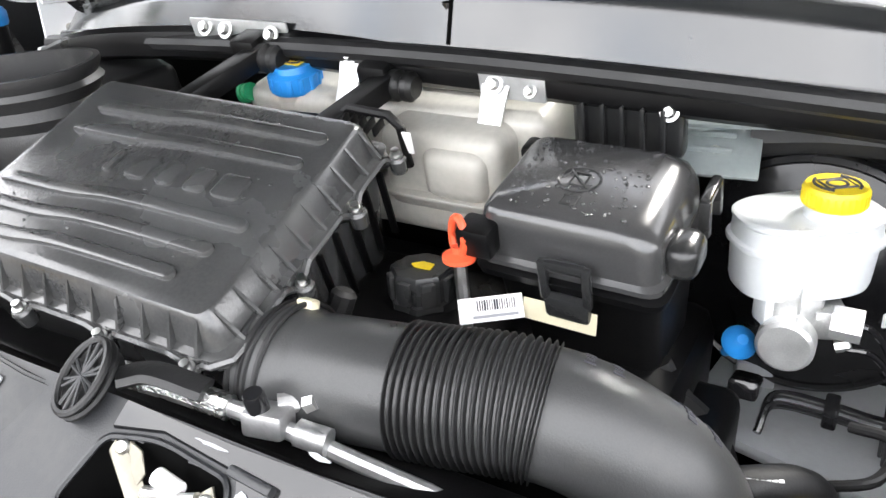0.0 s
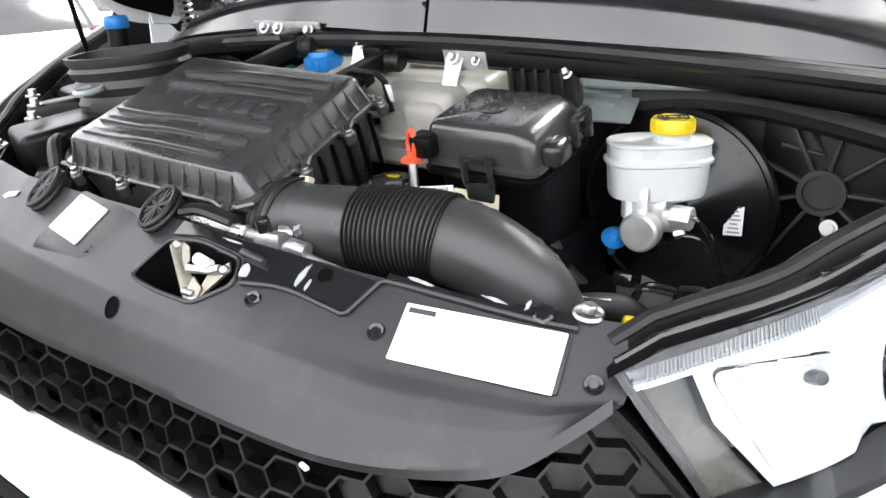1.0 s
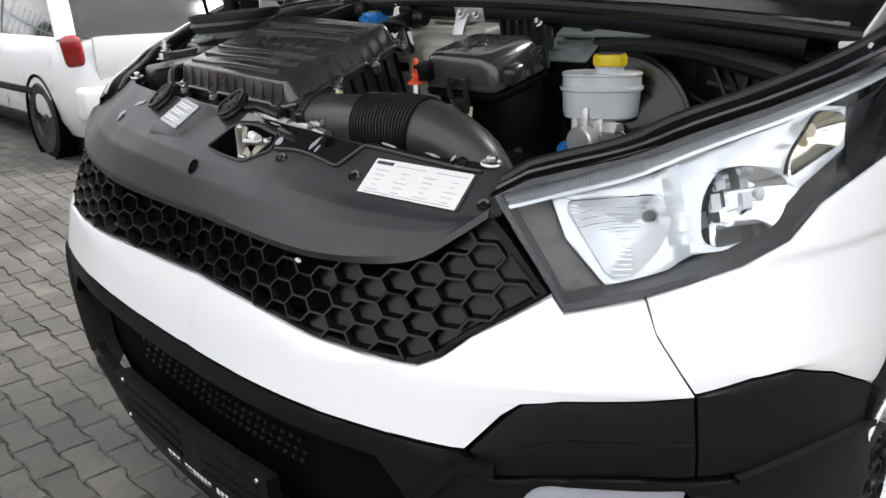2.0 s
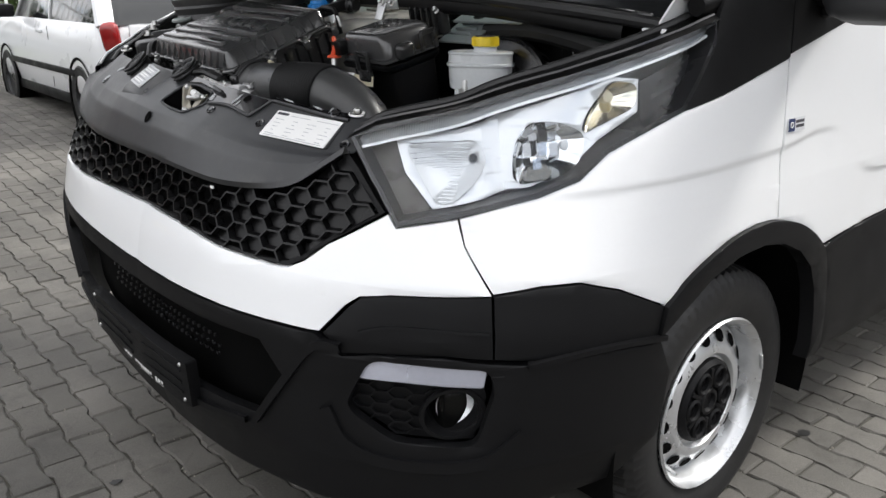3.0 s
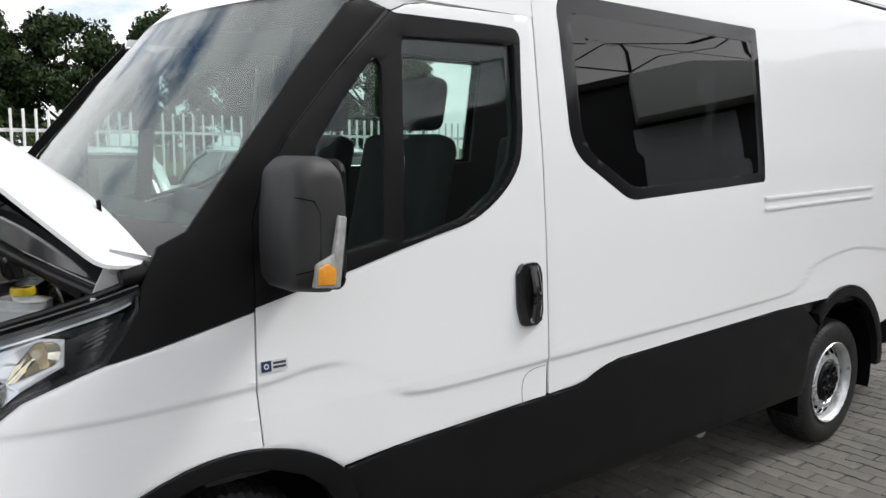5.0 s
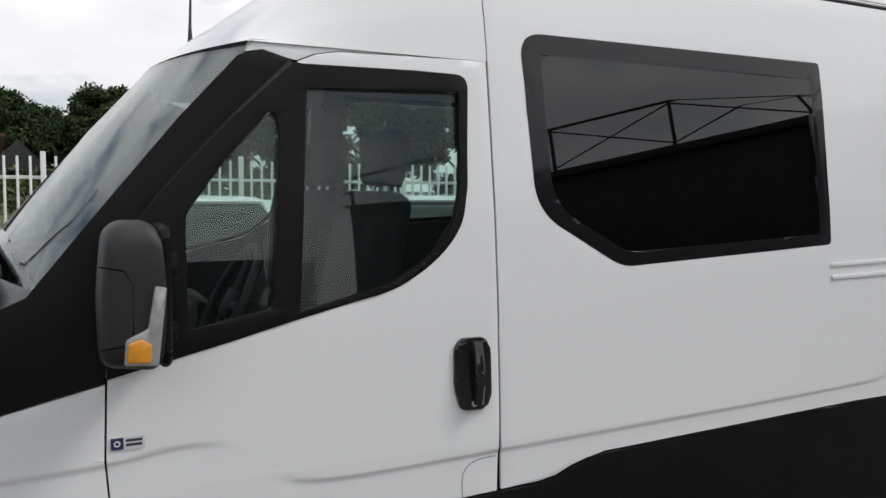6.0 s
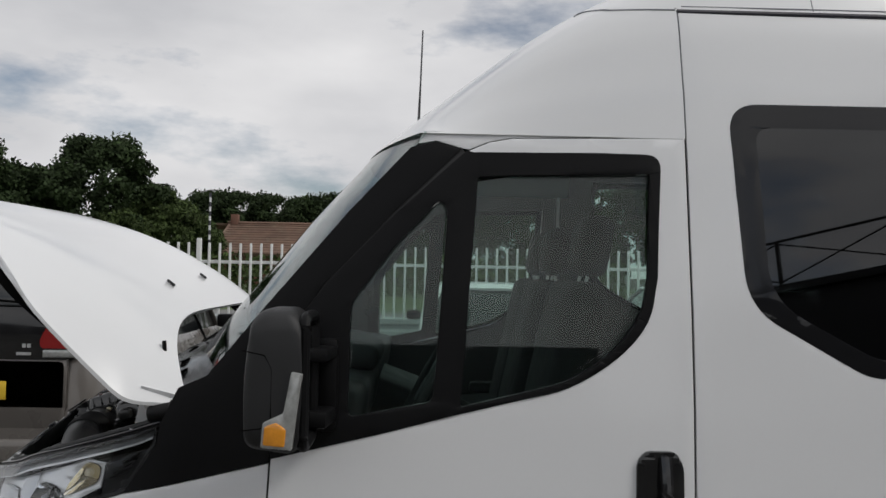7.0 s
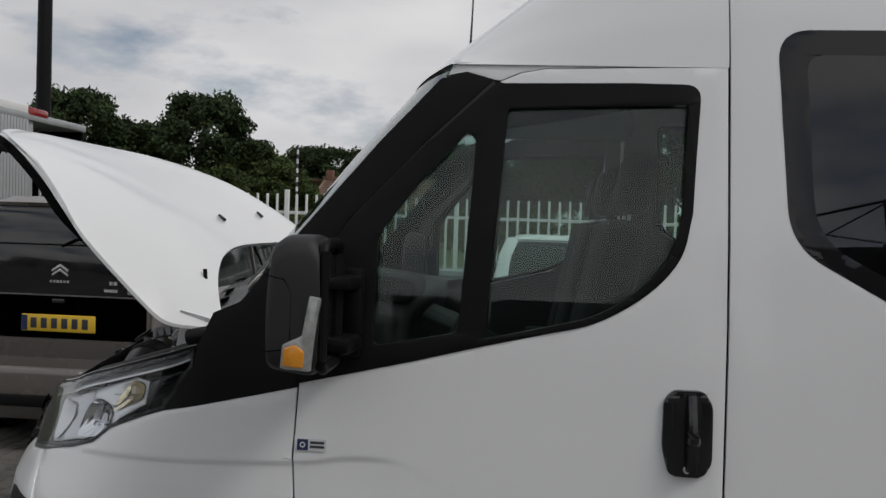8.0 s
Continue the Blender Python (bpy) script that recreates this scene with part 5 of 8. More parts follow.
nozzle = part("overflow_nozzle", join(lathe([(0.0, 0.0), (0.014, 0.0), (0.014, 0.006), (0.011, 0.007), (0.013, 0.010), (0.013, 0.018), (0.0, 0.018)], pose(-0.318, 0.300, 1.252, 70, -20, 0), 14)), GREEN_PLASTIC, tank, "green nozzle")
part("nozzle_neck", tube([(-0.315, 0.298, 1.252), (-0.30, 0.262, 1.256)], 0.010, 12), TANK, tank)
part("tank_clip", box((0.020, 0.05, 0.010), pose(-0.345, 0.178, 1.238, 0, -20, 5), 0.004), BAY_BLACK, tank)
beam = part("cowl_beam", join(tube(curve2([(-0.235, 0.86, 1.235), (-0.262, 0.66, 1.285), (-0.282, 0.3, 1.312), (-0.286, 0.0, 1.306), (-0.272, -0.3, 1.296), (-0.25, -0.5, 1.285), (-0.20, -0.80, 1.245)], 8), 0.016, 8, flat=1.6)), BAY_BLACK, van, "black beam under the windscreen cowl")


def bolt(at, parent, r=0.008, turn=(0, -70, 0)):
    head = part("bolt", lathe([(0, 0.010), (r * 0.7, 0.010), (r * 0.8, 0.008), (r * 0.8, 0.003), (0.0, 0.003)], pose(*at, *turn), 6), STEEL, parent, "steel bolt head")
    part("washer", lathe([(r * 0.9, 0.0035), (r * 1.35, 0.003), (r * 1.35, 0.0)], pose(*at, *turn), 18), STEEL, head)
    return head


for y, z, leg, lean in ((0.120, 1.313, 0.090, 0), (-0.086, 1.294, 0.105, -4)):
    br = part("bracket", join(box((0.004, 0.085, 0.034), pose(-0.296, y - 0.020, z, 0, -14, 0), 0.0015), prism(fillet([(-0.019, 0.012), (0.019, 0.012), (0.013, -0.03), (0.009, -leg), (-0.024, -leg), (-0.018, -0.03)], 0.004), 0.004, pose(-0.296, y, z - 0.004, 72, 0, -90), 0.001)), ZINC, beam, "bright zinc bracket")
    bolt((-0.301, y, z + 0.002), br, 0.0085)
    bolt((-0.301, y - 0.046, z - 0.002), br, 0.006)
rb = part("ribbed_bracket", box((0.03, 0.130, 0.080), pose(-0.262, -0.238, 1.258, 0, -12, 0), 0.010, 3), BOX_PLASTIC, beam, "black ribbed plastic bracket")
for k in range(5):
    part("rib", box((0.016, 0.006, 0.070), pose(-0.280, -0.283 + 0.023 * k, 1.250, 0, -12, 0), 0.0025), BOX_PLASTIC, rb)
part("backing_plate", box((0.004, 0.155, 0.030), pose(-0.256, -0.240, 1.292, 0, -14, -2), 0.001), ZINC, beam)
bolt((-0.275, -0.186, 1.286), rb)
bolt((-0.282, -0.288, 1.279), rb)
zs = part("zinc_strip", box((0.004, 0.17, 0.028), pose(-0.292, 0.315, 1.335, 0, -14, 3), 0.001), ZINC, beam, "zinc strip with bolts")
for y in (0.372, 0.334, 0.252):
    bolt((-0.298, y, 1.335 - 0.04 * (0.334 - y)), zs, 0.0095)
for y0, dz in ((0.262, 0.018), (0.052, 0.0)):
    arm = part("support_arm", box((0.15, 0.032, 0.028), pose(-0.372, y0 + 0.020, 1.270 + dz, 0, -18, -16), 0.004), BAY_BLACK, beam, "black support arm")
    part("rubber_knob", lathe([(0, 0.036), (0.014, 0.036), (0.019, 0.030), (0.019, 0.022), (0.014, 0.018), (0.020, 0.012), (0.020, -0.004), (0.012, -0.006), (0.012, -0.02), (0, -0.02)], pose(-0.312, y0 - 0.000, 1.286 + dz, 90, 0, 0), 20), RUBBER, arm)
    part("arm_head", box((0.05, 0.045, 0.05), pose(-0.300, y0 + 0.022, 1.292 + dz, 0, -14, 0), 0.008), BAY_BLACK, arm)
GREY_GREEN = mat("grey_green_primer", (0.27, 0.30, 0.30), 0.35, metal=0.2, var=0.15, scale=14)
gb = part("grey_bracket", join(box((0.11, 0.115, 0.005), pose(-0.205, -0.318, 1.226, 0, -28, 8), 0.002), box((0.05, 0.20, 0.006), pose(-0.185, -0.385, 1.258, 0, -20, 14), 0.002), *[box((0.006, 0.07, 0.008), pose(-0.225 + 0.022 * k, -0.312, 1.2215 + 0.0115 * k, 0, -28, 8), 0.003) for k in range(3)]), GREY_GREEN, beam, "grey-green painted bracket")
bolt((-0.214, -0.327, 1.213), gb, 0.009, (0, -30, 0))
part("rubber_plug", lathe([(0, 0.012), (0.010, 0.012), (0.014, 0.008), (0.022, 0.006), (0.023, 0.0)], pose(-0.188, -0.343, 1.256, 0, -20, 0), 18), RUBBER, gb)

# --- oil filler, dipstick and tag
engine = part("engine_block", box((0.36, 0.52, 0.26), pose(-0.42, -0.10, 0.91), 0.03), BAY_BLACK, van, "dark engine under its covers")
for size, at in (((0.18, 0.26, 0.05), (-0.44, -0.06, 1.055)), ((0.16, 0.20, 0.25), (-0.30, 0.30, 0.98)), ((0.2, 0.14, 0.2), (-0.42, -0.34, 0.88))):
    part("engine_cover", box(size, pose(*at), 0.02, 3), BAY_BLACK, engine, "black engine cover")
FILLER = pose(-0.452, -0.064, 1.078, 0, 0, 20)
oil_cap = part("oil_cap", lathe([(0.040, 0.0), (0.040, 0.010), (0.036, 0.012), (0.036, 0.040), (0.033, 0.045), (0.0, 0.045)], FILLER, 8), BOX_PLASTIC, engine, "black oil filler cap")
for k in range(8):
    part("grip", box((0.008, 0.018, 0.030), FILLER @ pose(0.036 * math.cos(k * math.pi / 4 + 0.39), 0.036 * math.sin(k * math.pi / 4 + 0.39), 0.026, 0, 0, 22.5 + 45 * k), 0.003), BOX_PLASTIC, oil_cap)
part("oil_symbol", prism(fillet([(-0.010, -0.012), (0.004, -0.015), (0.010, 0.0), (0.004, 0.013), (-0.004, 0.008)], 0.002), 0.001, FILLER @ pose(0, 0, 0.0455)), YELLOW_CAP, oil_cap, "yellow oil symbol")
part("oil_pipe_collar", lathe([(0.075, 0.0), (0.075, 0.012), (0.055, 0.016), (0.04, 0.024), (0.0, 0.024)], pose(-0.440, -0.060, 1.062), 28), BAY_BLACK, engine)
dipstick = part("dipstick", tube([(-0.486, -0.134, 1.166), (-0.492, -0.142, 1.10), (-0.500, -0.150, 0.98)], 0.0075, 10), STEEL, engine, "steel dipstick tube")
part("dipstick_handle", join(lathe([(0.0, 0.0), (0.018, 0.0), (0.018, 0.005), (0.008, 0.009), (0.008, 0.016), (0.0, 0.016)], pose(-0.485, -0.133, 1.163), 18), tube([(-0.485 + 0.005 * math.sin(a), -0.133 + 0.010 * math.sin(a), 1.190 + 0.021 * math.cos(a)) for a in np.linspace(0, 2 * math.pi, 25)], 0.0045, 8)), RED_PLASTIC, dipstick, "orange-red ring handle")
tagm = pose(-0.494, -0.176, 1.118, 58, 0, -52)
tg = part("paper_tag", prism(fillet([(-0.036, -0.012), (0.032, -0.012), (0.032, 0.014), (-0.036, 0.014)], 0.001), 0.001, tagm), PAPER, engine, "white barcode tag")
random.seed(2)
for j in range(16):
    part("print_bar", box((random.choice((0.0012, 0.002, 0.0008)), 0.011, 0.0006), tagm @ pose(-0.016 + 0.0026 * j, 0.005, 0.0013)), INK, tg)
part("print_bar", box((0.048, 0.003, 0.0006), tagm @ pose(0.002, -0.0065, 0.0013)), INK_GREY, tg)
part("sensor_boot", tube(curve2([(-0.56, 0.00, 1.06), (-0.545, -0.012, 1.10), (-0.535, -0.018, 1.125)], 5), [0.012] * 5 + [0.015] * 5 + [0.010], 10), RUBBER, engine)
part("blue_plug", lathe([(0.006, -0.045), (0.006, -0.02), (0.010, -0.018), (0.010, 0.0), (0.020, 0.006), (0.017, 0.012), (0.006, 0.020), (0.0, 0.020)], pose(-0.318, -0.394, 1.032, 20, -40, 0), 18), BLUE_CAP, engine, "blue plastic plug")
part("harness", tube(curve2([(-0.400, -0.33, 1.04), (-0.395, -0.352, 1.00), (-0.375, -0.39, 0.95), (-0.35, -0.41, 0.88)], 6), 0.012, 8), RUBBER, engine, "black cable harness")

# --- air duct with pleated filter, at the far side of the bay
DU = pose(-0.458, 0.592, 1.190, 4, -4, -67)
ring = [(0.128 * math.copysign(abs(math.cos(a)) ** 0.85, math.cos(a)), 0.080 * math.copysign(abs(math.sin(a)) ** 0.85, math.sin(a))) for a in np.linspace(0, 2 * math.pi, 44, endpoint=False)]
def duct_loop(k, c):
    return [(x * k, y * k, c) for x, y in ring]
bm = ring_loft([duct_loop(0.9, -0.14), duct_loop(0.92, 0.0), duct_loop(0.98, 0.02), duct_loop(0.90, 0.035), duct_loop(1.00, 0.052), duct_loop(0.91, 0.066), duct_loop(1.01, 0.084), duct_loop(0.96, 0.092), duct_loop(1.02, 0.104), duct_loop(1.02, 0.112), duct_loop(0.95, 0.112), duct_loop(0.90, 0.06), duct_loop(0.84, -0.05)], DU)
DUCT = mat("dull_bellows_rubber", (0.022, 0.022, 0.0225), 0.45, var=0.25, scale=9, fine=300, bump=0.2, dirt=(0.10, 0.095, 0.085), dirt_amount=0.4)
duct = part("air_duct", bm, DUCT, van, "black rubber bellows air duct", 40)
for k in range(16):
    part("pleat", box((0.004, 0.05, 0.10), DU @ pose(-0.075 + 0.010 * k, 0.045, 0.0, 14, 0, 0), 0.001), HL_GREY if k % 2 else TANK, duct)
part("ring_clip", tube([(-0.561 + 0.026 * math.cos(a), 0.598 + 0.022 * math.sin(a), 1.236 + 0.004 * math.cos(a)) for a in np.linspace(0, 2 * math.pi, 25)], 0.006, 8), GREY_METAL, van, "grey ring clamp")
clutter = ((-0.36, 0.76, 1.12, 0.24, 0.20, 0.22), (-0.60, 0.66, 1.12, 0.16, 0.16, 0.12), (-0.27, 0.62, 1.20, 0.14, 0.24, 0.12), (-0.66, 0.55, 1.06, 0.10, 0.10, 0.12), (-0.52, 0.79, 1.16, 0.12, 0.08, 0.08), (-0.56, 0.47, 1.10, 0.14, 0.10, 0.14))
for k, (x, y, z, a, b, c) in enumerate(clutter):
    part("bay_cover", box((a, b, c), pose(x, y, z, 0, -8, -10 - 8 * k), 0.015, 3), BAY_BLACK, van, "black plastic cover in the engine bay")
for x, y, z in ((-0.60, 0.74, 1.205), (-0.64, 0.68, 1.19), (-0.57, 0.80, 1.215)):
    part("cover_bolt", lathe([(0, 0.012), (0.008, 0.012), (0.009, 0.0), (0.015, 0.0), (0.015, -0.003)], pose(x, y, z), 12), STEEL, van)
washer = part("washer_neck", tube([(-0.385, 0.745, 1.335), (-0.385, 0.745, 1.15)], 0.022, 14), BAY_BLACK, van, "black washer bottle neck")
part("washer_cap", lathe([(0.024, 0.0), (0.026, 0.004), (0.026, 0.02), (0.022, 0.026), (0.0, 0.027)], pose(-0.385, 0.745, 1.335), 20), BLUE_CAP, washer, "blue washer bottle cap")
for k, pts in enumerate((((-0.60, 0.60, 1.13), (-0.62, 0.54, 1.17), (-0.66, 0.52, 1.14), (-0.68, 0.54, 1.05)), ((-0.17, -0.36, 1.225), (-0.165, -0.45, 1.235), (-0.155, -0.55, 1.23), (-0.14, -0.68, 1.205), (-0.13, -0.80, 1.17), (-0.13, -0.86, 1.12)), ((-0.36, -0.52, 0.99), (-0.38, -0.56, 1.0), (-0.42, -0.55, 0.98), (-0.42, -0.50, 0.95)), ((-0.72, 0.47, 1.13), (-0.70, 0.50, 1.165), (-0.67, 0.53, 1.165), (-0.65, 0.56, 1.13)))):
    part("cable", tube(curve2(pts), (0.012, 0.026, 0.006, 0.014)[k], 10), RUBBER, van, "black cable loom")
# firewall with ribbed panel and round boss
part("firewall", box((0.03, 1.74, 0.75), pose(-0.08, 0, 0.95), 0.01), BAY_BLACK, van, "black firewall")
RIBBED = mat("dark_ribbed_plastic", (0.030, 0.031, 0.032), 0.45, var=0.2, scale=9, fine=300, bump=0.15)
ribbed = part("ribbed_panel", box((0.012, 0.30, 0.26), pose(-0.105, -0.70, 1.08), 0.006), BAY_BLACK, van, "black ribbed plastic panel")
for k in range(9):
    part("rib", box((0.016, 0.006, 0.13), pose(-0.117, -0.648, 1.094) @ pose(0, 0, 0, 40 * k + 12, 0, 0) @ Matrix.Translation((0, 0, 0.098)), 0.001), RIBBED, ribbed)
part("boss", lathe([(0.036, 0.0), (0.036, 0.02), (0.028, 0.02), (0.028, 0.006), (0.0, 0.006)], pose(-0.112, -0.648, 1.094, 0, -90, 0), 28), RIBBED, ribbed)
part("rib", tube([(-0.115, -0.565, 1.20), (-0.115, -0.62, 1.19), (-0.115, -0.645, 1.15), (-0.115, -0.58, 1.16)], 0.005, 6), RIBBED, ribbed)
part("panel_bolt", lathe([(0, 0.008), (0.008, 0.008), (0.009, 0.003), (0.013, 0.003), (0.013, 0.0)], pose(-0.152, -0.669, 1.048, 0, -80, 0), 14), STEEL, ribbed)
# light painted inner wing with brake pipes clipped on it
WING = mat("pale_inner_wing_paint", (0.33, 0.34, 0.35), 0.4, var=0.08, scale=6, dirt=(0.2, 0.19, 0.17), dirt_amount=0.3)
inner_wing = part("inner_wing", join(box((0.34, 0.36, 0.02), pose(-0.170, -0.530, 0.872, 6, 4, -6), 0.008), box((0.06, 0.05, 0.06), pose(-0.17, -0.40, 0.90, 0, 0, 12), 0.006)), WING, van, "light painted inner wing panel")
for dx in (0.0, 0.022):
    part("brake_pipe", tube(curve2([(-0.335 + dx, -0.43, 0.930), (-0.305 + dx, -0.44, 0.952), (-0.300 + dx, -0.50, 0.952), (-0.302 + dx, -0.55, 0.950), (-0.29 + dx, -0.585, 0.95), (-0.25 + dx, -0.60, 0.99)], 6), 0.005, 8), GLOSS_BLACK, inner_wing)
part("pipe_clip", box((0.05, 0.016, 0.018), pose(-0.29, -0.500, 0.953), 0.003), GLOSS_BLACK, inner_wing)
part("inner_bracket", box((0.05, 0.035, 0.025), pose(-0.285, -0.405, 0.955, 0, 20, 0), 0.006), GLOSS_BLACK, inner_wing)
# near-black sheet closing the bay below, its shade put into the colour
part("bay_floor", box((0.56, 1.2, 0.02), pose(-0.42, 0, 0.74)), UNDERBODY_AND_DEPTH, van)

# ==== cowl, wipers and open bonnet ====
def seal_at(a):
    y = a * 0.885
    return Vector((-0.292 + 0.10 * abs(a) ** 2.5, y, 1.318 - 0.062 * abs(a) ** 2))


def cowl_at(s, t):
    a = 2 * t - 1
    p0 = seal_at(a)
    p3 = Vector(screen_at(0.012, t))
    lift = 1 - abs(a) ** 4
    p1 = p0 + Vector((0.020, 0, 0.070 * lift + 0.010))
    p2 = p1.lerp(p3, 0.12) + Vector((0, 0, 0.006 * lift))
    p25 = p1.lerp(p3, 0.70) + Vector((0, 0, 0.002 * lift))
    pts = [p0, p1, p2, p25, p3]
    k = s * 4
    i = min(int(k), 3)
    return pts[i].lerp(pts[i + 1], k - i)


cowl = part("cowl", grid(cowl_at, 24, 60), COWL, van, "dark plastic windscreen cowl, wet", 35)
part("cowl_seal", tube([seal_at(a) + Vector((-0.008, 0, 0.004)) for a in np.linspace(-1, 1, 50)], 0.014, 10), RUBBER, cowl, "thick black rubber seal")
part("cowl_lip", tube([seal_at(a) + Vector((0.010, 0, 0.016)) for a in np.linspace(-0.97, 0.97, 50)], 0.006, 8), GLOSS_BLACK, cowl)
for y in (-0.72, -0.60, -0.38, -0.16, 0.16, 0.38, 0.60, 0.72):
    q = Vector(cowl_at(0.66, 0.5 + y / 1.83))
    r = Vector(cowl_at(0.70, 0.5 + y / 1.83)) - q
    m = Matrix.Translation(q + Vector((-0.001, 0, 0.003))) @ pose(0, 0, 0, 0, -math.degrees(math.atan2(r.z, r.x)), 0) @ Matrix.Diagonal((0.7, 1.25, 1, 1))
    # flat near-black disc painted as the shade inside the slot
    part("cowl_slot", lathe([(0.026, 0.0), (0.023, 0.002), (0.021, 0.0005), (0.0, 0.0005)], m, 22), UNDERBODY_AND_DEPTH, cowl, "oval dark slot")
part("cowl_joint", tube([Vector(cowl_at(s, 0.49)) + Vector((0, 0, 0.001)) for s in np.linspace(0.05, 0.98, 14)], 0.003, 6), UNDERBODY_AND_DEPTH, cowl)
for y0, y1, x1, z1 in ((-0.012, 0.34, -0.17, 1.475), (0.62, 0.80, 0.03, 1.52)):
    piv = Vector((-0.262, y0, 1.378)) if y0 < 0.3 else Vector((-0.20, y0, 1.375))
    wp = part("wiper_arm", tube([piv, piv + Vector((0.005, 0.015, 0.035)), piv.lerp(Vector((x1, y1, z1)), 0.5) + Vector((0, 0, 0.03)), Vector((x1, y1, z1))], [0.012, 0.009, 0.007, 0.005], 8), BAY_BLACK, van, "black wiper arm lying on the glass")
    part("pivot_cap", lathe([(0.016, -0.02), (0.016, 0.004), (0.010, 0.010), (0.0, 0.010)], Matrix.Translation(piv), 16), GLOSS_BLACK, wp)
    part("wiper_blade", tube([Vector((x1, y1, z1)) + Vector((0.02 * k, 0.30 * k, 0.0 + 0.04 * k)) for k in np.linspace(-1, 0.6, 12)], 0.007, 6), RUBBER, wp)

# open bonnet
EDGE = curve2([(0.0, -0.062, 0.911, 1.321), (0.08, -0.13, 0.94, 1.329), (0.18, -0.205, 0.965, 1.343), (0.25, -0.27, 0.972, 1.395), (0.5, -0.45, 0.963, 1.57), (0.62, -0.555, 0.91, 1.685), (0.75, -0.70, 0.815, 1.80), (0.88, -0.86, 0.66, 1.838), (1.0, -0.99, 0.50, 1.832)], 4)
MID = curve2([(0.0, -0.19, 1.545), (0.2, -0.39, 1.68), (0.45, -0.65, 1.815), (0.75, -0.95, 1.91), (1.0, -1.15, 1.925)], 5)
E_S, E_X, E_Y, E_Z = (np.array(c) for c in zip(*EDGE))
M_S, M_X, M_Z = (np.array(c) for c in zip(*MID))


def bonnet_at(s, t, inset=1.0):
    a = (2 * t - 1) * inset
    k = 1 - abs(a) ** (5.5 + 1.5 * min(1.0, s / 0.2) - 2.5 * max(0.0, s - 0.6) / 0.4)
    ex, ey, ez = (float(np.interp(s, E_S, q)) for q in (E_X, E_Y, E_Z))
    mx, mz = float(np.interp(s, M_S, M_X)), float(np.interp(s, M_S, M_Z))
    return Vector((ex + (mx - ex) * k, a * ey, ez + (mz - ez) * k))


UNDER = Vector((-0.55, 0, -0.83))
bonnet = part("bonnet", grid(bonnet_at, 56, 72, lambda s, t: UNDER * 0.010), WHITE, van, "white bonnet standing open", 40)
part("bonnet_liner", grid(lambda s, t: bonnet_at(0.035 + 0.935 * s, t, 0.965) + UNDER * 0.016, 40, 40, lambda s, t: UNDER * 0.022), UNDERBODY_AND_DEPTH, bonnet, "black inner bonnet panel", 40)
for s, t in ((0.12, 0.335), (0.15, 0.60)):
    part("washer_jet", box((0.034, 0.016, 0.010), Matrix.Translation(bonnet_at(s, t) + Vector((0.004, 0, 0.005))) @ pose(0, 0, 0, 0, 38, 12), 0.004), GLOSS_BLACK, bonnet, "black washer jet")
part("prop_rod", tube([(-0.40, 0.80, 1.20), (-0.42, 0.80, 1.22), (-0.62, 0.60, 1.74)], 0.006, 8), BAY_BLACK, van, "black bonnet prop rod")
for side in (1, -1):
    def at(x, y, z):
        return (x, -side * y, z)
    hinge = part("hinge", join(plate_between([at(-0.215, 0.880, 1.250), at(-0.085, 0.880, 1.250), at(-0.145, 0.915, 1.335), at(-0.185, 0.920, 1.340)], 0.005), plate_between([at(-0.185, 0.905, 1.325), at(-0.115, 0.905, 1.320), at(-0.075, 0.915, 1.345), at(-0.180, 0.935, 1.375)], 0.005), box((0.14, 0.05, 0.012), pose(*at(-0.150, 0.880, 1.248)), 0.003)), WHITE, van, "white painted bonnet hinge")
    for q in (at(-0.165, 0.915, 1.318), at(-0.150, 0.887, 1.275)):
        part("hinge_bolt", lathe([(0, 0.010), (0.007, 0.010), (0.008, 0.004), (0.012, 0.004), (0.012, -0.004)], pose(*q, 90 * side, 0, 0), 12), STEEL, hinge)
    part("coil_spring", tube([(-0.146 + 0.016 * math.cos(k) - 0.0002 * k, -side * 0.805 + 0.016 * math.sin(k), 1.262 + k * 0.0022) for k in np.arange(0, 2 * math.pi * 12, 0.5)], 0.0032, 5), STEEL, van, "steel coil spring")
    part("spring_rod", tube([at(-0.143, 0.803, 1.23), at(-0.165, 0.808, 1.48)], 0.006, 8), BAY_BLACK, van)
    part("hinge_cover", lathe([(0.0, -0.008), (0.020, -0.008), (0.024, 0.0), (0.024, 0.05), (0.030, 0.056), (0.030, 0.085), (0.022, 0.095), (0.0, 0.095)], pose(*at(-0.150, 0.935, 1.298), 0, 80, 0), 20), BAY_BLACK, van, "black rubber hinge stop")

# ==== grille, lamps, wheels, mirrors and fittings ====
def inside(p, poly):
    x, y, hit = p[0], p[1], False
    for (x1, y1), (x2, y2) in zip(poly, poly[1:] + poly[:1]):
        if (y1 > y) != (y2 > y) and x < (x2 - x1) * (y - y1) / (y2 - y1) + x1:
            hit = not hit
    return hit


half_top = list(zip(SLAM_U, SLAM_BOTTOM)) + [(0.70, 1.000)]
half_low = [(0.771, 0.925), (0.652, 0.864), (0.605, 0.830), (0.565, 0.812), (0.52, 0.810), (0.36, 0.816), (0.2, 0.832), (0.0, 0.842)]
GRILLE = half_top + half_low[:-1] + [(-u, z) for u, z in half_low[::-1]] + [(-u, z) for u, z in half_top[:0:-1]]
grille_in = [(u * 0.985, 0.91 + (z - 0.91) * 0.93) for u, z in GRILLE]
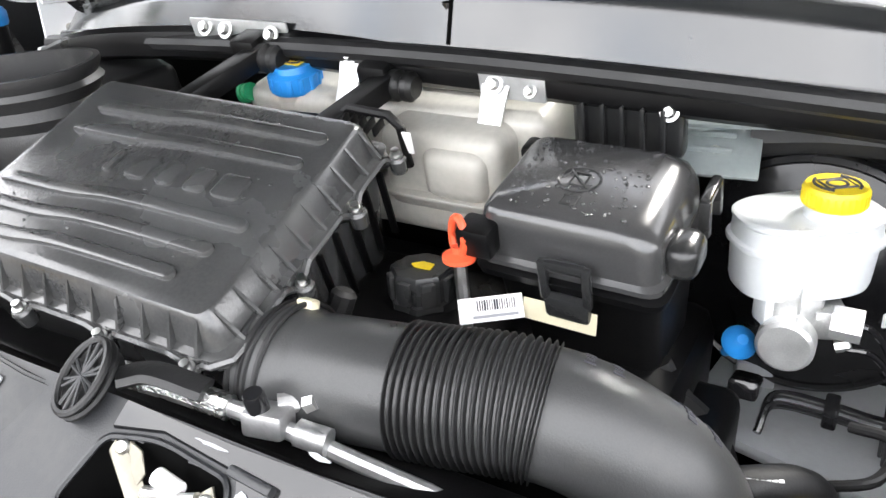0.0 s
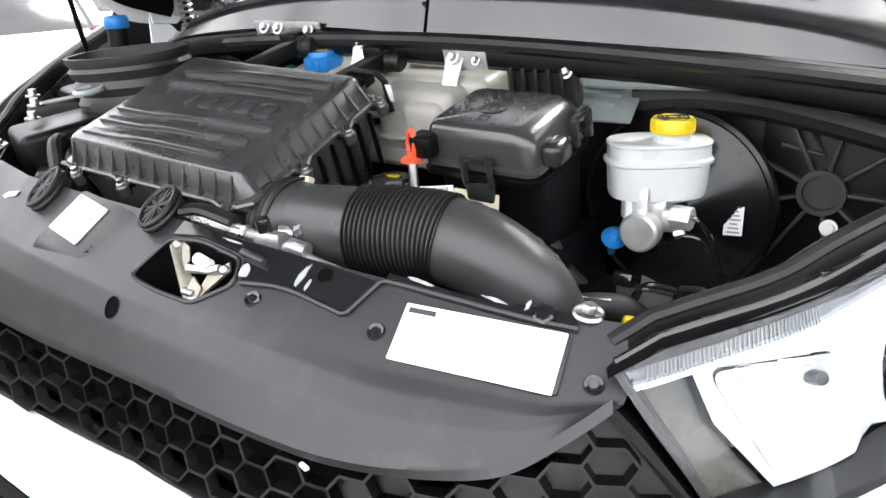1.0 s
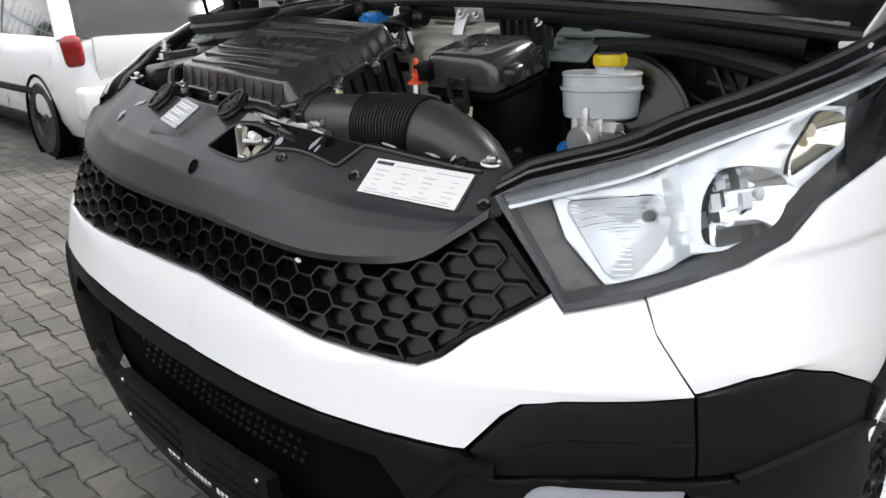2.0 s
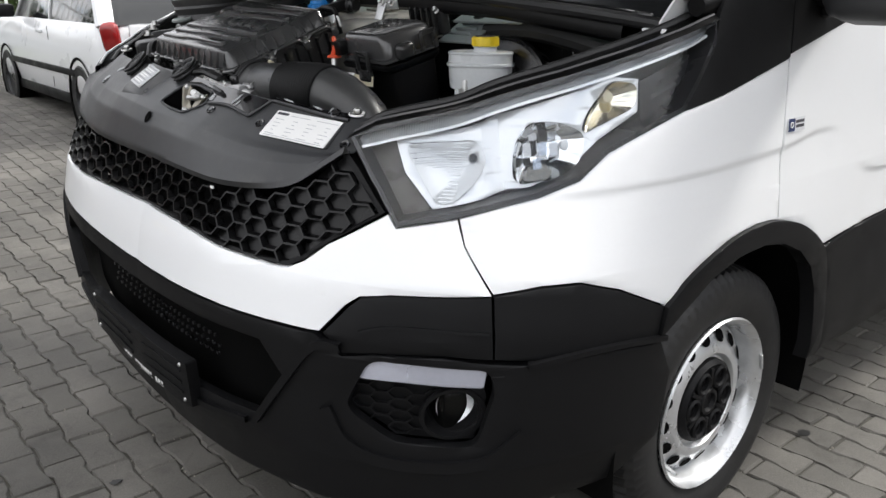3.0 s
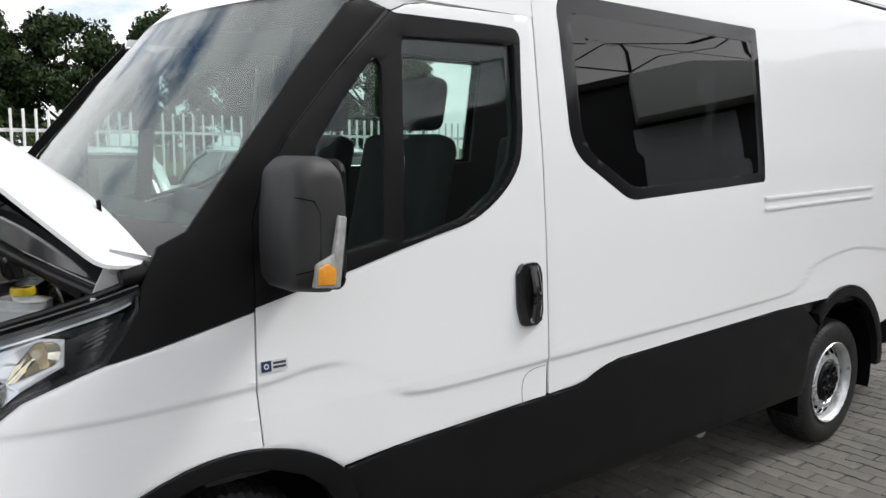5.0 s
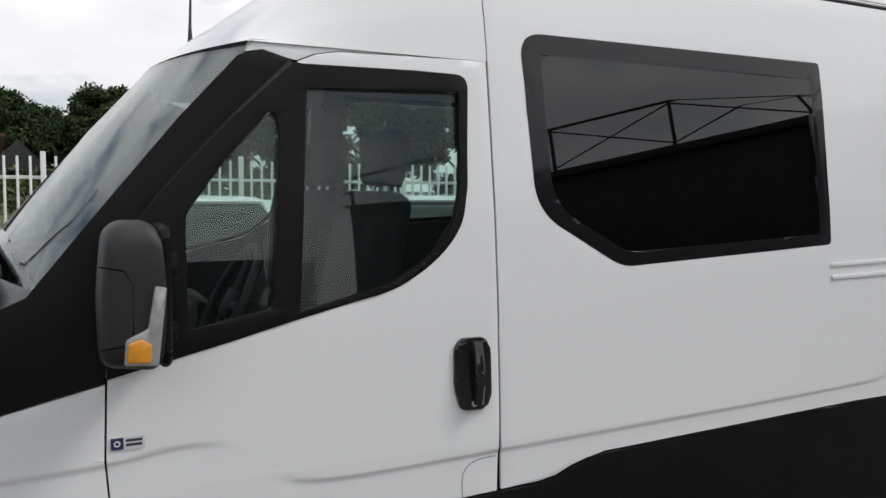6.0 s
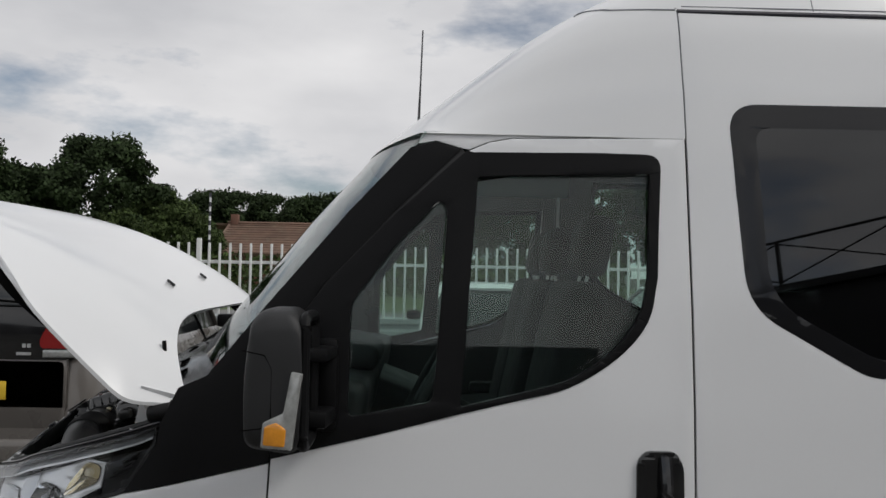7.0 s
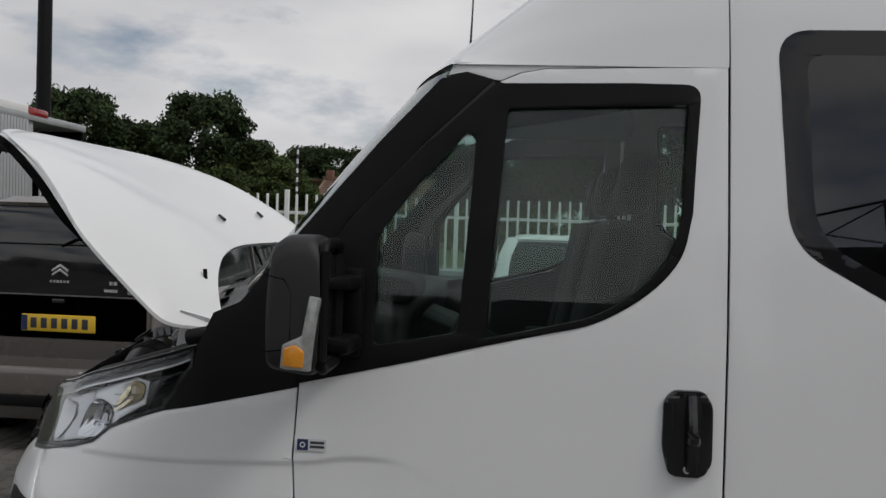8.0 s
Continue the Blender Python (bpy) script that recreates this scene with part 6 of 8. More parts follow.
grille = part("grille_frame", panel(GRILLE, [grille_in], lift=0.004, thick=0.03, step=0.05), BLACK_TRIM, van, "black plastic grille frame")
# plain near-black sheet: the shade behind the mesh is in its colour
part("grille_backing", panel(GRILLE, lift=-0.045, thick=0.006, step=0.06), UNDERBODY_AND_DEPTH, grille, "near-black sheet for the unlit depth behind the grille")


def warp(i):
    return math.copysign(0.0425 * abs(i) + 0.00035 * abs(i) ** 2.0, i)


LATTICE = bmesh.new()
ROW = 0.0345
done = set()


def bar_on_skin(bm, p, q, width, front, back):
    d = np.array(q) - np.array(p)
    n = np.array((-d[1], d[0])) / (np.hypot(*d) + 1e-9) * width / 2
    ends = []
    for c in (p, q):
        c = np.array(c)
        ends.append([bm.verts.new(body(*(c + s * n), k)) for s, k in ((-1, back), (-0.7, front), (0.7, front), (1, back))])
    for k in range(3):
        bm.faces.new((ends[0][k], ends[0][k + 1], ends[1][k + 1], ends[1][k]))


blanks = []
for i in range(-20, 21):
    for j in range(-5, 9):
        zc = 0.80 + j * ROW + (ROW / 2 if i % 2 else 0)
        def corner(di, dz):
            return (warp(i + di), zc + dz * ROW)
        hexa = [corner(-0.66, 0), corner(-0.34, 0.5), corner(0.34, 0.5), corner(0.66, 0), corner(0.34, -0.5), corner(-0.34, -0.5)]
        if not inside((warp(i), zc), grille_in):
            continue
        for p, q in zip(hexa, hexa[1:] + hexa[:1]):
            key = tuple(sorted(((round(p[0], 3), round(p[1], 3)), (round(q[0], 3), round(q[1], 3)))))
            if key in done:
                continue
            done.add(key)
            mid = ((p[0] + q[0]) / 2, (p[1] + q[1]) / 2)
            if inside(p, GRILLE) and inside(q, GRILLE):
                bar_on_skin(LATTICE, p, q, 0.0052, 0.003, -0.012)
        if abs(i) > 8 - (j % 2):
            blanks.append([(warp(i) + (u - warp(i)) * 0.93, zc + (z - zc) * 0.90) for u, z in hexa])
GRILLE_BLACK = mat("satin_grille_plastic", (0.0033, 0.0033, 0.0036), 0.32, var=0.15, scale=9, fine=500, bump=0.1, spec=0.30)
part("honeycomb", LATTICE, GRILLE_BLACK, grille, "black plastic honeycomb mesh", 30)
for b in blanks:
    if all(inside(p, GRILLE) for p in b):
        part("blank_cell", panel(b, lift=-0.007, thick=0.004, step=0.2), GRILLE_BLACK, grille)
for side in (1, -1):
    part("closed_end", panel([(0.59, 0.835), (0.652, 0.868), (0.764, 0.926), (0.70, 0.996), (0.664, 1.022), (0.61, 0.992), (0.585, 0.975)], lift=-0.0085, thick=0.004, step=0.06, side=side), GRILLE_BLACK, grille, "closed end of the grille")
# a small white bit caught under the panel
part("white_bit", box((0.006, 0.014, 0.005), pose(*(Vector(body(0.30, 0.925, 0.010))), 0, 0, -15), 0.001), PAPER, grille)

# --- headlights
LAMP_BACK = mat("smoky_dark_housing", (0.055, 0.055, 0.056), 0.28, var=0.15, scale=20)
SMOKE = mat("smoky_brown_housing", (0.11, 0.10, 0.085), 0.3, var=0.25, scale=25)
HL_IN = [(0.753, 0.959)]
HL = HL_TOP + [(1.535, 1.225), (1.492, 1.155), (1.450, 1.099)] + HL_BOTTOM[-2::-1] + HL_IN


def shrink(poly, k):
    c = np.mean(poly, 0)
    out = []
    n = len(poly)
    for i in range(n):
        a, b, d = (np.array(poly[(i + o) % n]) for o in (-1, 0, 1))
        t = (d - a) / (np.linalg.norm(d - a) + 1e-9)
        nrm = np.array((-t[1], t[0]))
        if nrm @ (c - b) < 0 and not inside(tuple(b + nrm * 0.004), poly):
            nrm = -nrm
        elif not inside(tuple(b + nrm * 0.004), poly):
            nrm = -nrm
        out.append(tuple(b + nrm * k))
    return out


def bowl(outline, rim, depth, side, material, name, parent, label="", n=8, squash=0.0):
    """A lamp's reflector: from its outline inwards to a rounded bottom."""
    c = np.mean(outline, 0)
    bm = bmesh.new()
    rows = []
    for k in range(n + 1):
        f = 1 - k / n
        rows.append([bm.verts.new(body(side * (c[0] + (u - c[0]) * f), c[1] + (z - c[1]) * f, rim - depth * (1 - f * f))) for u, z in outline] if f > 0.01 else [bm.verts.new(body(side * c[0], c[1], rim - depth))])
    m = len(outline)
    for a, b in zip(rows, rows[1:]):
        for i in range(m):
            q = list(dict.fromkeys([a[i % len(a)], a[(i + 1) % len(a)], b[(i + 1) % len(b)], b[i % len(b)]]))
            if len(q) > 2:
                bm.faces.new(q)
    return part(name, bm, material, parent, label, 60)


R1 = fillet([(0.795, 1.043), (0.975, 1.052), (1.005, 1.020), (0.972, 0.982), (0.905, 0.938), (0.866, 0.938)], [0.02, 0.03, 0.03, 0.05, 0.03, 0.02])
R2 = fillet([(1.070, 0.972), (1.078, 1.040), (1.110, 1.082), (1.180, 1.086), (1.236, 1.062), (1.218, 1.008), (1.165, 0.982)], [0.02, 0.03, 0.03, 0.03, 0.02, 0.03, 0.03])
R3 = fillet([(1.228, 1.060), (1.245, 1.096), (1.310, 1.160), (1.365, 1.152), (1.355, 1.108)], 0.02)
HL_S = fillet(HL, [0.006] * len(HL), 2)
for side in (1, -1):
    lens = part("headlight", panel(HL_S, lift=0.006, thick=0.003, step=0.04, side=side), GLASS_LAMP, van, "clear headlight with twin reflectors")
    lens.visible_shadow = False
    rim_in = shrink(HL, 0.010)
    part("lamp_rim", panel(HL, [rim_in], lift=0.003, thick=0.05, step=0.2, side=side), HL_DARK, lens, "dark lamp rim")
    part("lamp_housing", panel(HL, lift=-0.075, thick=0.004, step=0.05, side=side), LAMP_BACK, lens, "smoky dark lamp housing")
    # bright bezel with openings for the reflectors
    bez = [(0.772, 1.052), (0.99, 1.082), (1.185, 1.128), (1.31, 1.166), (1.372, 1.160), (1.366, 1.098), (1.262, 1.045), (1.192, 0.996), (1.10, 0.966), (0.922, 0.936), (0.862, 0.926), (0.80, 0.990)]
    part("bezel", panel(bez, [R1, R2, R3], lift=-0.030, thick=0.006, step=0.03, side=side, shape=lambda u, z: -0.02 * smooth(0.06, 0.0, abs(u - 1.045))), CHROME, lens, "bright silver bezel")
    bowl(R1, -0.031, 0.045, side, CHROME, "reflector", lens, "ribbed dipped-beam reflector")
    bowl(R2, -0.031, 0.045, side, MIRRORED, "reflector", lens, "faceted main-beam reflector")
    bowl(R3, -0.031, 0.030, side, GOLDEN, "reflector", lens, "indicator reflector")
    part("bulb", lathe([(0.0, 0.02), (0.008, 0.018), (0.010, 0.008), (0.010, -0.02)], spot(0.965, 1.012, side, -0.062), 14), GLOSS_BLACK, lens)
    part("bulb", lathe([(0.0, 0.012), (0.010, 0.010), (0.012, 0.0), (0.014, -0.002), (0.014, -0.01)], spot(1.205, 1.035, side, -0.058), 14), ZINC, lens)
    part("bulb", lathe([(0.0, 0.02), (0.011, 0.016), (0.012, 0.0)], spot(1.31, 1.125, side, -0.055), 14), CREAM, lens, "pale gold bulb")
    # fine ribs across the first reflector
    c = np.mean(R1, 0)
    for k in range(22):
        z = 0.942 + 0.0050 * k
        us = [u for u in np.arange(0.79, 1.01, 0.006) if inside((u, z), R1)]
        if len(us) > 5:
            f = [min(1.0, max(abs(u - c[0]) / 0.10, abs(z - c[1]) / 0.055)) for u in us]
            part("reflector_rib", tube([Vector(body(side * u, z, -0.0305 - 0.043 * (1 - g * g))) for u, g in zip(us, f)], 0.0009, 4), MIRRORED if k % 2 else CHROME, lens)
    # facets alternate bright and dark: mirrored light and dark painted as colour
    for k in range(7):
        for r in range(3):
            u, z = 1.085 + 0.020 * k, 0.990 + 0.028 * r
            cell = [(u, z), (u + 0.0185, z + 0.002), (u + 0.0185, z + 0.026), (u, z + 0.024)]
            if all(inside(q, R2) for q in cell):
                part("reflector_facet", panel(cell, lift=-0.060 + 0.007 * ((k + r) % 3), thick=0.002, step=0.3, side=side), (CHROME, MIRRORED, HL_DARK)[(k * 2 + r) % 3], lens)
    for k in range(4):
        part("louvre", line_on_skin([(1.395 + 0.012 * k, 1.125 + 0.014 * k), (1.455 + 0.008 * k, 1.150 + 0.014 * k)], 0.005, -0.024, side, 0.006), GLOSS_BLACK, lens)
    # ribbed light guide along the upper edge and dark end piece
    guide_low = [(0.692, 1.036), (0.80, 1.058), (0.989, 1.096), (1.18, 1.140), (1.322, 1.176), (1.464, 1.217), (1.522, 1.240)]
    guide = [(u, z - 0.008) for u, z in HL_TOP] + guide_low[::-1]
    part("light_guide", panel(guide, lift=-0.016, thick=0.006, step=0.03, side=side), GUIDE, lens, "ribbed clear light guide")
    for k in range(44):
        u = 0.712 + k * 0.0052
        z0, z1 = float(np.interp(u, *zip(*guide_low))), float(np.interp(u, *zip(*HL_TOP))) - 0.010
        bm = bmesh.new()
        bar_on_skin(bm, (side * u, z0), (side * u, z1), 0.0016, -0.0148, -0.017)
        part("guide_rib", bm, CLEAR_LENS, lens)
    part("guide_edge", line_on_skin([(u, z) for u, z in curve2(guide_low, 4)], 0.005, -0.010, side, 0.01), CHROME, lens)
    part("inner_end", panel([(0.690, 1.030), (0.768, 1.046), (0.793, 0.985), (0.860, 0.918), (0.800, 0.906), (0.757, 0.962)], lift=-0.050, thick=0.004, step=0.04, side=side), SMOKE, lens, "smoky brown inner end")
    part("outer_end", panel([(1.372, 1.155), (1.50, 1.205), (1.485, 1.155), (1.446, 1.102), (1.372, 1.075)], lift=-0.030, thick=0.004, step=0.04, side=side), HL_DARK, lens, "dark outer end")
    for k in range(3):
        part("lens_pip", lathe([(0.0, 0.004), (0.004, 0.003), (0.005, 0.0)], spot((0.80, 0.99, 1.33)[k], (1.068, 1.103, 1.185)[k], side, 0.006), 10), GLASS_LAMP, lens)

# --- fog lamps, lower intake and number plate holder
for side in (1, -1):
    fp = [(0.698, 0.540), (0.722, 0.604), (0.980, 0.598), (0.988, 0.575), (0.962, 0.478), (0.81, 0.480)]
    fog_hole = [(0.915 + 0.056 * math.cos(a), 0.541 + 0.046 * math.sin(a)) for a in np.linspace(0, 2 * math.pi, 28, endpoint=False)]
    surround = part("fog_lamp_surround", panel(fillet(fp, 0.008), [fog_hole], lift=-0.022, thick=0.01, step=0.03, side=side), BLACK_TRIM, van, "black honeycomb fog lamp surround")
    fb = bmesh.new()
    for i in range(5):
        for j in range(5):
            cu, cz = 0.735 + 0.038 * i, 0.50 + 0.026 * j + (0.013 if i % 2 else 0)
            hx = [(cu - 0.025, cz), (cu - 0.012, cz + 0.012), (cu + 0.012, cz + 0.012), (cu + 0.025, cz), (cu + 0.012, cz - 0.012), (cu - 0.012, cz - 0.012)]
            for p, q in zip(hx, hx[1:] + hx[:1]):
                if inside(p, fp) and inside(q, fp) and not inside(p, fog_hole) and not inside(q, fog_hole):
                    bar_on_skin(fb, (side * p[0], p[1]), (side * q[0], q[1]), 0.004, -0.018, -0.023)
    tagged(part("honeycomb_relief", fb, BLACK_TRIM, surround), kind="stuff")
    part("silver_strip", panel(fillet([(0.757, 0.664), (0.984, 0.650), (0.977, 0.604), (0.728, 0.611)], 0.006), lift=0.0, thick=0.02, step=0.03, side=side), DRL_STRIP, surround, "silvery daytime lamp strip")
    m = spot(0.915, 0.541, side, -0.02) @ pose(0, 0, 0, 0, 14 * side, 0)
    part("fog_tunnel", lathe([(0.066, 0.0), (0.066, 0.010), (0.058, 0.010), (0.048, -0.030), (0.040, -0.040)], m @ Matrix.Diagonal((1.0, 0.86, 1, 1)), 32), BLACK_TRIM, surround, "black fog lamp tunnel")
    part("fog_reflector", lathe([(0.041, -0.022), (0.028, -0.036), (0.0, -0.044)], m @ Matrix.Translation((0.012 * side, 0, 0)), 24), CHROME, surround, "bright fog lamp reflector")
    q = part("fog_lens", lathe([(0.042, -0.022), (0.032, -0.014), (0.016, -0.010), (0.0, -0.009)], m @ Matrix.Translation((0.012 * side, 0, 0)), 24), GLASS_LAMP, surround, "clear fog lamp lens")
    q.visible_shadow = False
    # raised ledge lines on the bumper corner
    part("bumper_ledge", line_on_skin(curve2([(0.735, 0.708), (0.79, 0.722), (0.90, 0.722), (0.985, 0.716)], 5), 0.006, 0.008, side), BLACK_TRIM, van)
    part("bumper_ledge", line_on_skin(curve2([(1.06, 0.648), (1.16, 0.655), (1.27, 0.655), (1.40, 0.640)], 5), 0.010, 0.016, side, 0.016), BLACK_TRIM, van)
    part("bumper_ledge", line_on_skin(curve2([(0.47, 0.455), (0.56, 0.57), (0.640, 0.668), (0.70, 0.676)], 5), 0.016, 0.018, side, 0.016), BLACK_TRIM, van)
    part("bumper_ledge", line_on_skin(curve2([(0.05, 0.425), (0.22, 0.425), (0.44, 0.445)], 5), 0.014, 0.018, side, 0.016), BLACK_TRIM, van)
    part("chin", line_on_skin(curve2([(0.66, 0.54), (0.70, 0.465), (0.80, 0.430), (0.97, 0.440), (1.06, 0.50)], 6), 0.026, 0.016, side, 0.012), BLACK_TRIM, van)
# plain near-black sheet painted as the unlit depth of the intake
part("lower_intake", panel([(-0.64, 0.67), (-0.64, 0.28), (0.64, 0.28), (0.64, 0.67)], lift=-0.06, thick=0.01, step=0.06), UNDERBODY_AND_DEPTH, van, "near-black sheet for the unlit depth of the lower intake")
slots = bmesh.new()
for i in range(-11, 12):
    for j in range(3):
        q = body(0.025 * i - 0.03 * j * 0 + (0.012 if j % 2 else 0), 0.535 + 0.022 * j, -0.052)
        bmesh.ops.create_cube(slots, size=1, matrix=Matrix.Translation(q) @ Matrix.Diagonal((0.005, 0.009, 0.007, 1)))
tagged(part("intake_stud", slots, HL_DARK, van, "small grey slots in the intake"), kind="stuff")
holder = part("plate_holder", panel(fillet([(-0.265, 0.415), (0.265, 0.415), (0.265, 0.53), (-0.265, 0.53)], 0.006), lift=0.034, thick=0.03, step=0.06), BLACK_TRIM, van, "black number plate holder, empty")
for z in (0.505, 0.475, 0.45):
    for s in (-1, 1):
        part("holder_rib", line_on_skin([(s * 0.04, z), (s * 0.12, z + 0.004), (s * 0.24, z)], 0.006, 0.038, 1, 0.008), BLACK_TRIM, holder)
for i in range(15):
    if i in (3, 11):
        continue
    u = -0.10 + 0.0155 * i
    part("white_letter_bar", panel([(u, 0.418), (u + 0.0105, 0.418), (u + 0.0105, 0.432), (u, 0.432)], lift=0.0352, thick=0.001, step=0.3), PAPER, holder, "plain white lettering bar")
for u in (-0.24, 0.24):
    for z in (0.43, 0.52):
        part("holder_screw", lathe([(0, 0.003), (0.004, 0.003), (0.005, 0.0)], spot(u, z, 1, 0.034), 10), STEEL, holder)

# --- wheels
def tyre_at(s, t):
    a = 2 * math.pi * s
    prof = [(0.222, 0.100), (0.245, 0.112), (0.29, 0.118), (0.325, 0.108), (0.342, 0.092), (0.350, 0.060), (0.345, 0.052), (0.345, 0.046), (0.351, 0.040), (0.351, 0.008), (0.345, 0.004), (0.345, -0.004), (0.351, -0.008), (0.351, -0.040), (0.345, -0.046), (0.345, -0.052), (0.350, -0.060), (0.342, -0.092), (0.325, -0.108), (0.29, -0.118), (0.222, -0.100)]
    k = t * (len(prof) - 1)
    i = min(int(k + 1e-6), len(prof) - 2)
    r = prof[i][0] + (prof[i + 1][0] - prof[i][0]) * (k - i)
    h = prof[i][1] + (prof[i + 1][1] - prof[i][1]) * (k - i)
    if round(s * 216) % 3 == 0 and abs(h) > 0.030 and r > 0.33:
        r -= 0.007
    return Vector((r * math.cos(a), r * math.sin(a), h))


def wheel_at(name, x, y, z, out):
    """A wheel with its axis along y; out is -1 for the van's near side."""
    m = Matrix.Translation((x, y, z)) @ (pose(0, 0, 0, 90, 0, 0) if out < 0 else pose(0, 0, 0, -90, 0, 0))
    bm = grid(tyre_at, 216, 20)
    bmesh.ops.remove_doubles(bm, verts=bm.verts, dist=1e-5)
    bmesh.ops.transform(bm, matrix=m, verts=bm.verts)
    w = part(name, bm, TYRE, van, "black tyre on a silver steel wheel", 30)
    part("rim", lathe([(0.224, 0.104), (0.226, 0.110), (0.222, 0.115), (0.216, 0.110), (0.208, 0.100), (0.203, 0.090), (0.200, 0.050), (0.197, 0.056), (0.190, 0.062), (0.150, 0.085), (0.138, 0.090), (0.126, 0.088), (0.118, 0.074), (0.0, 0.07)], m, 64), SILVER, w, "silver painted steel rim")
    for k in range(16):
        a = 2 * math.pi * (k + 0.3) / 16
        hm = m @ Euler((0, 0, a)).to_matrix().to_4x4() @ Matrix.Translation((0.170, 0, 0.0760)) @ pose(0, 0, 0, 0, 30, 0)
        # near-black disc on the rim, painted as the shade in the hole
        part("rim_hole", lathe([(0.0185, 0.0005), (0.0175, 0.0018), (0.0165, 0.0004), (0.0, 0.0004)], hm, 16), UNDERBODY_AND_DEPTH, w)
    part("hub_cap", lathe([(0.112, 0.070), (0.110, 0.086), (0.100, 0.096), (0.092, 0.092), (0.040, 0.086), (0.034, 0.098), (0.026, 0.098), (0.022, 0.088), (0.0, 0.088)], m, 36), BLACK_TRIM, w, "black six-lobed hub cap")
    for k in range(6):
        a = 2 * math.pi * k / 6
        part("cap_lobe", lathe([(0.030, 0.080), (0.030, 0.098), (0.024, 0.102), (0.020, 0.098), (0.018, 0.080)], m @ Matrix.Translation((0.070 * math.cos(a), 0.070 * math.sin(a), 0)), 16), BLACK_TRIM, w)
        part("cap_rib", box((0.05, 0.012, 0.02), m @ Euler((0, 0, a + math.pi / 6)).to_matrix().to_4x4() @ Matrix.Translation((0.068, 0, 0.088)), 0.003), BLACK_TRIM, w)
    for k in range(6):
        a = 2 * math.pi * k / 6
        part("wheel_nut", lathe([(0.012, 0.07), (0.012, 0.088), (0.008, 0.092), (0, 0.092)], m @ Matrix.Translation((0.070 * math.cos(a), 0.070 * math.sin(a), 0)), 6), UNDERBODY_AND_DEPTH, w)
    part("balance_weight", box((0.006, 0.045, 0.008), m @ Euler((0, 0, 0.25)).to_matrix().to_4x4() @ Matrix.Translation((0.214, 0, 0.116)), 0.002), ZINC, w)
    part("valve", tube([m @ Vector((-0.16, -0.12, 0.09)), m @ Vector((-0.165, -0.125, 0.125))], 0.004, 8), ZINC, w)
    # arch liner
    return w


for x in (0.06, 3.62):
    wheel_at("wheel", x, -0.85, 0.347, -1)
    wheel_at("wheel", x, 0.85, 0.347, 1)
    for s in (-1, 1):
        liner = bmesh.new()
        rows = []
        for k in range(25):
            a = radians(-15 + 210 * k / 24)
            r = 0.435
            rows.append([liner.verts.new((x + r * math.cos(a), s * yy, 0.36 + r * math.sin(a))) for yy in (0.52, 0.985)])
        for a, b in zip(rows, rows[1:]):
            liner.faces.new((a[0], a[1], b[1], b[0]))
        liner.faces.new([r[0] for r in rows])
        part("arch_liner", liner, UNDERBODY_AND_DEPTH, van, "black wheel arch liner", 60)
    part("axle", tube([(x, -0.8, 0.347), (x, 0.8, 0.347)], 0.05, 12), UNDERBODY_AND_DEPTH, van)

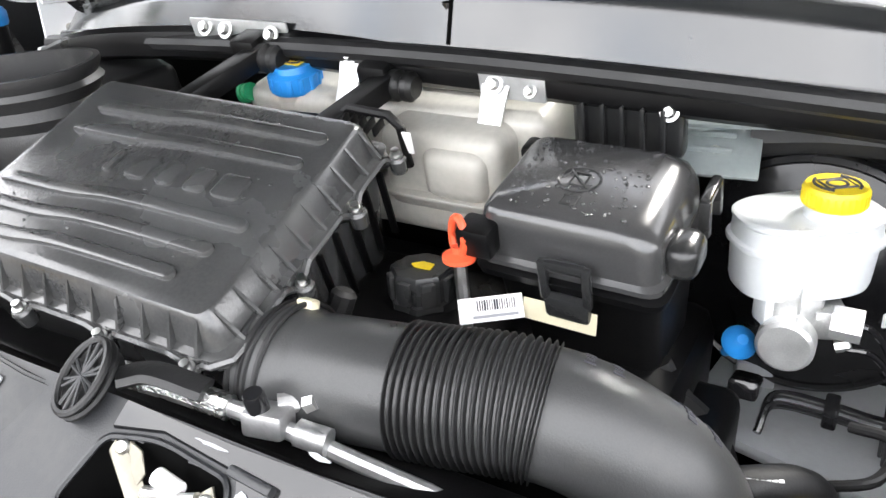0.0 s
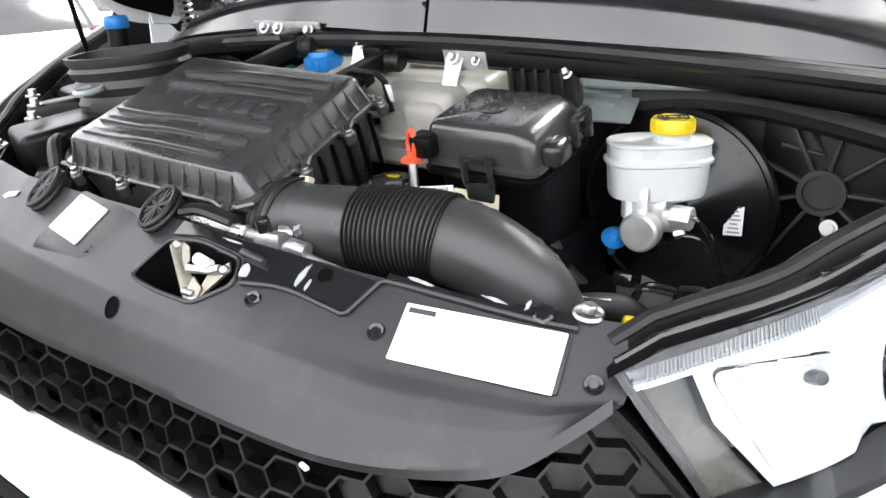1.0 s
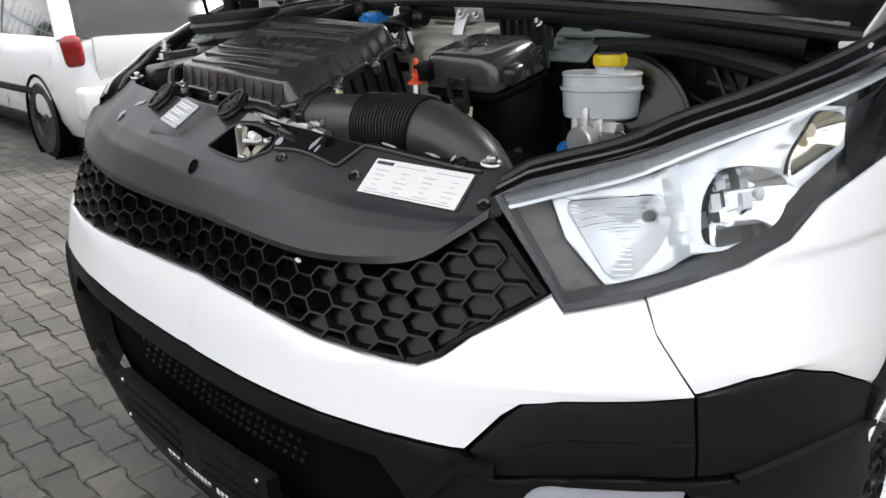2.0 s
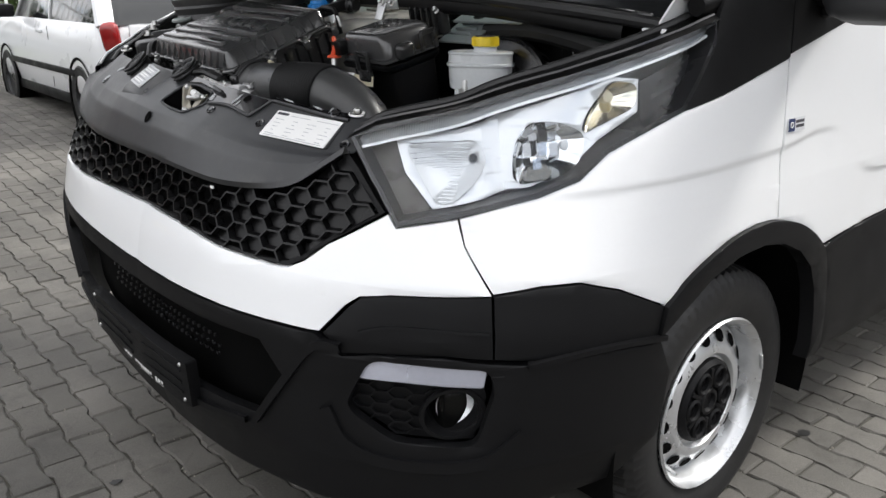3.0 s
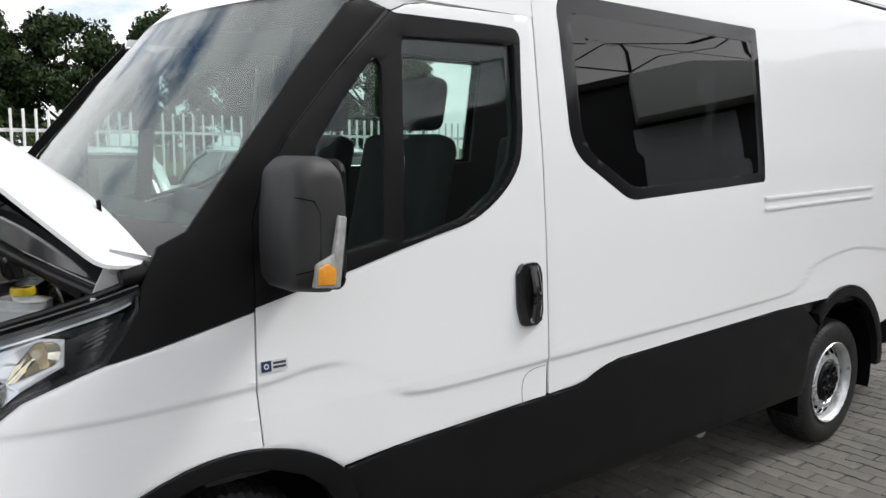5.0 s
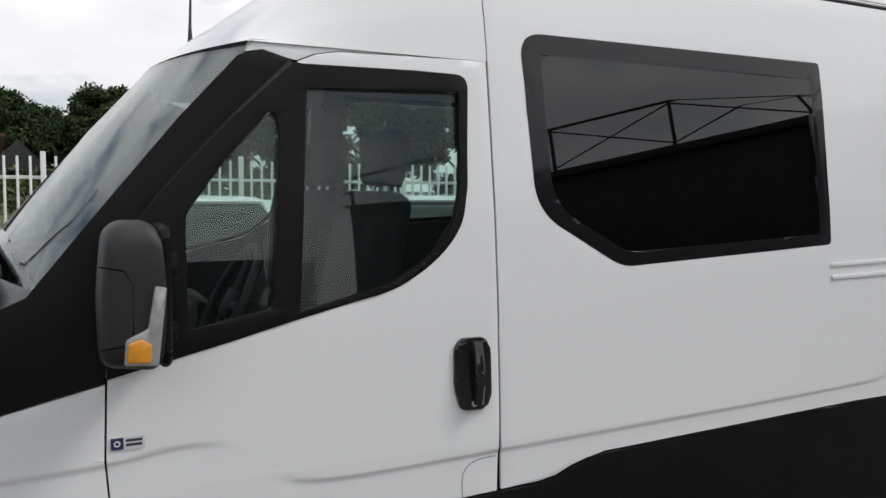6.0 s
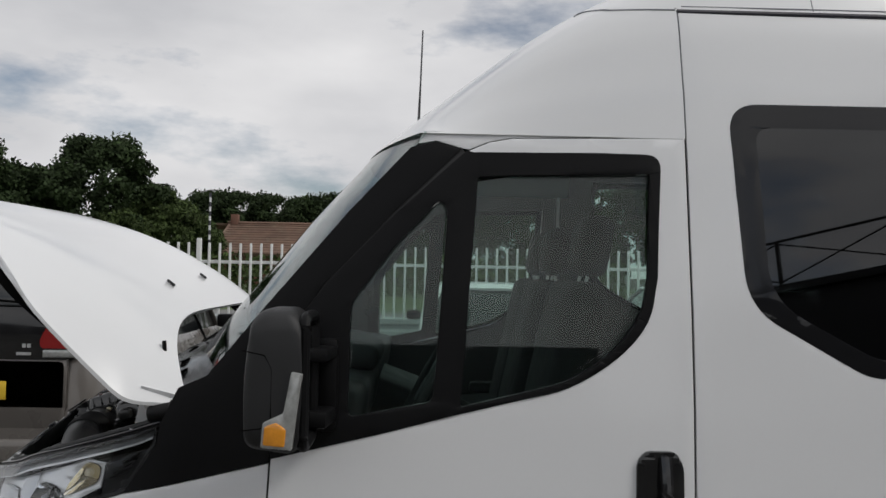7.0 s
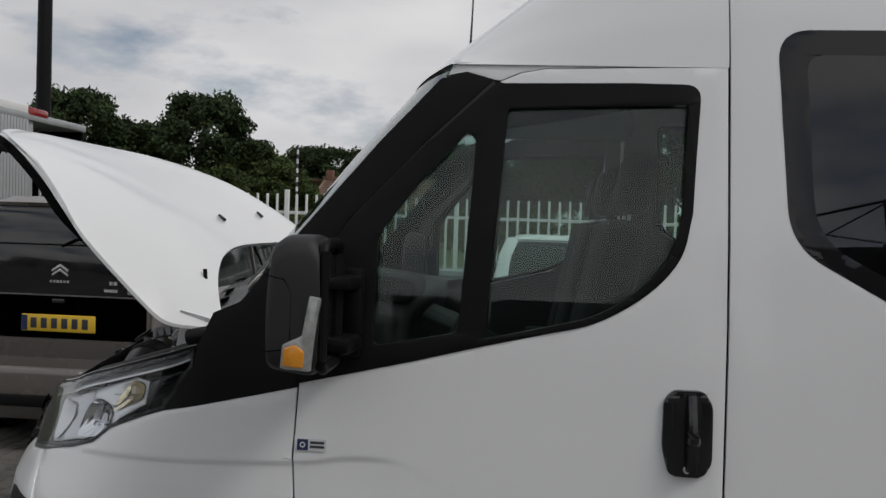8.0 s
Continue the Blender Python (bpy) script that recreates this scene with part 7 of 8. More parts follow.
# --- mirrors
for side in (1, -1):
    s = -side
    def my(v):
        return s * v
    hb = bmesh.new()
    outline = fillet([(-0.070, -0.155), (0.040, -0.170), (0.060, -0.150), (0.060, 0.145), (0.036, 0.170), (-0.030, 0.170), (-0.060, 0.145), (-0.076, 0.0)], [0.03, 0.02, 0.02, 0.03, 0.04, 0.04, 0.05, 0.08], 5)
    rows = []
    for y, k in ((1.03, 0.80), (1.045, 0.93), (1.075, 1.0), (1.175, 1.0), (1.210, 0.965), (1.230, 0.88), (1.237, 0.70), (1.239, 0.3)):
        rows.append([hb.verts.new((0.220 + (x - 0.078) * (k * 0.5 + 0.5) + 0.078, my(y), 1.425 + z * k)) for x, z in outline])
    for a, b in zip(rows, rows[1:]):
        for i in range(len(a)):
            hb.faces.new((a[i], a[(i + 1) % len(a)], b[(i + 1) % len(b)], b[i]))
    hb.faces.new(rows[0])
    hb.faces.new(rows[-1])
    mirror = part("mirror", hb, mat("grained_mirror_plastic", (0.015, 0.0155, 0.0165), 0.55, var=0.15, scale=6, fine=900, bump=0.3), van, "dark grey door mirror with indicator", 50)
    part("mirror_glass", box((0.004, 0.14, 0.26), pose(0.2815, my(1.13), 1.425), 0.001), MIRRORED, mirror, "mirror glass")
    rim_loop = fillet([(1.052, 1.275), (1.215, 1.275), (1.215, 1.575), (1.052, 1.575)], 0.03, 5)
    part("mirror_rim", tube([(0.287, my(a), b) for a, b in rim_loop + rim_loop[:2]], 0.014, 10), BLACK_TRIM, mirror, "black mirror rim")
    lens_line = [(0.196, 1.282), (0.268, 1.276), (0.288, 1.45), (0.262, 1.455), (0.246, 1.36), (0.200, 1.338)]
    lm = pose(0, my(1.238), 0, 90, 0, 0)
    part("indicator_lens", prism(fillet(lens_line, 0.006), 0.036, pose(0, my(1.210) + (0.0 if s < 0 else 0.036), 0, 90, 0, 0), 0.004), CLEAR_LENS, mirror, "clear indicator lens")
    part("amber_lens", prism(fillet([(0.202, 1.288), (0.252, 1.284), (0.255, 1.324), (0.232, 1.340), (0.205, 1.330)], 0.006), 0.040, pose(0, my(1.210) + (0.0 if s < 0 else 0.040), 0, 90, 0, 0), 0.004), AMBER, mirror, "amber indicator")
    part("mirror_seam", tube([(0.150, my(1.236), 1.50), (0.200, my(1.238), 1.49), (0.217, my(1.238), 1.46), (0.217, my(1.238), 1.34), (0.203, my(1.238), 1.325), (0.150, my(1.236), 1.318)], 0.0014, 5), UNDERBODY_AND_DEPTH, mirror)
    part("mirror_base", join(box((0.07, 0.11, 0.035), pose(0.30, my(1.03), 1.475, 0, 0, 8 * s), 0.01), box((0.08, 0.11, 0.045), pose(0.295, my(1.03), 1.315, 0, 0, 8 * s), 0.012), box((0.055, 0.035, 0.24), pose(0.315, my(0.985), 1.39), 0.012)), BLACK_TRIM, mirror, "black mirror arms and foot")

# --- door furniture, badges and rails
for side in (1, -1):
    hp = fillet([(2.788, 1.08), (2.790, 1.20), (2.812, 1.228), (2.893, 1.228), (2.914, 1.19), (2.914, 1.045), (2.892, 1.010), (2.806, 1.012)], 0.018)
    handle = part("door_handle", panel(hp, lift=0.014, thick=0.02, step=0.02, side=side, edge=0.012), GLOSS_BLACK, van, "black door handle with lock")
    part("grip", tube([Vector(skin(side * 2.862, z, 0.016 + 0.016 * math.sin(math.pi * (z - 1.03) / 0.185))) for z in np.linspace(1.03, 1.215, 14)], 0.017, 10), GLOSS_BLACK, handle, "black pull grip")
    part("lock", lathe([(0.010, 0.0), (0.009, 0.003), (0.0, 0.003)], spot(2.850, 1.030, side, 0.016), 16), ZINC, handle, "silver lock")
    flap = curve2([(2.815, 0.735), (2.815, 0.80), (2.832, 0.835), (2.87, 0.852), (2.93, 0.856)], 5)
    part("flap_joint", line_on_skin(flap, 0.003, 0.0006, side, 0.004), INK_GREY, van, "fine joint of a filler flap")
    for z0, z1 in ((1.395, 1.421), (1.345, 1.372)):
        part("door_rail", line_on_skin([(4.44, z0), (5.0, (z0 + z1) / 2), (5.6, z1)], 0.012, 0.006, side, 0.01), WHITE, van, "white sliding door rail")
sm = spot(1.877, 1.034, 1, 0.002)
badge = part("dealer_sticker", prism(fillet([(-0.040, -0.016), (0.040, -0.016), (0.040, 0.016), (-0.040, 0.016)], 0.002), 0.001, sm), mat("silver_sticker", (0.62, 0.63, 0.65), 0.35, var=0.05), van, "small silver and navy sticker with plain bars")
part("sticker_emblem", prism(fillet([(-0.0385, -0.0145), (-0.009, -0.0145), (-0.009, 0.0145), (-0.0385, 0.0145)], 0.001), 0.0006, sm @ Matrix.Translation((0, 0, 0.001))), NAVY, badge, "navy square")
part("sticker_emblem", tube([sm @ Vector((-0.024 + 0.006 * math.cos(a), 0.006 * math.sin(a), 0.0018)) for a in np.linspace(0, 2 * math.pi, 17)], 0.0016, 5), PAPER, badge)
for j in range(2):
    part("print_bar", prism([(-0.004, 0.003 - 0.011 * j), (0.035, 0.003 - 0.011 * j), (0.035, 0.010 - 0.011 * j), (-0.004, 0.010 - 0.011 * j)], 0.0005, sm @ Matrix.Translation((0, 0, 0.001))), INK, badge)
part("antenna", tube([(0.53, 0.10, 2.20), (0.53, 0.10, 2.28), (0.535, 0.10, 2.45), (0.54, 0.10, 2.66)], [0.012, 0.006, 0.0035, 0.003], 8), GLOSS_BLACK, van, "thin black roof antenna")
part("exhaust_tip", tube([(2.50, -0.70, 0.33), (2.48, -0.88, 0.30)], 0.035, 16), CAST, van, "pale exhaust end pipe")

# ==== cab interior ====
part("dashboard", join(box((0.42, 1.70, 0.16), pose(0.20, 0, 1.32, 0, 6, 0), 0.04, 4), box((0.30, 0.5, 0.25), pose(0.40, 0.0, 1.18, 0, 20, 0), 0.04, 3), box((0.22, 0.36, 0.08), pose(0.32, -0.45, 1.43, 0, 8, 0), 0.03, 3)), DASH, van, "grey dashboard")
sw = pose(0.56, -0.45, 1.30, 0, -62, 0)
steer = part("steering_wheel", join(tube([sw @ Vector((0.20 * math.cos(a), 0.20 * math.sin(a), 0)) for a in np.linspace(0, 2 * math.pi, 41)], 0.016, 10), box((0.10, 0.13, 0.03), sw @ pose(0, 0, -0.01), 0.015), *[tube([sw @ Vector((0.03 * math.cos(a), 0.03 * math.sin(a), -0.01)), sw @ Vector((0.195 * math.cos(a), 0.195 * math.sin(a), 0))], 0.014, 8) for a in (0, math.pi, math.pi * 1.5)]), DASH, van, "dark steering wheel")
part("steering_column", tube([sw @ Vector((0, 0, -0.01)), sw @ Vector((0, 0, -0.25))], 0.04, 12), DASH, steer)
for y, w in ((-0.45, 0.48), (0.22, 0.46), (0.62, 0.40)):
    seat = part("seat", box((0.48, w, 0.16), pose(0.78, y, 1.02, 0, -4, 0), 0.05, 3), SEAT_CLOTH, van, "grey cloth cab seat")
    part("backrest", box((0.13, w, 0.62), pose(1.01, y, 1.36, 0, 12, 0), 0.05, 3), SEAT_CLOTH, seat)
    part("headrest", box((0.10, 0.26, 0.20), pose(1.11, y, 1.78, 0, 10, 0), 0.04, 3), SEAT_CLOTH, seat)
    for k in (-0.06, 0.06):
        part("headrest_post", tube([(1.075, y + k, 1.62), (1.10, y + k, 1.72)], 0.006, 8), STEEL, seat)
    part("seat_base", box((0.40, w * 0.8, 0.22), pose(0.80, y, 0.85), 0.02), DASH, seat)
for side in (1, -1):
    opening = [(1.99, 1.245), (2.30, 1.305), (2.612, 1.385), (2.75, 1.47), (2.83, 1.574), (2.86, 1.68), (2.87, 1.985), (2.34, 1.97), (2.18, 1.83), (2.0, 1.625)]
    card = [(1.85, 1.18), (1.86, 0.80), (2.1, 0.73), (2.93, 0.755), (2.94, 2.065), (2.42, 2.06), (2.33, 2.02), (2.15, 1.83), (1.97, 1.64), (1.88, 1.5)]
    dc = part("door_card", panel(card, [opening], lift=-0.055, thick=0.02, side=side, step=0.08), CABIN, van, "grey inner door lining")
    part("armrest", box((0.30, 0.06, 0.06), pose(0.95, side * -0.88, 1.12), 0.02), DASH, dc)
    lining = [(2.96, 0.76), (6.85, 0.80), (6.85, 2.38), (2.96, 2.38)]
    hole2 = [(3.12, 2.14), (4.41, 2.145), (4.405, 1.495), (3.445, 1.445), (3.14, 1.62)]
    part("side_lining", panel(lining, [hole2], lift=-0.05, thick=0.02, side=side, step=0.12), CABIN, van, "grey load-space lining")
part("headliner", grid(lambda s, t: (0.62 + 4.5 * s, (2 * t - 1) * 0.80, 2.10 + min(1, s * 6) * (0.13 + 0.33 * (1 - abs(2 * t - 1) ** 4))), 20, 20), CABIN, van, "grey headliner", 60)
part("rear_view_mirror", join(box((0.02, 0.22, 0.07), pose(0.42, 0, 1.92, 0, 12, 0), 0.01), tube([(0.40, 0, 2.03), (0.42, 0, 1.95)], 0.008, 8)), DASH, van, "interior mirror")
bench = part("bench_seat", join(box((0.5, 1.5, 0.14), pose(2.35, 0, 1.05), 0.05, 3), box((0.14, 1.5, 0.62), pose(2.66, 0, 1.38, 0, 10, 0), 0.05, 3)), SEAT_CLOTH, van, "grey cloth rear bench")
for y in (-0.5, 0, 0.5):
    part("headrest", box((0.10, 0.26, 0.18), pose(2.74, y, 1.78, 0, 8, 0), 0.04, 3), SEAT_CLOTH, bench)

# ==== surroundings ====
def piece(name, me, m, parent, material=None):
    """One of many alike pieces that share a mesh."""
    ob = new(name, me)
    ob.parent = parent
    ob.matrix_parent_inverse = parent.matrix_basis.inverted() if parent.type == "EMPTY" else Matrix()
    ob.matrix_basis = m
    return ob


def mesh_of(bm, material, smooth=30):
    me = bpy.data.meshes.new("piece")
    bmesh.ops.recalc_face_normals(bm, faces=bm.faces)
    bm.to_mesh(me)
    bm.free()
    me.materials.append(material)
    if smooth:
        me.shade_smooth()
        me.set_sharp_from_angle(angle=radians(smooth))
    return me


# --- white palisade fence with a striped pole
FENCE_WHITE = mat("white_coated_steel", (0.72, 0.73, 0.72), 0.5, var=0.08, scale=3, dirt=(0.4, 0.38, 0.3), dirt_amount=0.3)
FY = 9.5
fz = rise(FY)
fence = root("fence", (0, FY, fz), "white steel palisade fence along the yard", "fence")
picket = mesh_of(box((0.035, 0.035, 1.80), pose(0, 0, 0.95), 0.006), FENCE_WHITE)
post_me = mesh_of(box((0.07, 0.07, 1.92), pose(0, 0, 0.96), 0.006), FENCE_WHITE)
xs = np.arange(-9.0, 11.0, 0.163)
for k, x in enumerate(xs):
    if k % 17 == 3:
        piece("post", post_me, Matrix.Translation((x, FY, fz)), fence)
    else:
        piece("picket", picket, Matrix.Translation((x, FY, fz)), fence)
for z in (0.22, 1.55):
    part("rail", box((20.2, 0.03, 0.05), pose(1.0, FY + 0.03, fz + z), 0.004), FENCE_WHITE, fence)
pole = root("striped_pole", (-2.83, FY + 0.06, fz), "thin black and white striped pole on the fence", "pole")
for k in range(12):
    part("band", lathe([(0, 0), (0.018, 0), (0.018, 0.075), (0, 0.075)], pose(-2.83, FY + 0.06, fz + 1.75 + 0.075 * k), 8), INK if k % 2 else FENCE_WHITE, pole)
part("shaft", lathe([(0, 0), (0.018, 0), (0.018, 1.75), (0, 1.75)], pose(-2.83, FY + 0.06, fz), 8), FENCE_WHITE, pole)

# --- steel crash barrier before the fence
barrier = root("crash_barrier", (0, 8.95, rise(8.95)), "grey galvanised crash barrier", "barrier")
bm = bmesh.new()
prof = [(0.0, 0.44), (-0.05, 0.47), (-0.05, 0.54), (0.0, 0.58), (0.0, 0.62), (-0.05, 0.66), (-0.05, 0.73), (0.0, 0.76)]
ends = [[bm.verts.new((x, 8.95 + y, rise(8.95) + z)) for y, z in prof] for x in (-9, 10)]
for i in range(len(prof) - 1):
    bm.faces.new((ends[0][i], ends[0][i + 1], ends[1][i + 1], ends[1][i]))
part("beam", bm, GREY_METAL, barrier)
bpost = mesh_of(box((0.10, 0.08, 0.72), pose(0, 0, 0.36), 0.01), GREY_METAL)
for x in np.arange(-8.5, 10, 2.0):
    piece("post", bpost, Matrix.Translation((x, 9.02, rise(9.0))), barrier)

# --- parked cars
CAR_GLASS = mat("dark_car_glass", (0.012, 0.014, 0.015), 0.06, var=0.1, scale=2, coat=0.5)


def car(at, turn, size, paint, label, rear_plate=None, back_slope=0.25, hood=0.95, belt=0.95, tall_lamps=False):
    """A small car with its tail at the local origin and its nose along +y."""
    L, W, H = size
    m = Matrix.Translation(at) @ Euler((0, 0, radians(turn))).to_matrix().to_4x4()
    thing = root("car", at, label, "car")
    w = W / 2
    part("body", ring_loft([rect_loop(-w + 0.10, 0.12, w - 0.10, L - 0.12, 0.20, 0.15), rect_loop(-w + 0.03, 0.03, w - 0.03, L - 0.03, 0.32, 0.22), rect_loop(-w, 0.0, w, L, 0.50, 0.26), rect_loop(-w, 0.02, w, L - 0.03, 0.70, 0.28), rect_loop(-w + 0.03, 0.05, w - 0.03, L - 0.10, belt - 0.06, 0.28), rect_loop(-w + 0.07, 0.08, w - 0.07, L - 0.35, belt, 0.25)], m), paint, thing, "painted car body", 40)
    cab = [rect_loop(-w + 0.075, 0.075, w - 0.075, L - hood, belt - 0.01, 0.14), rect_loop(-w + 0.13, 0.075 + back_slope * 0.5, w - 0.13, L - hood - 0.42, (belt + H) / 2 + 0.05, 0.14), rect_loop(-w + 0.20, 0.075 + back_slope, w - 0.20, L - hood - 0.85, H - 0.06, 0.16)]
    part("glasshouse", ring_loft(cab, m), CAR_GLASS, thing, "dark car windows", 40)
    part("roof", ring_loft([rect_loop(-w + 0.19, 0.06 + back_slope, w - 0.19, L - hood - 0.80, H - 0.075, 0.16), rect_loop(-w + 0.19, 0.05 + back_slope, w - 0.19, L - hood - 0.80, H - 0.05, 0.17), rect_loop(-w + 0.26, 0.12 + back_slope, w - 0.26, L - hood - 0.95, H - 0.01, 0.17), rect_loop(-w + 0.36, 0.25 + back_slope, w - 0.36, L - hood - 1.1, H, 0.15)], m), paint, thing, "painted roof", 40)
    for s in (-1, 1):
        for y0, y1, wd in ((0.12, back_slope + 0.14, 0.16), (L * 0.42, L * 0.40, 0.07), (L - hood - 0.06, L - hood - 0.86, 0.06)):
            part("pillar", tube([m @ Vector((s * (w - 0.085), y0, belt - 0.02)), m @ Vector((s * (w - 0.135), (y0 + y1) / 2, (belt + H) / 2 + 0.04)), m @ Vector((s * (w - 0.20), y1, H - 0.06))], wd / 2, 8, flat=0.5), paint, thing)
        part("side_trim", box((0.02, L * 0.55, 0.06), m @ pose(s * (w + 0.002), L * 0.48, 0.52), 0.008), BLACK_TRIM, thing)
        part("sill", box((0.05, L * 0.5, 0.10), m @ pose(s * (w - 0.04), L * 0.47, 0.27), 0.02), BLACK_TRIM, thing)
        for y in (L * 0.17, L * 0.80):
            wm = m @ pose(s * (w - 0.10), y, 0.31, 0, 90 * s, 0)
            wh = part("wheel", lathe([(0.20, 0.10), (0.27, 0.11), (0.305, 0.085), (0.31, 0.0), (0.305, -0.085), (0.20, -0.1)], wm, 32), TYRE, thing, "car wheel")
            part("rim", lathe([(0.20, 0.10), (0.195, 0.075), (0.05, 0.07), (0.0, 0.085)], wm, 24), HL_DARK, wh)
            part("arch", lathe([(0.355, 0.108), (0.33, 0.108), (0.33, -0.05), (0.0, -0.05)], wm, 32), UNDERBODY_AND_DEPTH, thing)
        part("door_mirror", box((0.18, 0.08, 0.13), m @ pose(s * (w + 0.06), L - hood - 0.25, belt + 0.06), 0.03), BLACK_TRIM, thing)
        if tall_lamps:
            lamp = fillet([(0.0, 1.15), (0.26, 1.15), (0.30, 1.20), (0.24, 1.35), (0.06, 1.33), (-0.01, 1.20)], 0.03)
            part("tail_lamp", ring_loft([[(s * (w - 0.40 + x), 0.030 + 0.30 * x * x, z) for x, z in lamp], [(s * (w - 0.40 + 0.01 + x * 0.95), -0.008 + 0.30 * x * x, 0.006 + z * 0.996) for x, z in lamp]], m), RED_LENS, thing, "red tail lamp")
            part("lamp_white", box((0.22, 0.03, 0.05), m @ pose(s * (w - 0.27), 0.012, 1.118, 0, 0, 6 * s), 0.01), CLEAR_LENS, thing)
        else:
            part("tail_lamp", box((0.15, 0.12, 0.24), m @ pose(s * (w - 0.11), 0.105, belt - 0.10, 8, 6 * s, 32 * s), 0.05, 3), RED_LENS, thing, "red tail lamp")
        part("headlamp", box((0.30, 0.22, 0.18), m @ pose(s * (w - 0.25), L - 0.16, 0.72, 20, 0, -25 * s), 0.06, 3), CLEAR_LENS, thing)
        part("door_handle", box((0.02, 0.16, 0.03), m @ pose(s * (w - 0.01), L * 0.46, 0.84), 0.008), paint, thing)
        part("door_gap", box((0.004, 0.006, 0.55), m @ pose(s * (w - 0.012), L * 0.39, 0.62)), UNDERBODY_AND_DEPTH, thing)
    part("rear_bumper", box((W - 0.12, 0.14, 0.26), m @ pose(0, 0.05, 0.46), 0.05, 3), paint, thing)
    part("bumper_insert", box((W - 0.5, 0.03, 0.08), m @ pose(0, -0.02, 0.36), 0.01), BLACK_TRIM, thing)
    part("tailgate", box((W - 0.46, 0.03, 0.34), m @ pose(0, 0.03, belt - 0.17), 0.02), paint, thing)
    return thing, m


BROWN = mat("brown_grey_metallic", (0.15, 0.137, 0.125), 0.3, metal=0.2, var=0.06, scale=3, coat=0.6)
hatch, cm = car((-2.28, 1.95, rise(2.6)), 0, (4.05, 1.72, 1.74), BROWN, "brown-grey hatchback parked with its tail to the van", back_slope=0.16, hood=0.95, belt=1.10, tall_lamps=True)
part("tail_panel", prism(fillet([(-0.62, 0.0), (0.62, 0.0), (0.62, 0.46), (-0.62, 0.46)], 0.05), 0.03, cm @ pose(0, 0.045, 0.62, 90, 0, 0), 0.012), BROWN, hatch, "brown lower tailgate")
part("dark_tailgate", prism(fillet([(-0.63, 0.0), (0.63, 0.0), (0.60, 0.33), (-0.60, 0.33)], 0.03), 0.02, cm @ pose(0, 0.028, 1.075, 86, 0, 0), 0.008), GLOSS_BLACK, hatch, "glossy dark tailgate panel")
part("rear_window", prism(fillet([(-0.60, 0.0), (0.60, 0.0), (0.52, 0.25), (-0.52, 0.25)], 0.05), 0.015, cm @ pose(0, 0.052, 1.405, 74, 0, 0), 0.005), CAR_GLASS, hatch, "dark rear window")
for k in (0, 1):
    part("emblem", prism([(-0.055, 0.0), (0, 0.035), (0.055, 0.0), (0.055, 0.016), (0, 0.052), (-0.055, 0.016)], 0.008, cm @ pose(0, 0.016, 1.20 + 0.03 * k, 88, 0, 0), 0.002), ZINC, hatch, "plain chevron emblem")
for k in range(6):
    part("badge_bar", box((0.014, 0.004, 0.016), cm @ pose(-0.06 + 0.024 * k, 0.008, 1.165)), ZINC, hatch)
for k in range(2):
    part("badge_bar", box((0.022, 0.004, 0.024), cm @ pose(0.36 + 0.030 * k, 0.008, 1.165)), ZINC, hatch)
part("badge_bar", box((0.09, 0.004, 0.018), cm @ pose(0.36, 0.008, 1.115)), ZINC, hatch)
plate = part("number_plate", box((0.52, 0.010, 0.115), cm @ pose(0, 0.004, 0.885), 0.006), mat("yellow_plate", (0.75, 0.50, 0.04), 0.4, var=0.04), hatch, "yellow number plate with plain bars")
part("plate_mark", box((0.04, 0.004, 0.10), cm @ pose(-0.235, -0.002, 0.885)), NAVY, plate)
for k in range(6):
    part("plate_bar", box((0.042, 0.004, 0.068), cm @ pose(-0.17 + 0.072 * k, -0.002, 0.885), 0.002), INK, plate)
part("roof_lamp", box((0.30, 0.02, 0.025), cm @ pose(0, 0.16, 1.68), 0.006), RED_LENS, hatch)
part("rear_wiper", tube([cm @ Vector((0, 0.03, 1.40)), cm @ Vector((0.10, 0.03, 1.45)), cm @ Vector((0.38, 0.03, 1.43))], 0.008, 6), UNDERBODY_AND_DEPTH, hatch)
part("plate_lamp", box((0.09, 0.02, 0.03), cm @ pose(0, 0.005, 1.035), 0.008), GLOSS_BLACK, hatch)

CAR_WHITE = mat("white_car_paint", (0.76, 0.77, 0.78), 0.3, var=0.02, scale=2, coat=0.6)
car((1.35, 4.75, rise(5.2)), 0, (3.95, 1.66, 1.47), CAR_WHITE, "white hatchback parked nose to the fence", back_slope=0.35, hood=1.0)
car((4.1, 4.9, rise(5.4)), 0, (4.1, 1.72, 1.48), CAR_WHITE, "white hatchback parked nose to the fence", back_slope=0.35, hood=1.0)

# --- grey box trailer with a dark open end, and a lamp post
TRAILER = mat("grey_ribbed_sheet", (0.42, 0.43, 0.44), 0.45, metal=0.3, var=0.1, scale=2, dirt=(0.2, 0.19, 0.17), dirt_amount=0.3)
trailer = root("trailer", (-8.6, 9.0, rise(9)), "grey ribbed box trailer with a dark open end", "trailer")
tz = rise(9)
part("box_wall", join(box((3.4, 0.05, 2.0), pose(-8.3, 7.3, tz + 1.85), 0.01), box((3.4, 0.05, 2.0), pose(-8.3, 9.7, tz + 1.85), 0.01), box((0.05, 2.4, 2.0), pose(-10.0, 8.5, tz + 1.85), 0.01)), UNDERBODY_AND_DEPTH, trailer)
part("box_roof", box((3.5, 2.5, 0.12), pose(-8.3, 8.5, tz + 2.85), 0.03), TRAILER, trailer)
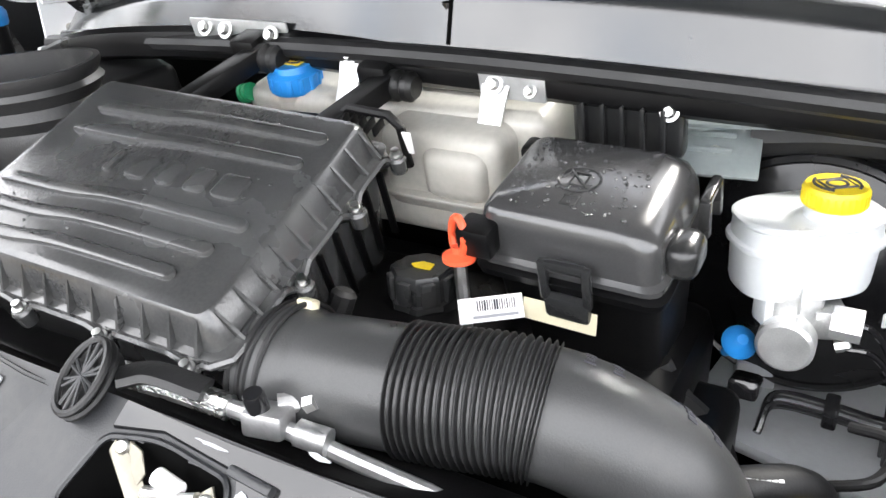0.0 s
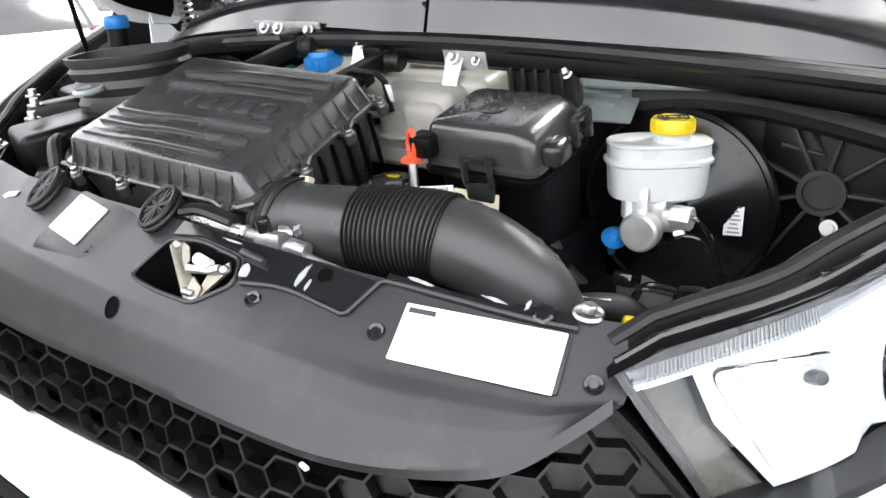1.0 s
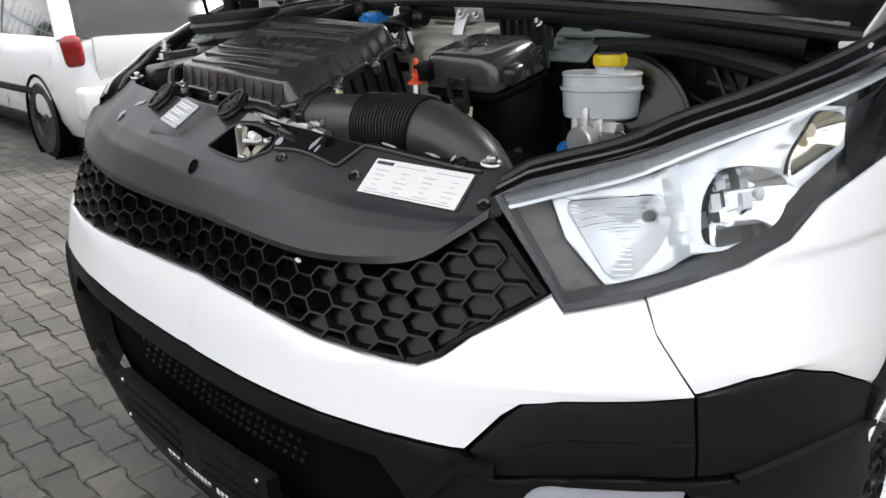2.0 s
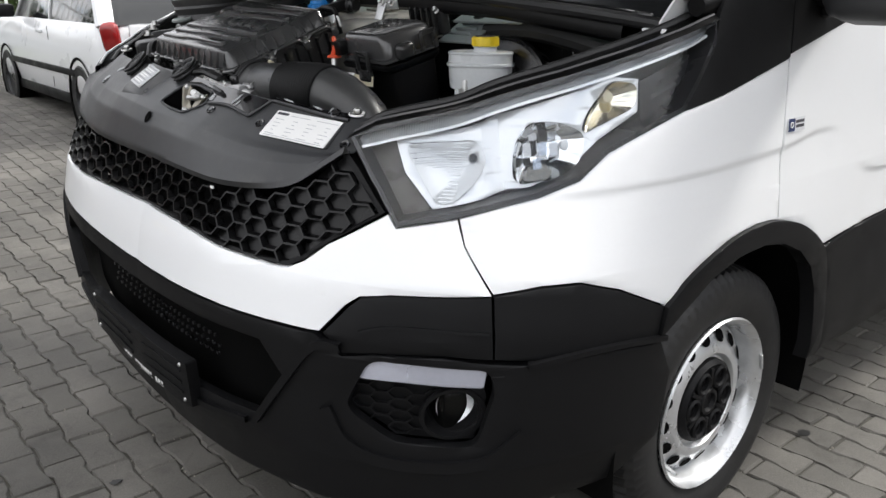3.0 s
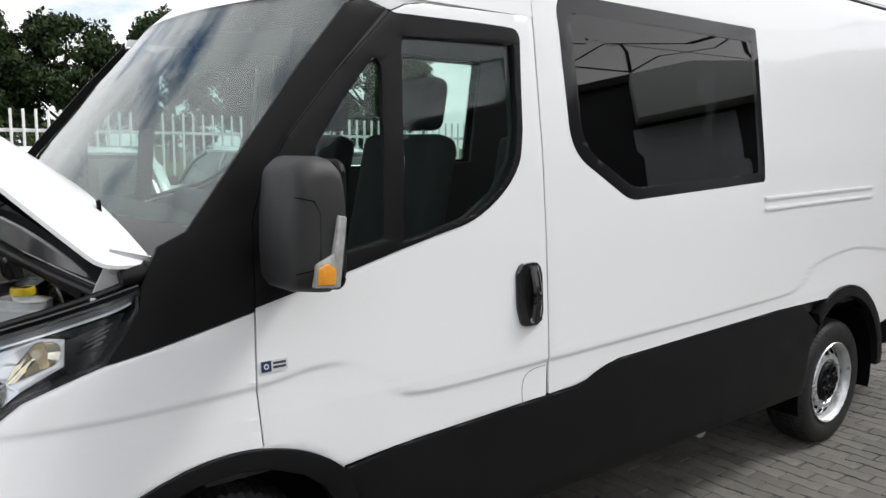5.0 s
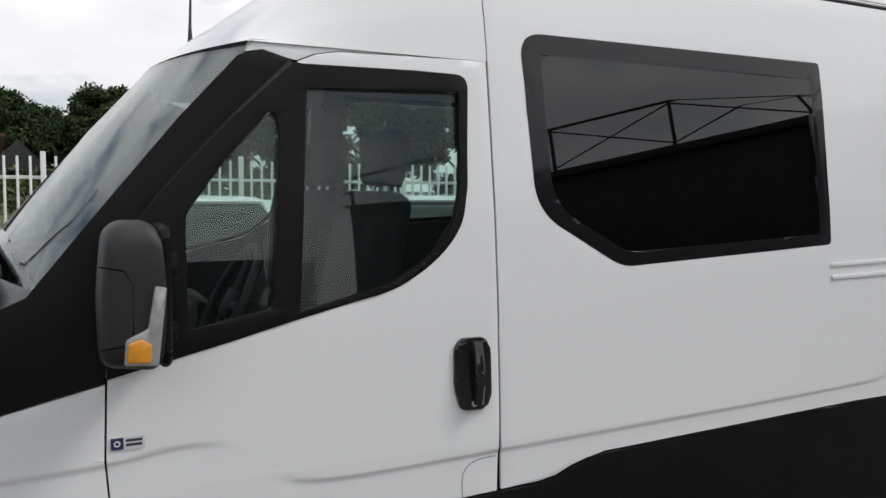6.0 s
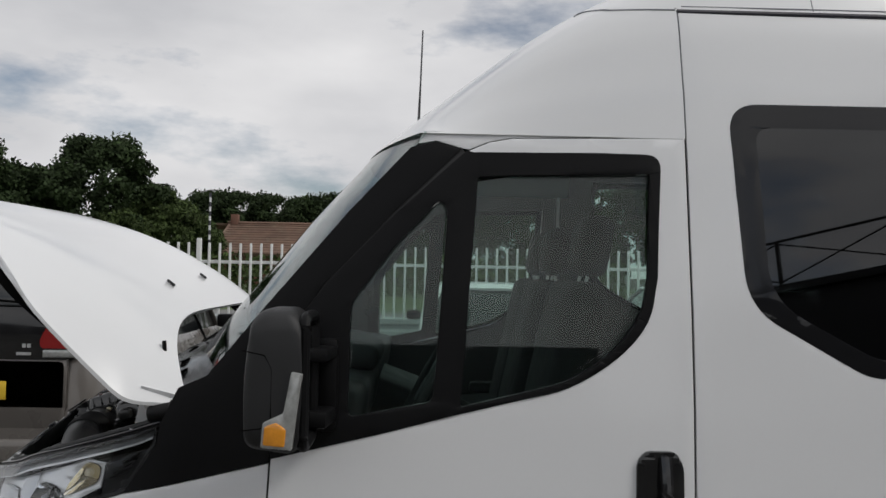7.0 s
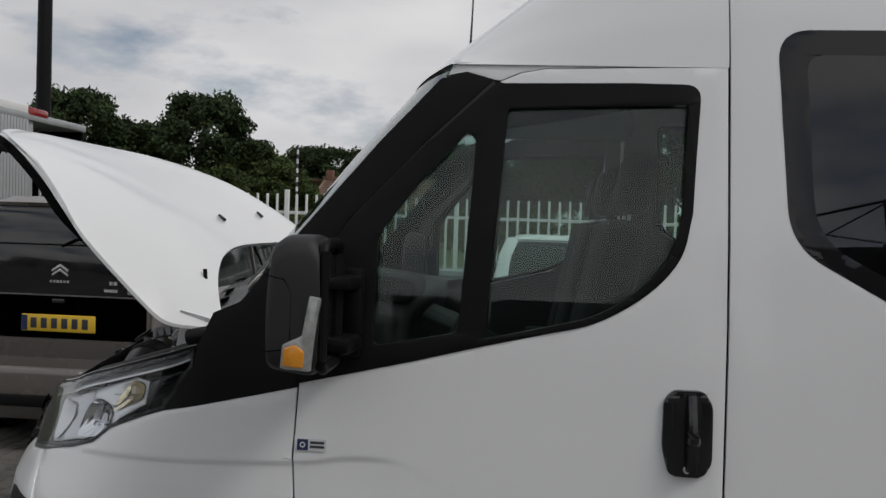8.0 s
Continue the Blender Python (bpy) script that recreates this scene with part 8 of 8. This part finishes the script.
part("chassis", box((3.4, 1.6, 0.30), pose(-8.3, 8.5, tz + 0.70), 0.02), UNDERBODY_AND_DEPTH, trailer)
rib = mesh_of(box((0.06, 0.045, 1.95), None, 0.012), TRAILER)
for k in range(12):
    piece("rib", rib, Matrix.Translation((-6.55 - 0.03, 7.35 + 0.13 * k * 0.55, tz + 1.85)) @ Euler((0, 0, radians(90))).to_matrix().to_4x4(), trailer)
part("side_sheet", box((0.03, 1.0, 1.95), pose(-6.62, 7.85, tz + 1.85), 0.005), TRAILER, trailer)
part("red_lamp", box((0.10, 0.5, 0.14), pose(-6.60, 8.4, tz + 2.92), 0.02), RED_LENS, trailer, "red roof lamp")
part("white_sign", box((0.05, 0.9, 0.13), pose(-6.58, 7.7, tz + 2.94), 0.01), PAPER, trailer, "white roof sign, unlettered")
for x in (-7.3, -9.2):
    for y in (7.6, 9.4):
        part("wheel", lathe([(0.0, 0.10), (0.2, 0.09), (0.36, 0.10), (0.40, 0.0), (0.36, -0.10), (0.0, -0.10)], pose(x, y, tz + 0.40, 90, 0, 0), 24), TYRE, trailer)
post = root("lamp_post", (-9.95, 13.9, rise(13.9)), "dark steel lamp post", "lamp post")
part("shaft", lathe([(0.20, 0.0), (0.17, 0.1), (0.16, 4.0), (0.14, 9.0), (0.0, 9.0)], pose(-9.95, 13.9, rise(13.9)), 16), BLACK_TRIM, post)
part("arm", tube([(-9.95, 13.9, 9.1), (-9.6, 13.6, 9.3), (-8.9, 13.2, 9.35)], 0.06, 8), BLACK_TRIM, post)
part("lantern", box((0.5, 0.25, 0.12), pose(-8.7, 13.1, 9.33), 0.04), GREY_METAL, post)

# --- farmhouse with a long tiled roof
ROOF_TILE = mat("weathered_red_tile", (0.20, 0.125, 0.092), 0.85, var=0.4, scale=0.6, fine=8, bump=0.6, dirt=(0.30, 0.25, 0.18), dirt_amount=0.6)
BRICK = mat("old_red_brick", (0.20, 0.10, 0.07), 0.85, var=0.25, scale=0.8, fine=12, bump=0.5)
house = root("farmhouse", (-12.5, 74, rise(40)), "long low brick farmhouse with a weathered tiled roof", "house")
hz = rise(40)
part("wall", box((13.6, 8.0, 2.9), pose(-12.0, 74.5, hz + 1.45), 0.02), BRICK, house)


def roof_slab(x0, x1, y_low, y_top, z_low, z_top, name="roof"):
    bm = bmesh.new()
    pts = [(x0, y_low, z_low), (x1, y_low, z_low), (x1 - 0.8, y_top, z_top), (x0 + 0.6, y_top, z_top)]
    a = [bm.verts.new(p) for p in pts]
    b = [bm.verts.new((x, y + 0.1, z - 0.25)) for x, y, z in pts]
    bm.faces.new(a)
    bm.faces.new(b[::-1])
    for i in range(4):
        bm.faces.new((a[i], a[(i + 1) % 4], b[(i + 1) % 4], b[i]))
    return part(name, bm, ROOF_TILE, house, "weathered red tiles")


roof_slab(-19.0, -5.2, 69.8, 74.5, hz + 2.9, hz + 5.9)
roof_slab(-5.2, -19.0, 79.2, 74.5, hz + 2.9, hz + 5.9)
for j in range(12):
    t = j / 12
    part("course", box((13.2 - 1.2 * t, 0.10, 0.06), pose(-12.1, 69.9 + 4.6 * t, hz + 2.98 + 3.0 * t), 0.01), ROOF_TILE, house)
part("gable", prism([(0, 0), (5, 0), (2.6, 2.6)], 0.3, pose(-6.0, 70.0, hz + 2.6, 90, 0, 10)), HL_DARK, house, "dark boarded gable")
part("chimney", box((0.7, 0.7, 1.5), pose(-17.8, 74.5, hz + 6.0), 0.03), BRICK, house)
part("ridge", tube([(-18.5, 74.5, hz + 5.95), (-5.9, 74.5, hz + 5.95)], 0.14, 8), ROOF_TILE, house)
for x in (-17, -14.5, -11, -8.5):
    part("window", box((1.0, 0.1, 1.1), pose(x, 70.46, hz + 1.6), 0.02), CAR_GLASS, house)

# --- trees
LEAF = mat("dark_foliage", (0.030, 0.048, 0.018), 0.8, var=0.5, scale=0.5, fine=6, island=0.45, spec=0.2)
LEAF_LIGHT = mat("lighter_foliage", (0.055, 0.080, 0.026), 0.8, var=0.45, scale=0.5, fine=6, island=0.45, spec=0.2)
BARK = mat("bark", (0.06, 0.05, 0.04), 0.95, var=0.3, scale=3, fine=20, bump=0.8)


def crown_mesh(seed, h, r, n, leaf, material):
    """Leaf sprays gathered in clumps round an uneven crown."""
    rng = np.random.RandomState(seed)
    clumps = []
    for k in range(110):
        a, t = rng.uniform(0, 2 * math.pi), rng.uniform(0.0, 1.0) ** 0.85
        wide = math.sin(math.pi * (0.14 + 0.80 * t)) ** 0.8
        rr = r * wide * rng.uniform(0.25, 1.0) ** 0.5
        clumps.append((rr * math.cos(a), rr * math.sin(a), h * (0.14 + 0.82 * t), rng.uniform(0.12, 0.26) * r))
    clumps = np.array(clumps)
    pick = clumps[rng.randint(len(clumps), size=n)]
    d = rng.normal(size=(n, 3))
    d /= np.linalg.norm(d, axis=1)[:, None]
    q = pick[:, :3] + d * (pick[:, 3] * rng.uniform(0.35, 1.08, n))[:, None] * np.array((1, 1, 0.8))
    size = (leaf * rng.uniform(0.5, 1.3, n))[:, None]
    u = rng.normal(size=(n, 3))
    u /= np.linalg.norm(u, axis=1)[:, None]
    v = np.cross(u, d + 0.5 * rng.normal(size=(n, 3)))
    v /= np.linalg.norm(v, axis=1)[:, None] + 1e-9
    verts = np.stack([q - u * size, q + v * size * 0.55, q + u * size, q - v * size * 0.55], 1).reshape(-1, 3)
    faces = [(4 * i, 4 * i + 1, 4 * i + 2, 4 * i + 3) for i in range(n)]
    me = bpy.data.meshes.new("crown")
    me.from_pydata([tuple(p) for p in verts], [], faces)
    me.materials.append(material)
    return me


def trunk_mesh(seed, h, r):
    rng = np.random.RandomState(seed)
    parts_ = [tube([(0, 0, -0.2), (0.05, 0.02, h * 0.3), (0.0, 0.1, h * 0.6), (0.1, 0, h * 0.85)], [r, r * 0.75, r * 0.5, r * 0.15], 10)]
    for k in range(7):
        a, z0 = rng.uniform(0, 6.28), h * rng.uniform(0.22, 0.6)
        l = h * rng.uniform(0.2, 0.36)
        parts_.append(tube([(0, 0, z0), (l * 0.5 * math.cos(a), l * 0.5 * math.sin(a), z0 + l * 0.4), (l * math.cos(a), l * math.sin(a), z0 + l * 0.95)], [r * 0.4, r * 0.25, r * 0.06], 6))
    return mesh_of(join(*parts_), BARK)


CROWNS = [(crown_mesh(1, 9.8, 4.5, 30000, 0.17, LEAF), trunk_mesh(1, 10, 0.32)), (crown_mesh(2, 8.4, 3.9, 26000, 0.165, LEAF), trunk_mesh(2, 8.5, 0.28)), (crown_mesh(3, 6.6, 3.5, 22000, 0.155, LEAF_LIGHT), trunk_mesh(3, 6.5, 0.22))]


def tree(x, y, kind, k, turn, label):
    t = root("tree", (x, y, rise(40)), label, "tree", "trees behind the fence")
    m = Matrix.Translation((x, y, rise(40))) @ Euler((0, 0, turn)).to_matrix().to_4x4() @ Matrix.Diagonal((k, k, k, 1))
    piece("trunk", CROWNS[kind][1], m, t)
    piece("crown", CROWNS[kind][0], m, t)


for x, y, kind, k, turn in ((-39.5, 54, 0, 1.0, 0.3), (-34.5, 57, 0, 1.16, 1.2), (-29.8, 58, 1, 1.08, 2.2), (-25.0, 60, 0, 1.20, 4.0), (-44.0, 55, 1, 1.1, 5.0), (-50, 56, 0, 1.1, 2.5)):
    tree(x, y, kind, k, turn, "tall dark broad-leaved tree in full leaf")
for x, y, kind, k, turn in ((-21.0, 62, 2, 1.16, 0.4), (-18.6, 60, 2, 0.95, 2.4), (-22.5, 57, 2, 0.85, 1.4)):
    tree(x, y, kind, k, turn, "smaller light green tree in full leaf")
for x, y, kind, k, turn in ((-24.0, 88, 0, 1.05, 0.6), (-20.0, 86, 1, 1.2, 1.0), (-16.0, 84, 1, 1.15, 1.0), (-12.5, 86, 0, 1.0, 3.0), (-9.0, 85, 1, 1.2, 5.0), (-5.5, 82, 0, 1.05, 0.0), (-2.0, 84, 1, 1.1, 2.0), (1.0, 78, 1, 0.95, 4.0), (3.5, 70, 0, 1.0, 1.1), (9.0, 62, 0, 1.1, 3.3), (15.0, 60, 1, 1.25, 0.7), (22.0, 58, 0, 1.15, 2.0), (30, 56, 1, 1.25, 4.4), (38, 55, 0, 1.2, 5.5)):
    tree(x, y, kind, k, turn, "dark tree standing in a row")
# hedge before the farmhouse
rng = np.random.RandomState(9)
verts, faces = [], []
for k in range(9000):
    q = np.array((rng.uniform(-30, 12), rng.uniform(40, 43), rise(40) + rng.uniform(0, 1.0) ** 0.7 * (1.9 + 0.5 * math.sin(k * 0.7))))
    u, v = rng.normal(size=3), rng.normal(size=3)
    u, v = u / np.linalg.norm(u) * rng.uniform(0.1, 0.28), v / np.linalg.norm(v) * rng.uniform(0.06, 0.16)
    i = len(verts)
    verts += [q - u, q + v, q + u, q - v]
    faces.append((i, i + 1, i + 2, i + 3))
me = bpy.data.meshes.new("hedge")
me.from_pydata([tuple(p) for p in verts], [], faces)
me.materials.append(LEAF_LIGHT)
tagged(new("hedge", me), "uneven green hedge along the lane", "hedge", kind="stuff")

# --- dark hall behind the path, with a railing on its roof, and dark lorries
HALL = mat("dark_cladding", (0.035, 0.036, 0.040), 0.6, var=0.15, scale=1.0)
hall = root("hall", (12, -14, 0), "dark clad hall with a railing along its roof", "building")
HM = Matrix.Translation((8.0, -19.0, 0)) @ Euler((0, 0, radians(50))).to_matrix().to_4x4()
part("wall", box((26, 8, 6.0), HM @ pose(12.0, -4.0, 3.0), 0.03), HALL, hall)
part("roof_edge", box((26.3, 8.3, 0.20), HM @ pose(12.0, -4.0, 6.08), 0.03), HALL, hall)
for k in range(9):
    x = -0.8 + 3.0 * k
    part("rail_post", box((0.09, 0.09, 1.1), HM @ pose(x, 0.0, 6.75), 0.01), HL_DARK, hall)
    part("brace", tube([HM @ Vector((x, 0, 6.25)), HM @ Vector((x + 3.0, 0, 7.25))], 0.02, 6), HL_DARK, hall)
    part("brace", tube([HM @ Vector((x, 0, 7.25)), HM @ Vector((x + 3.0, 0, 6.25))], 0.02, 6), HL_DARK, hall)
part("handrail", box((26, 0.06, 0.06), HM @ pose(12.0, 0.0, 7.3), 0.01), HL_DARK, hall)
part("pale_canopy", box((3.0, 0.9, 1.1), HM @ pose(12.6, 0.45, 5.45), 0.05), PAPER, hall, "pale canopy under the roof edge")
part("roller_door", box((2.4, 0.10, 4.8), HM @ pose(12.2, 0.05, 2.4), 0.02), TRAILER, hall, "grey roller door")
for x, w, h in ((1.0, 6.5, 2.9), (-9.5, 7.0, 3.2), (-18.0, 7.0, 2.7)):
    lorry = root("lorry", (x, -16, 0), "dark box lorry parked on the yard", "lorry", "lorries behind the path")
    part("load_box", box((w, 2.4, h - 0.9), pose(x, -16, 0.9 + (h - 0.9) / 2), 0.06), HALL, lorry)
    part("cab", box((1.7, 2.2, h - 1.0), pose(x - w / 2 - 1.0, -16, 0.6 + (h - 1.0) / 2), 0.12, 3), HALL, lorry)
    for dx in (-w / 2 - 0.9, -w / 4, w / 3):
        part("wheel", lathe([(0.0, 0.12), (0.3, 0.10), (0.46, 0.12), (0.5, 0.0), (0.46, -0.12), (0.0, -0.12)], pose(x + dx, -14.9, 0.5, 90, 0, 0), 24), TYRE, lorry)
        part("wheel", lathe([(0.0, 0.12), (0.3, 0.10), (0.46, 0.12), (0.5, 0.0), (0.46, -0.12), (0.0, -0.12)], pose(x + dx, -17.1, 0.5, 90, 0, 0), 24), TYRE, lorry)

# ==== pavers ====
PL, PW = 0.205, 0.103
GAPW = 0.0050


def paver_mesh(seed):
    """A bone-shaped concrete paver with a worn upper edge."""
    rng = np.random.RandomState(seed)
    a, b, c = PW / 2 - GAPW * 0.36, PL / 2 - GAPW * 0.6, 0.006
    w = 0.005
    out = [(-a - w, -b), (a + w, -b), (a + w, -0.62 * b), (a - w, -0.34 * b), (a - w, 0.34 * b), (a + w, 0.62 * b), (a + w, b), (-a - w, b), (-a - w, 0.62 * b), (-a + w, 0.34 * b), (-a + w, -0.34 * b), (-a - w, -0.62 * b)]
    n = len(out)
    j = lambda k=0.0030: rng.uniform(-k, k)
    low = [(x, y, -0.03) for x, y in out]
    mid = [(x + j(), y + j(), -c + j(0.001)) for x, y in out]
    top = [(x * 0.90 + j(), y * 0.955 + j(), j(0.0009)) for x, y in out]
    f = []
    for k in (0, n):
        for i in range(n):
            f.append((k + i, k + (i + 1) % n, k + n + (i + 1) % n, k + n + i))
    f.append(tuple(range(2 * n, 3 * n)))
    return low + mid + top, f


VARIANTS = [paver_mesh(k) for k in range(10)]
VARIANT_ME = []
for v, f in VARIANTS:
    me = bpy.data.meshes.new("paver")
    me.from_pydata(v, [], f)
    me.materials.append(PAVER)
    VARIANT_ME.append(me)
paving = root("paving", (0, 0, 0), "worn grey bone-shaped concrete pavers in offset rows", "paving", kind="structure")
rng = np.random.RandomState(5)
all_v, all_f, single = [], [], 0
base = [np.array(v) for v, _ in VARIANTS]
for i in range(int(-5.5 / PW), int(10.5 / PW)):
    x = i * PW
    for j in range(int(-5.0 / PL), int(9.3 / PL)):
        y = j * PL + (PL / 2 if i % 2 else 0)
        z = rise(y) + rng.uniform(-0.0025, 0.0025)
        tx, ty, tz = rng.uniform(-0.012, 0.012), rng.uniform(-0.012, 0.012), rng.uniform(-0.014, 0.014)
        near = (1.5 < x < 4.2 and -1.75 < y < -0.85) and single < 300
        k = rng.randint(10)
        slope = math.atan2(rise(y + 0.1) - rise(y - 0.1), 0.2)
        if near:
            single += 1
            piece("paver", VARIANT_ME[k], Matrix.Translation((x, y, z)) @ Euler((tx + slope, ty, tz)).to_matrix().to_4x4(), paving)
            continue
        r = np.array(Euler((tx + slope, ty, tz)).to_matrix())
        n0 = len(all_v)
        all_v.extend((base[k] @ r.T + (x, y, z)).tolist())
        all_f.extend([tuple(n0 + q for q in f) for f in VARIANTS[k][1]])
me = bpy.data.meshes.new("pavers")
me.from_pydata(all_v, [], all_f)
me.materials.append(PAVER)
rest = new("paver_field", me)
rest.parent = paving
tagged(rest, "grey concrete pavers", kind="stuff")

# grit and crumbs lying along the joints
GRIT = mat("pale_and_dark_grit", (0.17, 0.16, 0.135), 0.9, var=0.3, island=0.75)
verts, faces = [], []
for k in range(16000):
    i = rng.randint(int(-2.6 / PW), int(5.2 / PW))
    x, y = i * PW + PW / 2, rng.uniform(-2.6, 2.4)
    if rng.uniform() < 0.4:
        x, y = i * PW + rng.uniform(-0.06, 0.06), (round(y / PL) + 0.5) * PL + (PL / 2 if i % 2 else 0)
    if rng.uniform() < 0.15:
        x += rng.uniform(-0.06, 0.06)
    x, y = x + rng.normal() * 0.006, y + rng.normal() * 0.006
    r = 0.0013 + 0.0042 * rng.uniform() ** 3
    a0 = rng.uniform(0, 6.28)
    n0, z = len(verts), rise(y) - 0.002
    verts += [(x + r * math.cos(a0 + 2.1 * q), y + r * math.sin(a0 + 2.1 * q), z) for q in range(3)] + [(x, y, z + r * rng.uniform(0.7, 1.4) + 0.001)]
    faces += [(n0, n0 + 1, n0 + 3), (n0 + 1, n0 + 2, n0 + 3), (n0 + 2, n0, n0 + 3)]
me = bpy.data.meshes.new("grit")
me.from_pydata(verts, [], faces)
me.materials.append(GRIT)
tagged(new("grit", me), "pale and dark grit in the paving joints", "grit", kind="stuff")
# oil drips on the pavers
OIL = mat("oil_stain", (0.012, 0.012, 0.012), 0.45, var=0.2, scale=20)
for x, y, r in ((-0.62, 0.28, 0.045), (-0.55, 0.36, 0.025), (-0.66, 0.20, 0.02), (0.70, -0.93, 0.028), (1.05, -0.66, 0.022), (1.16, -0.60, 0.014), (1.60, -0.52, 0.02), (2.05, -0.62, 0.016), (1.28, -0.72, 0.012), (2.5, -0.75, 0.022), (-0.9, -0.25, 0.03), (-1.05, 0.2, 0.018), (0.9, -1.2, 0.012)):
    outline = [(r * rng.uniform(0.6, 1.15) * math.cos(a), 0.7 * r * rng.uniform(0.6, 1.15) * math.sin(a)) for a in np.linspace(0, 2 * math.pi, 18, endpoint=False)]
    tagged(part("oil_stain", prism(outline, 0.0012, Matrix.Translation((x, y, rise(y) + 0.0022))), OIL, None, "small dark oil drip dried on pavers", 0), category="stain", group="oil drips on the paving")
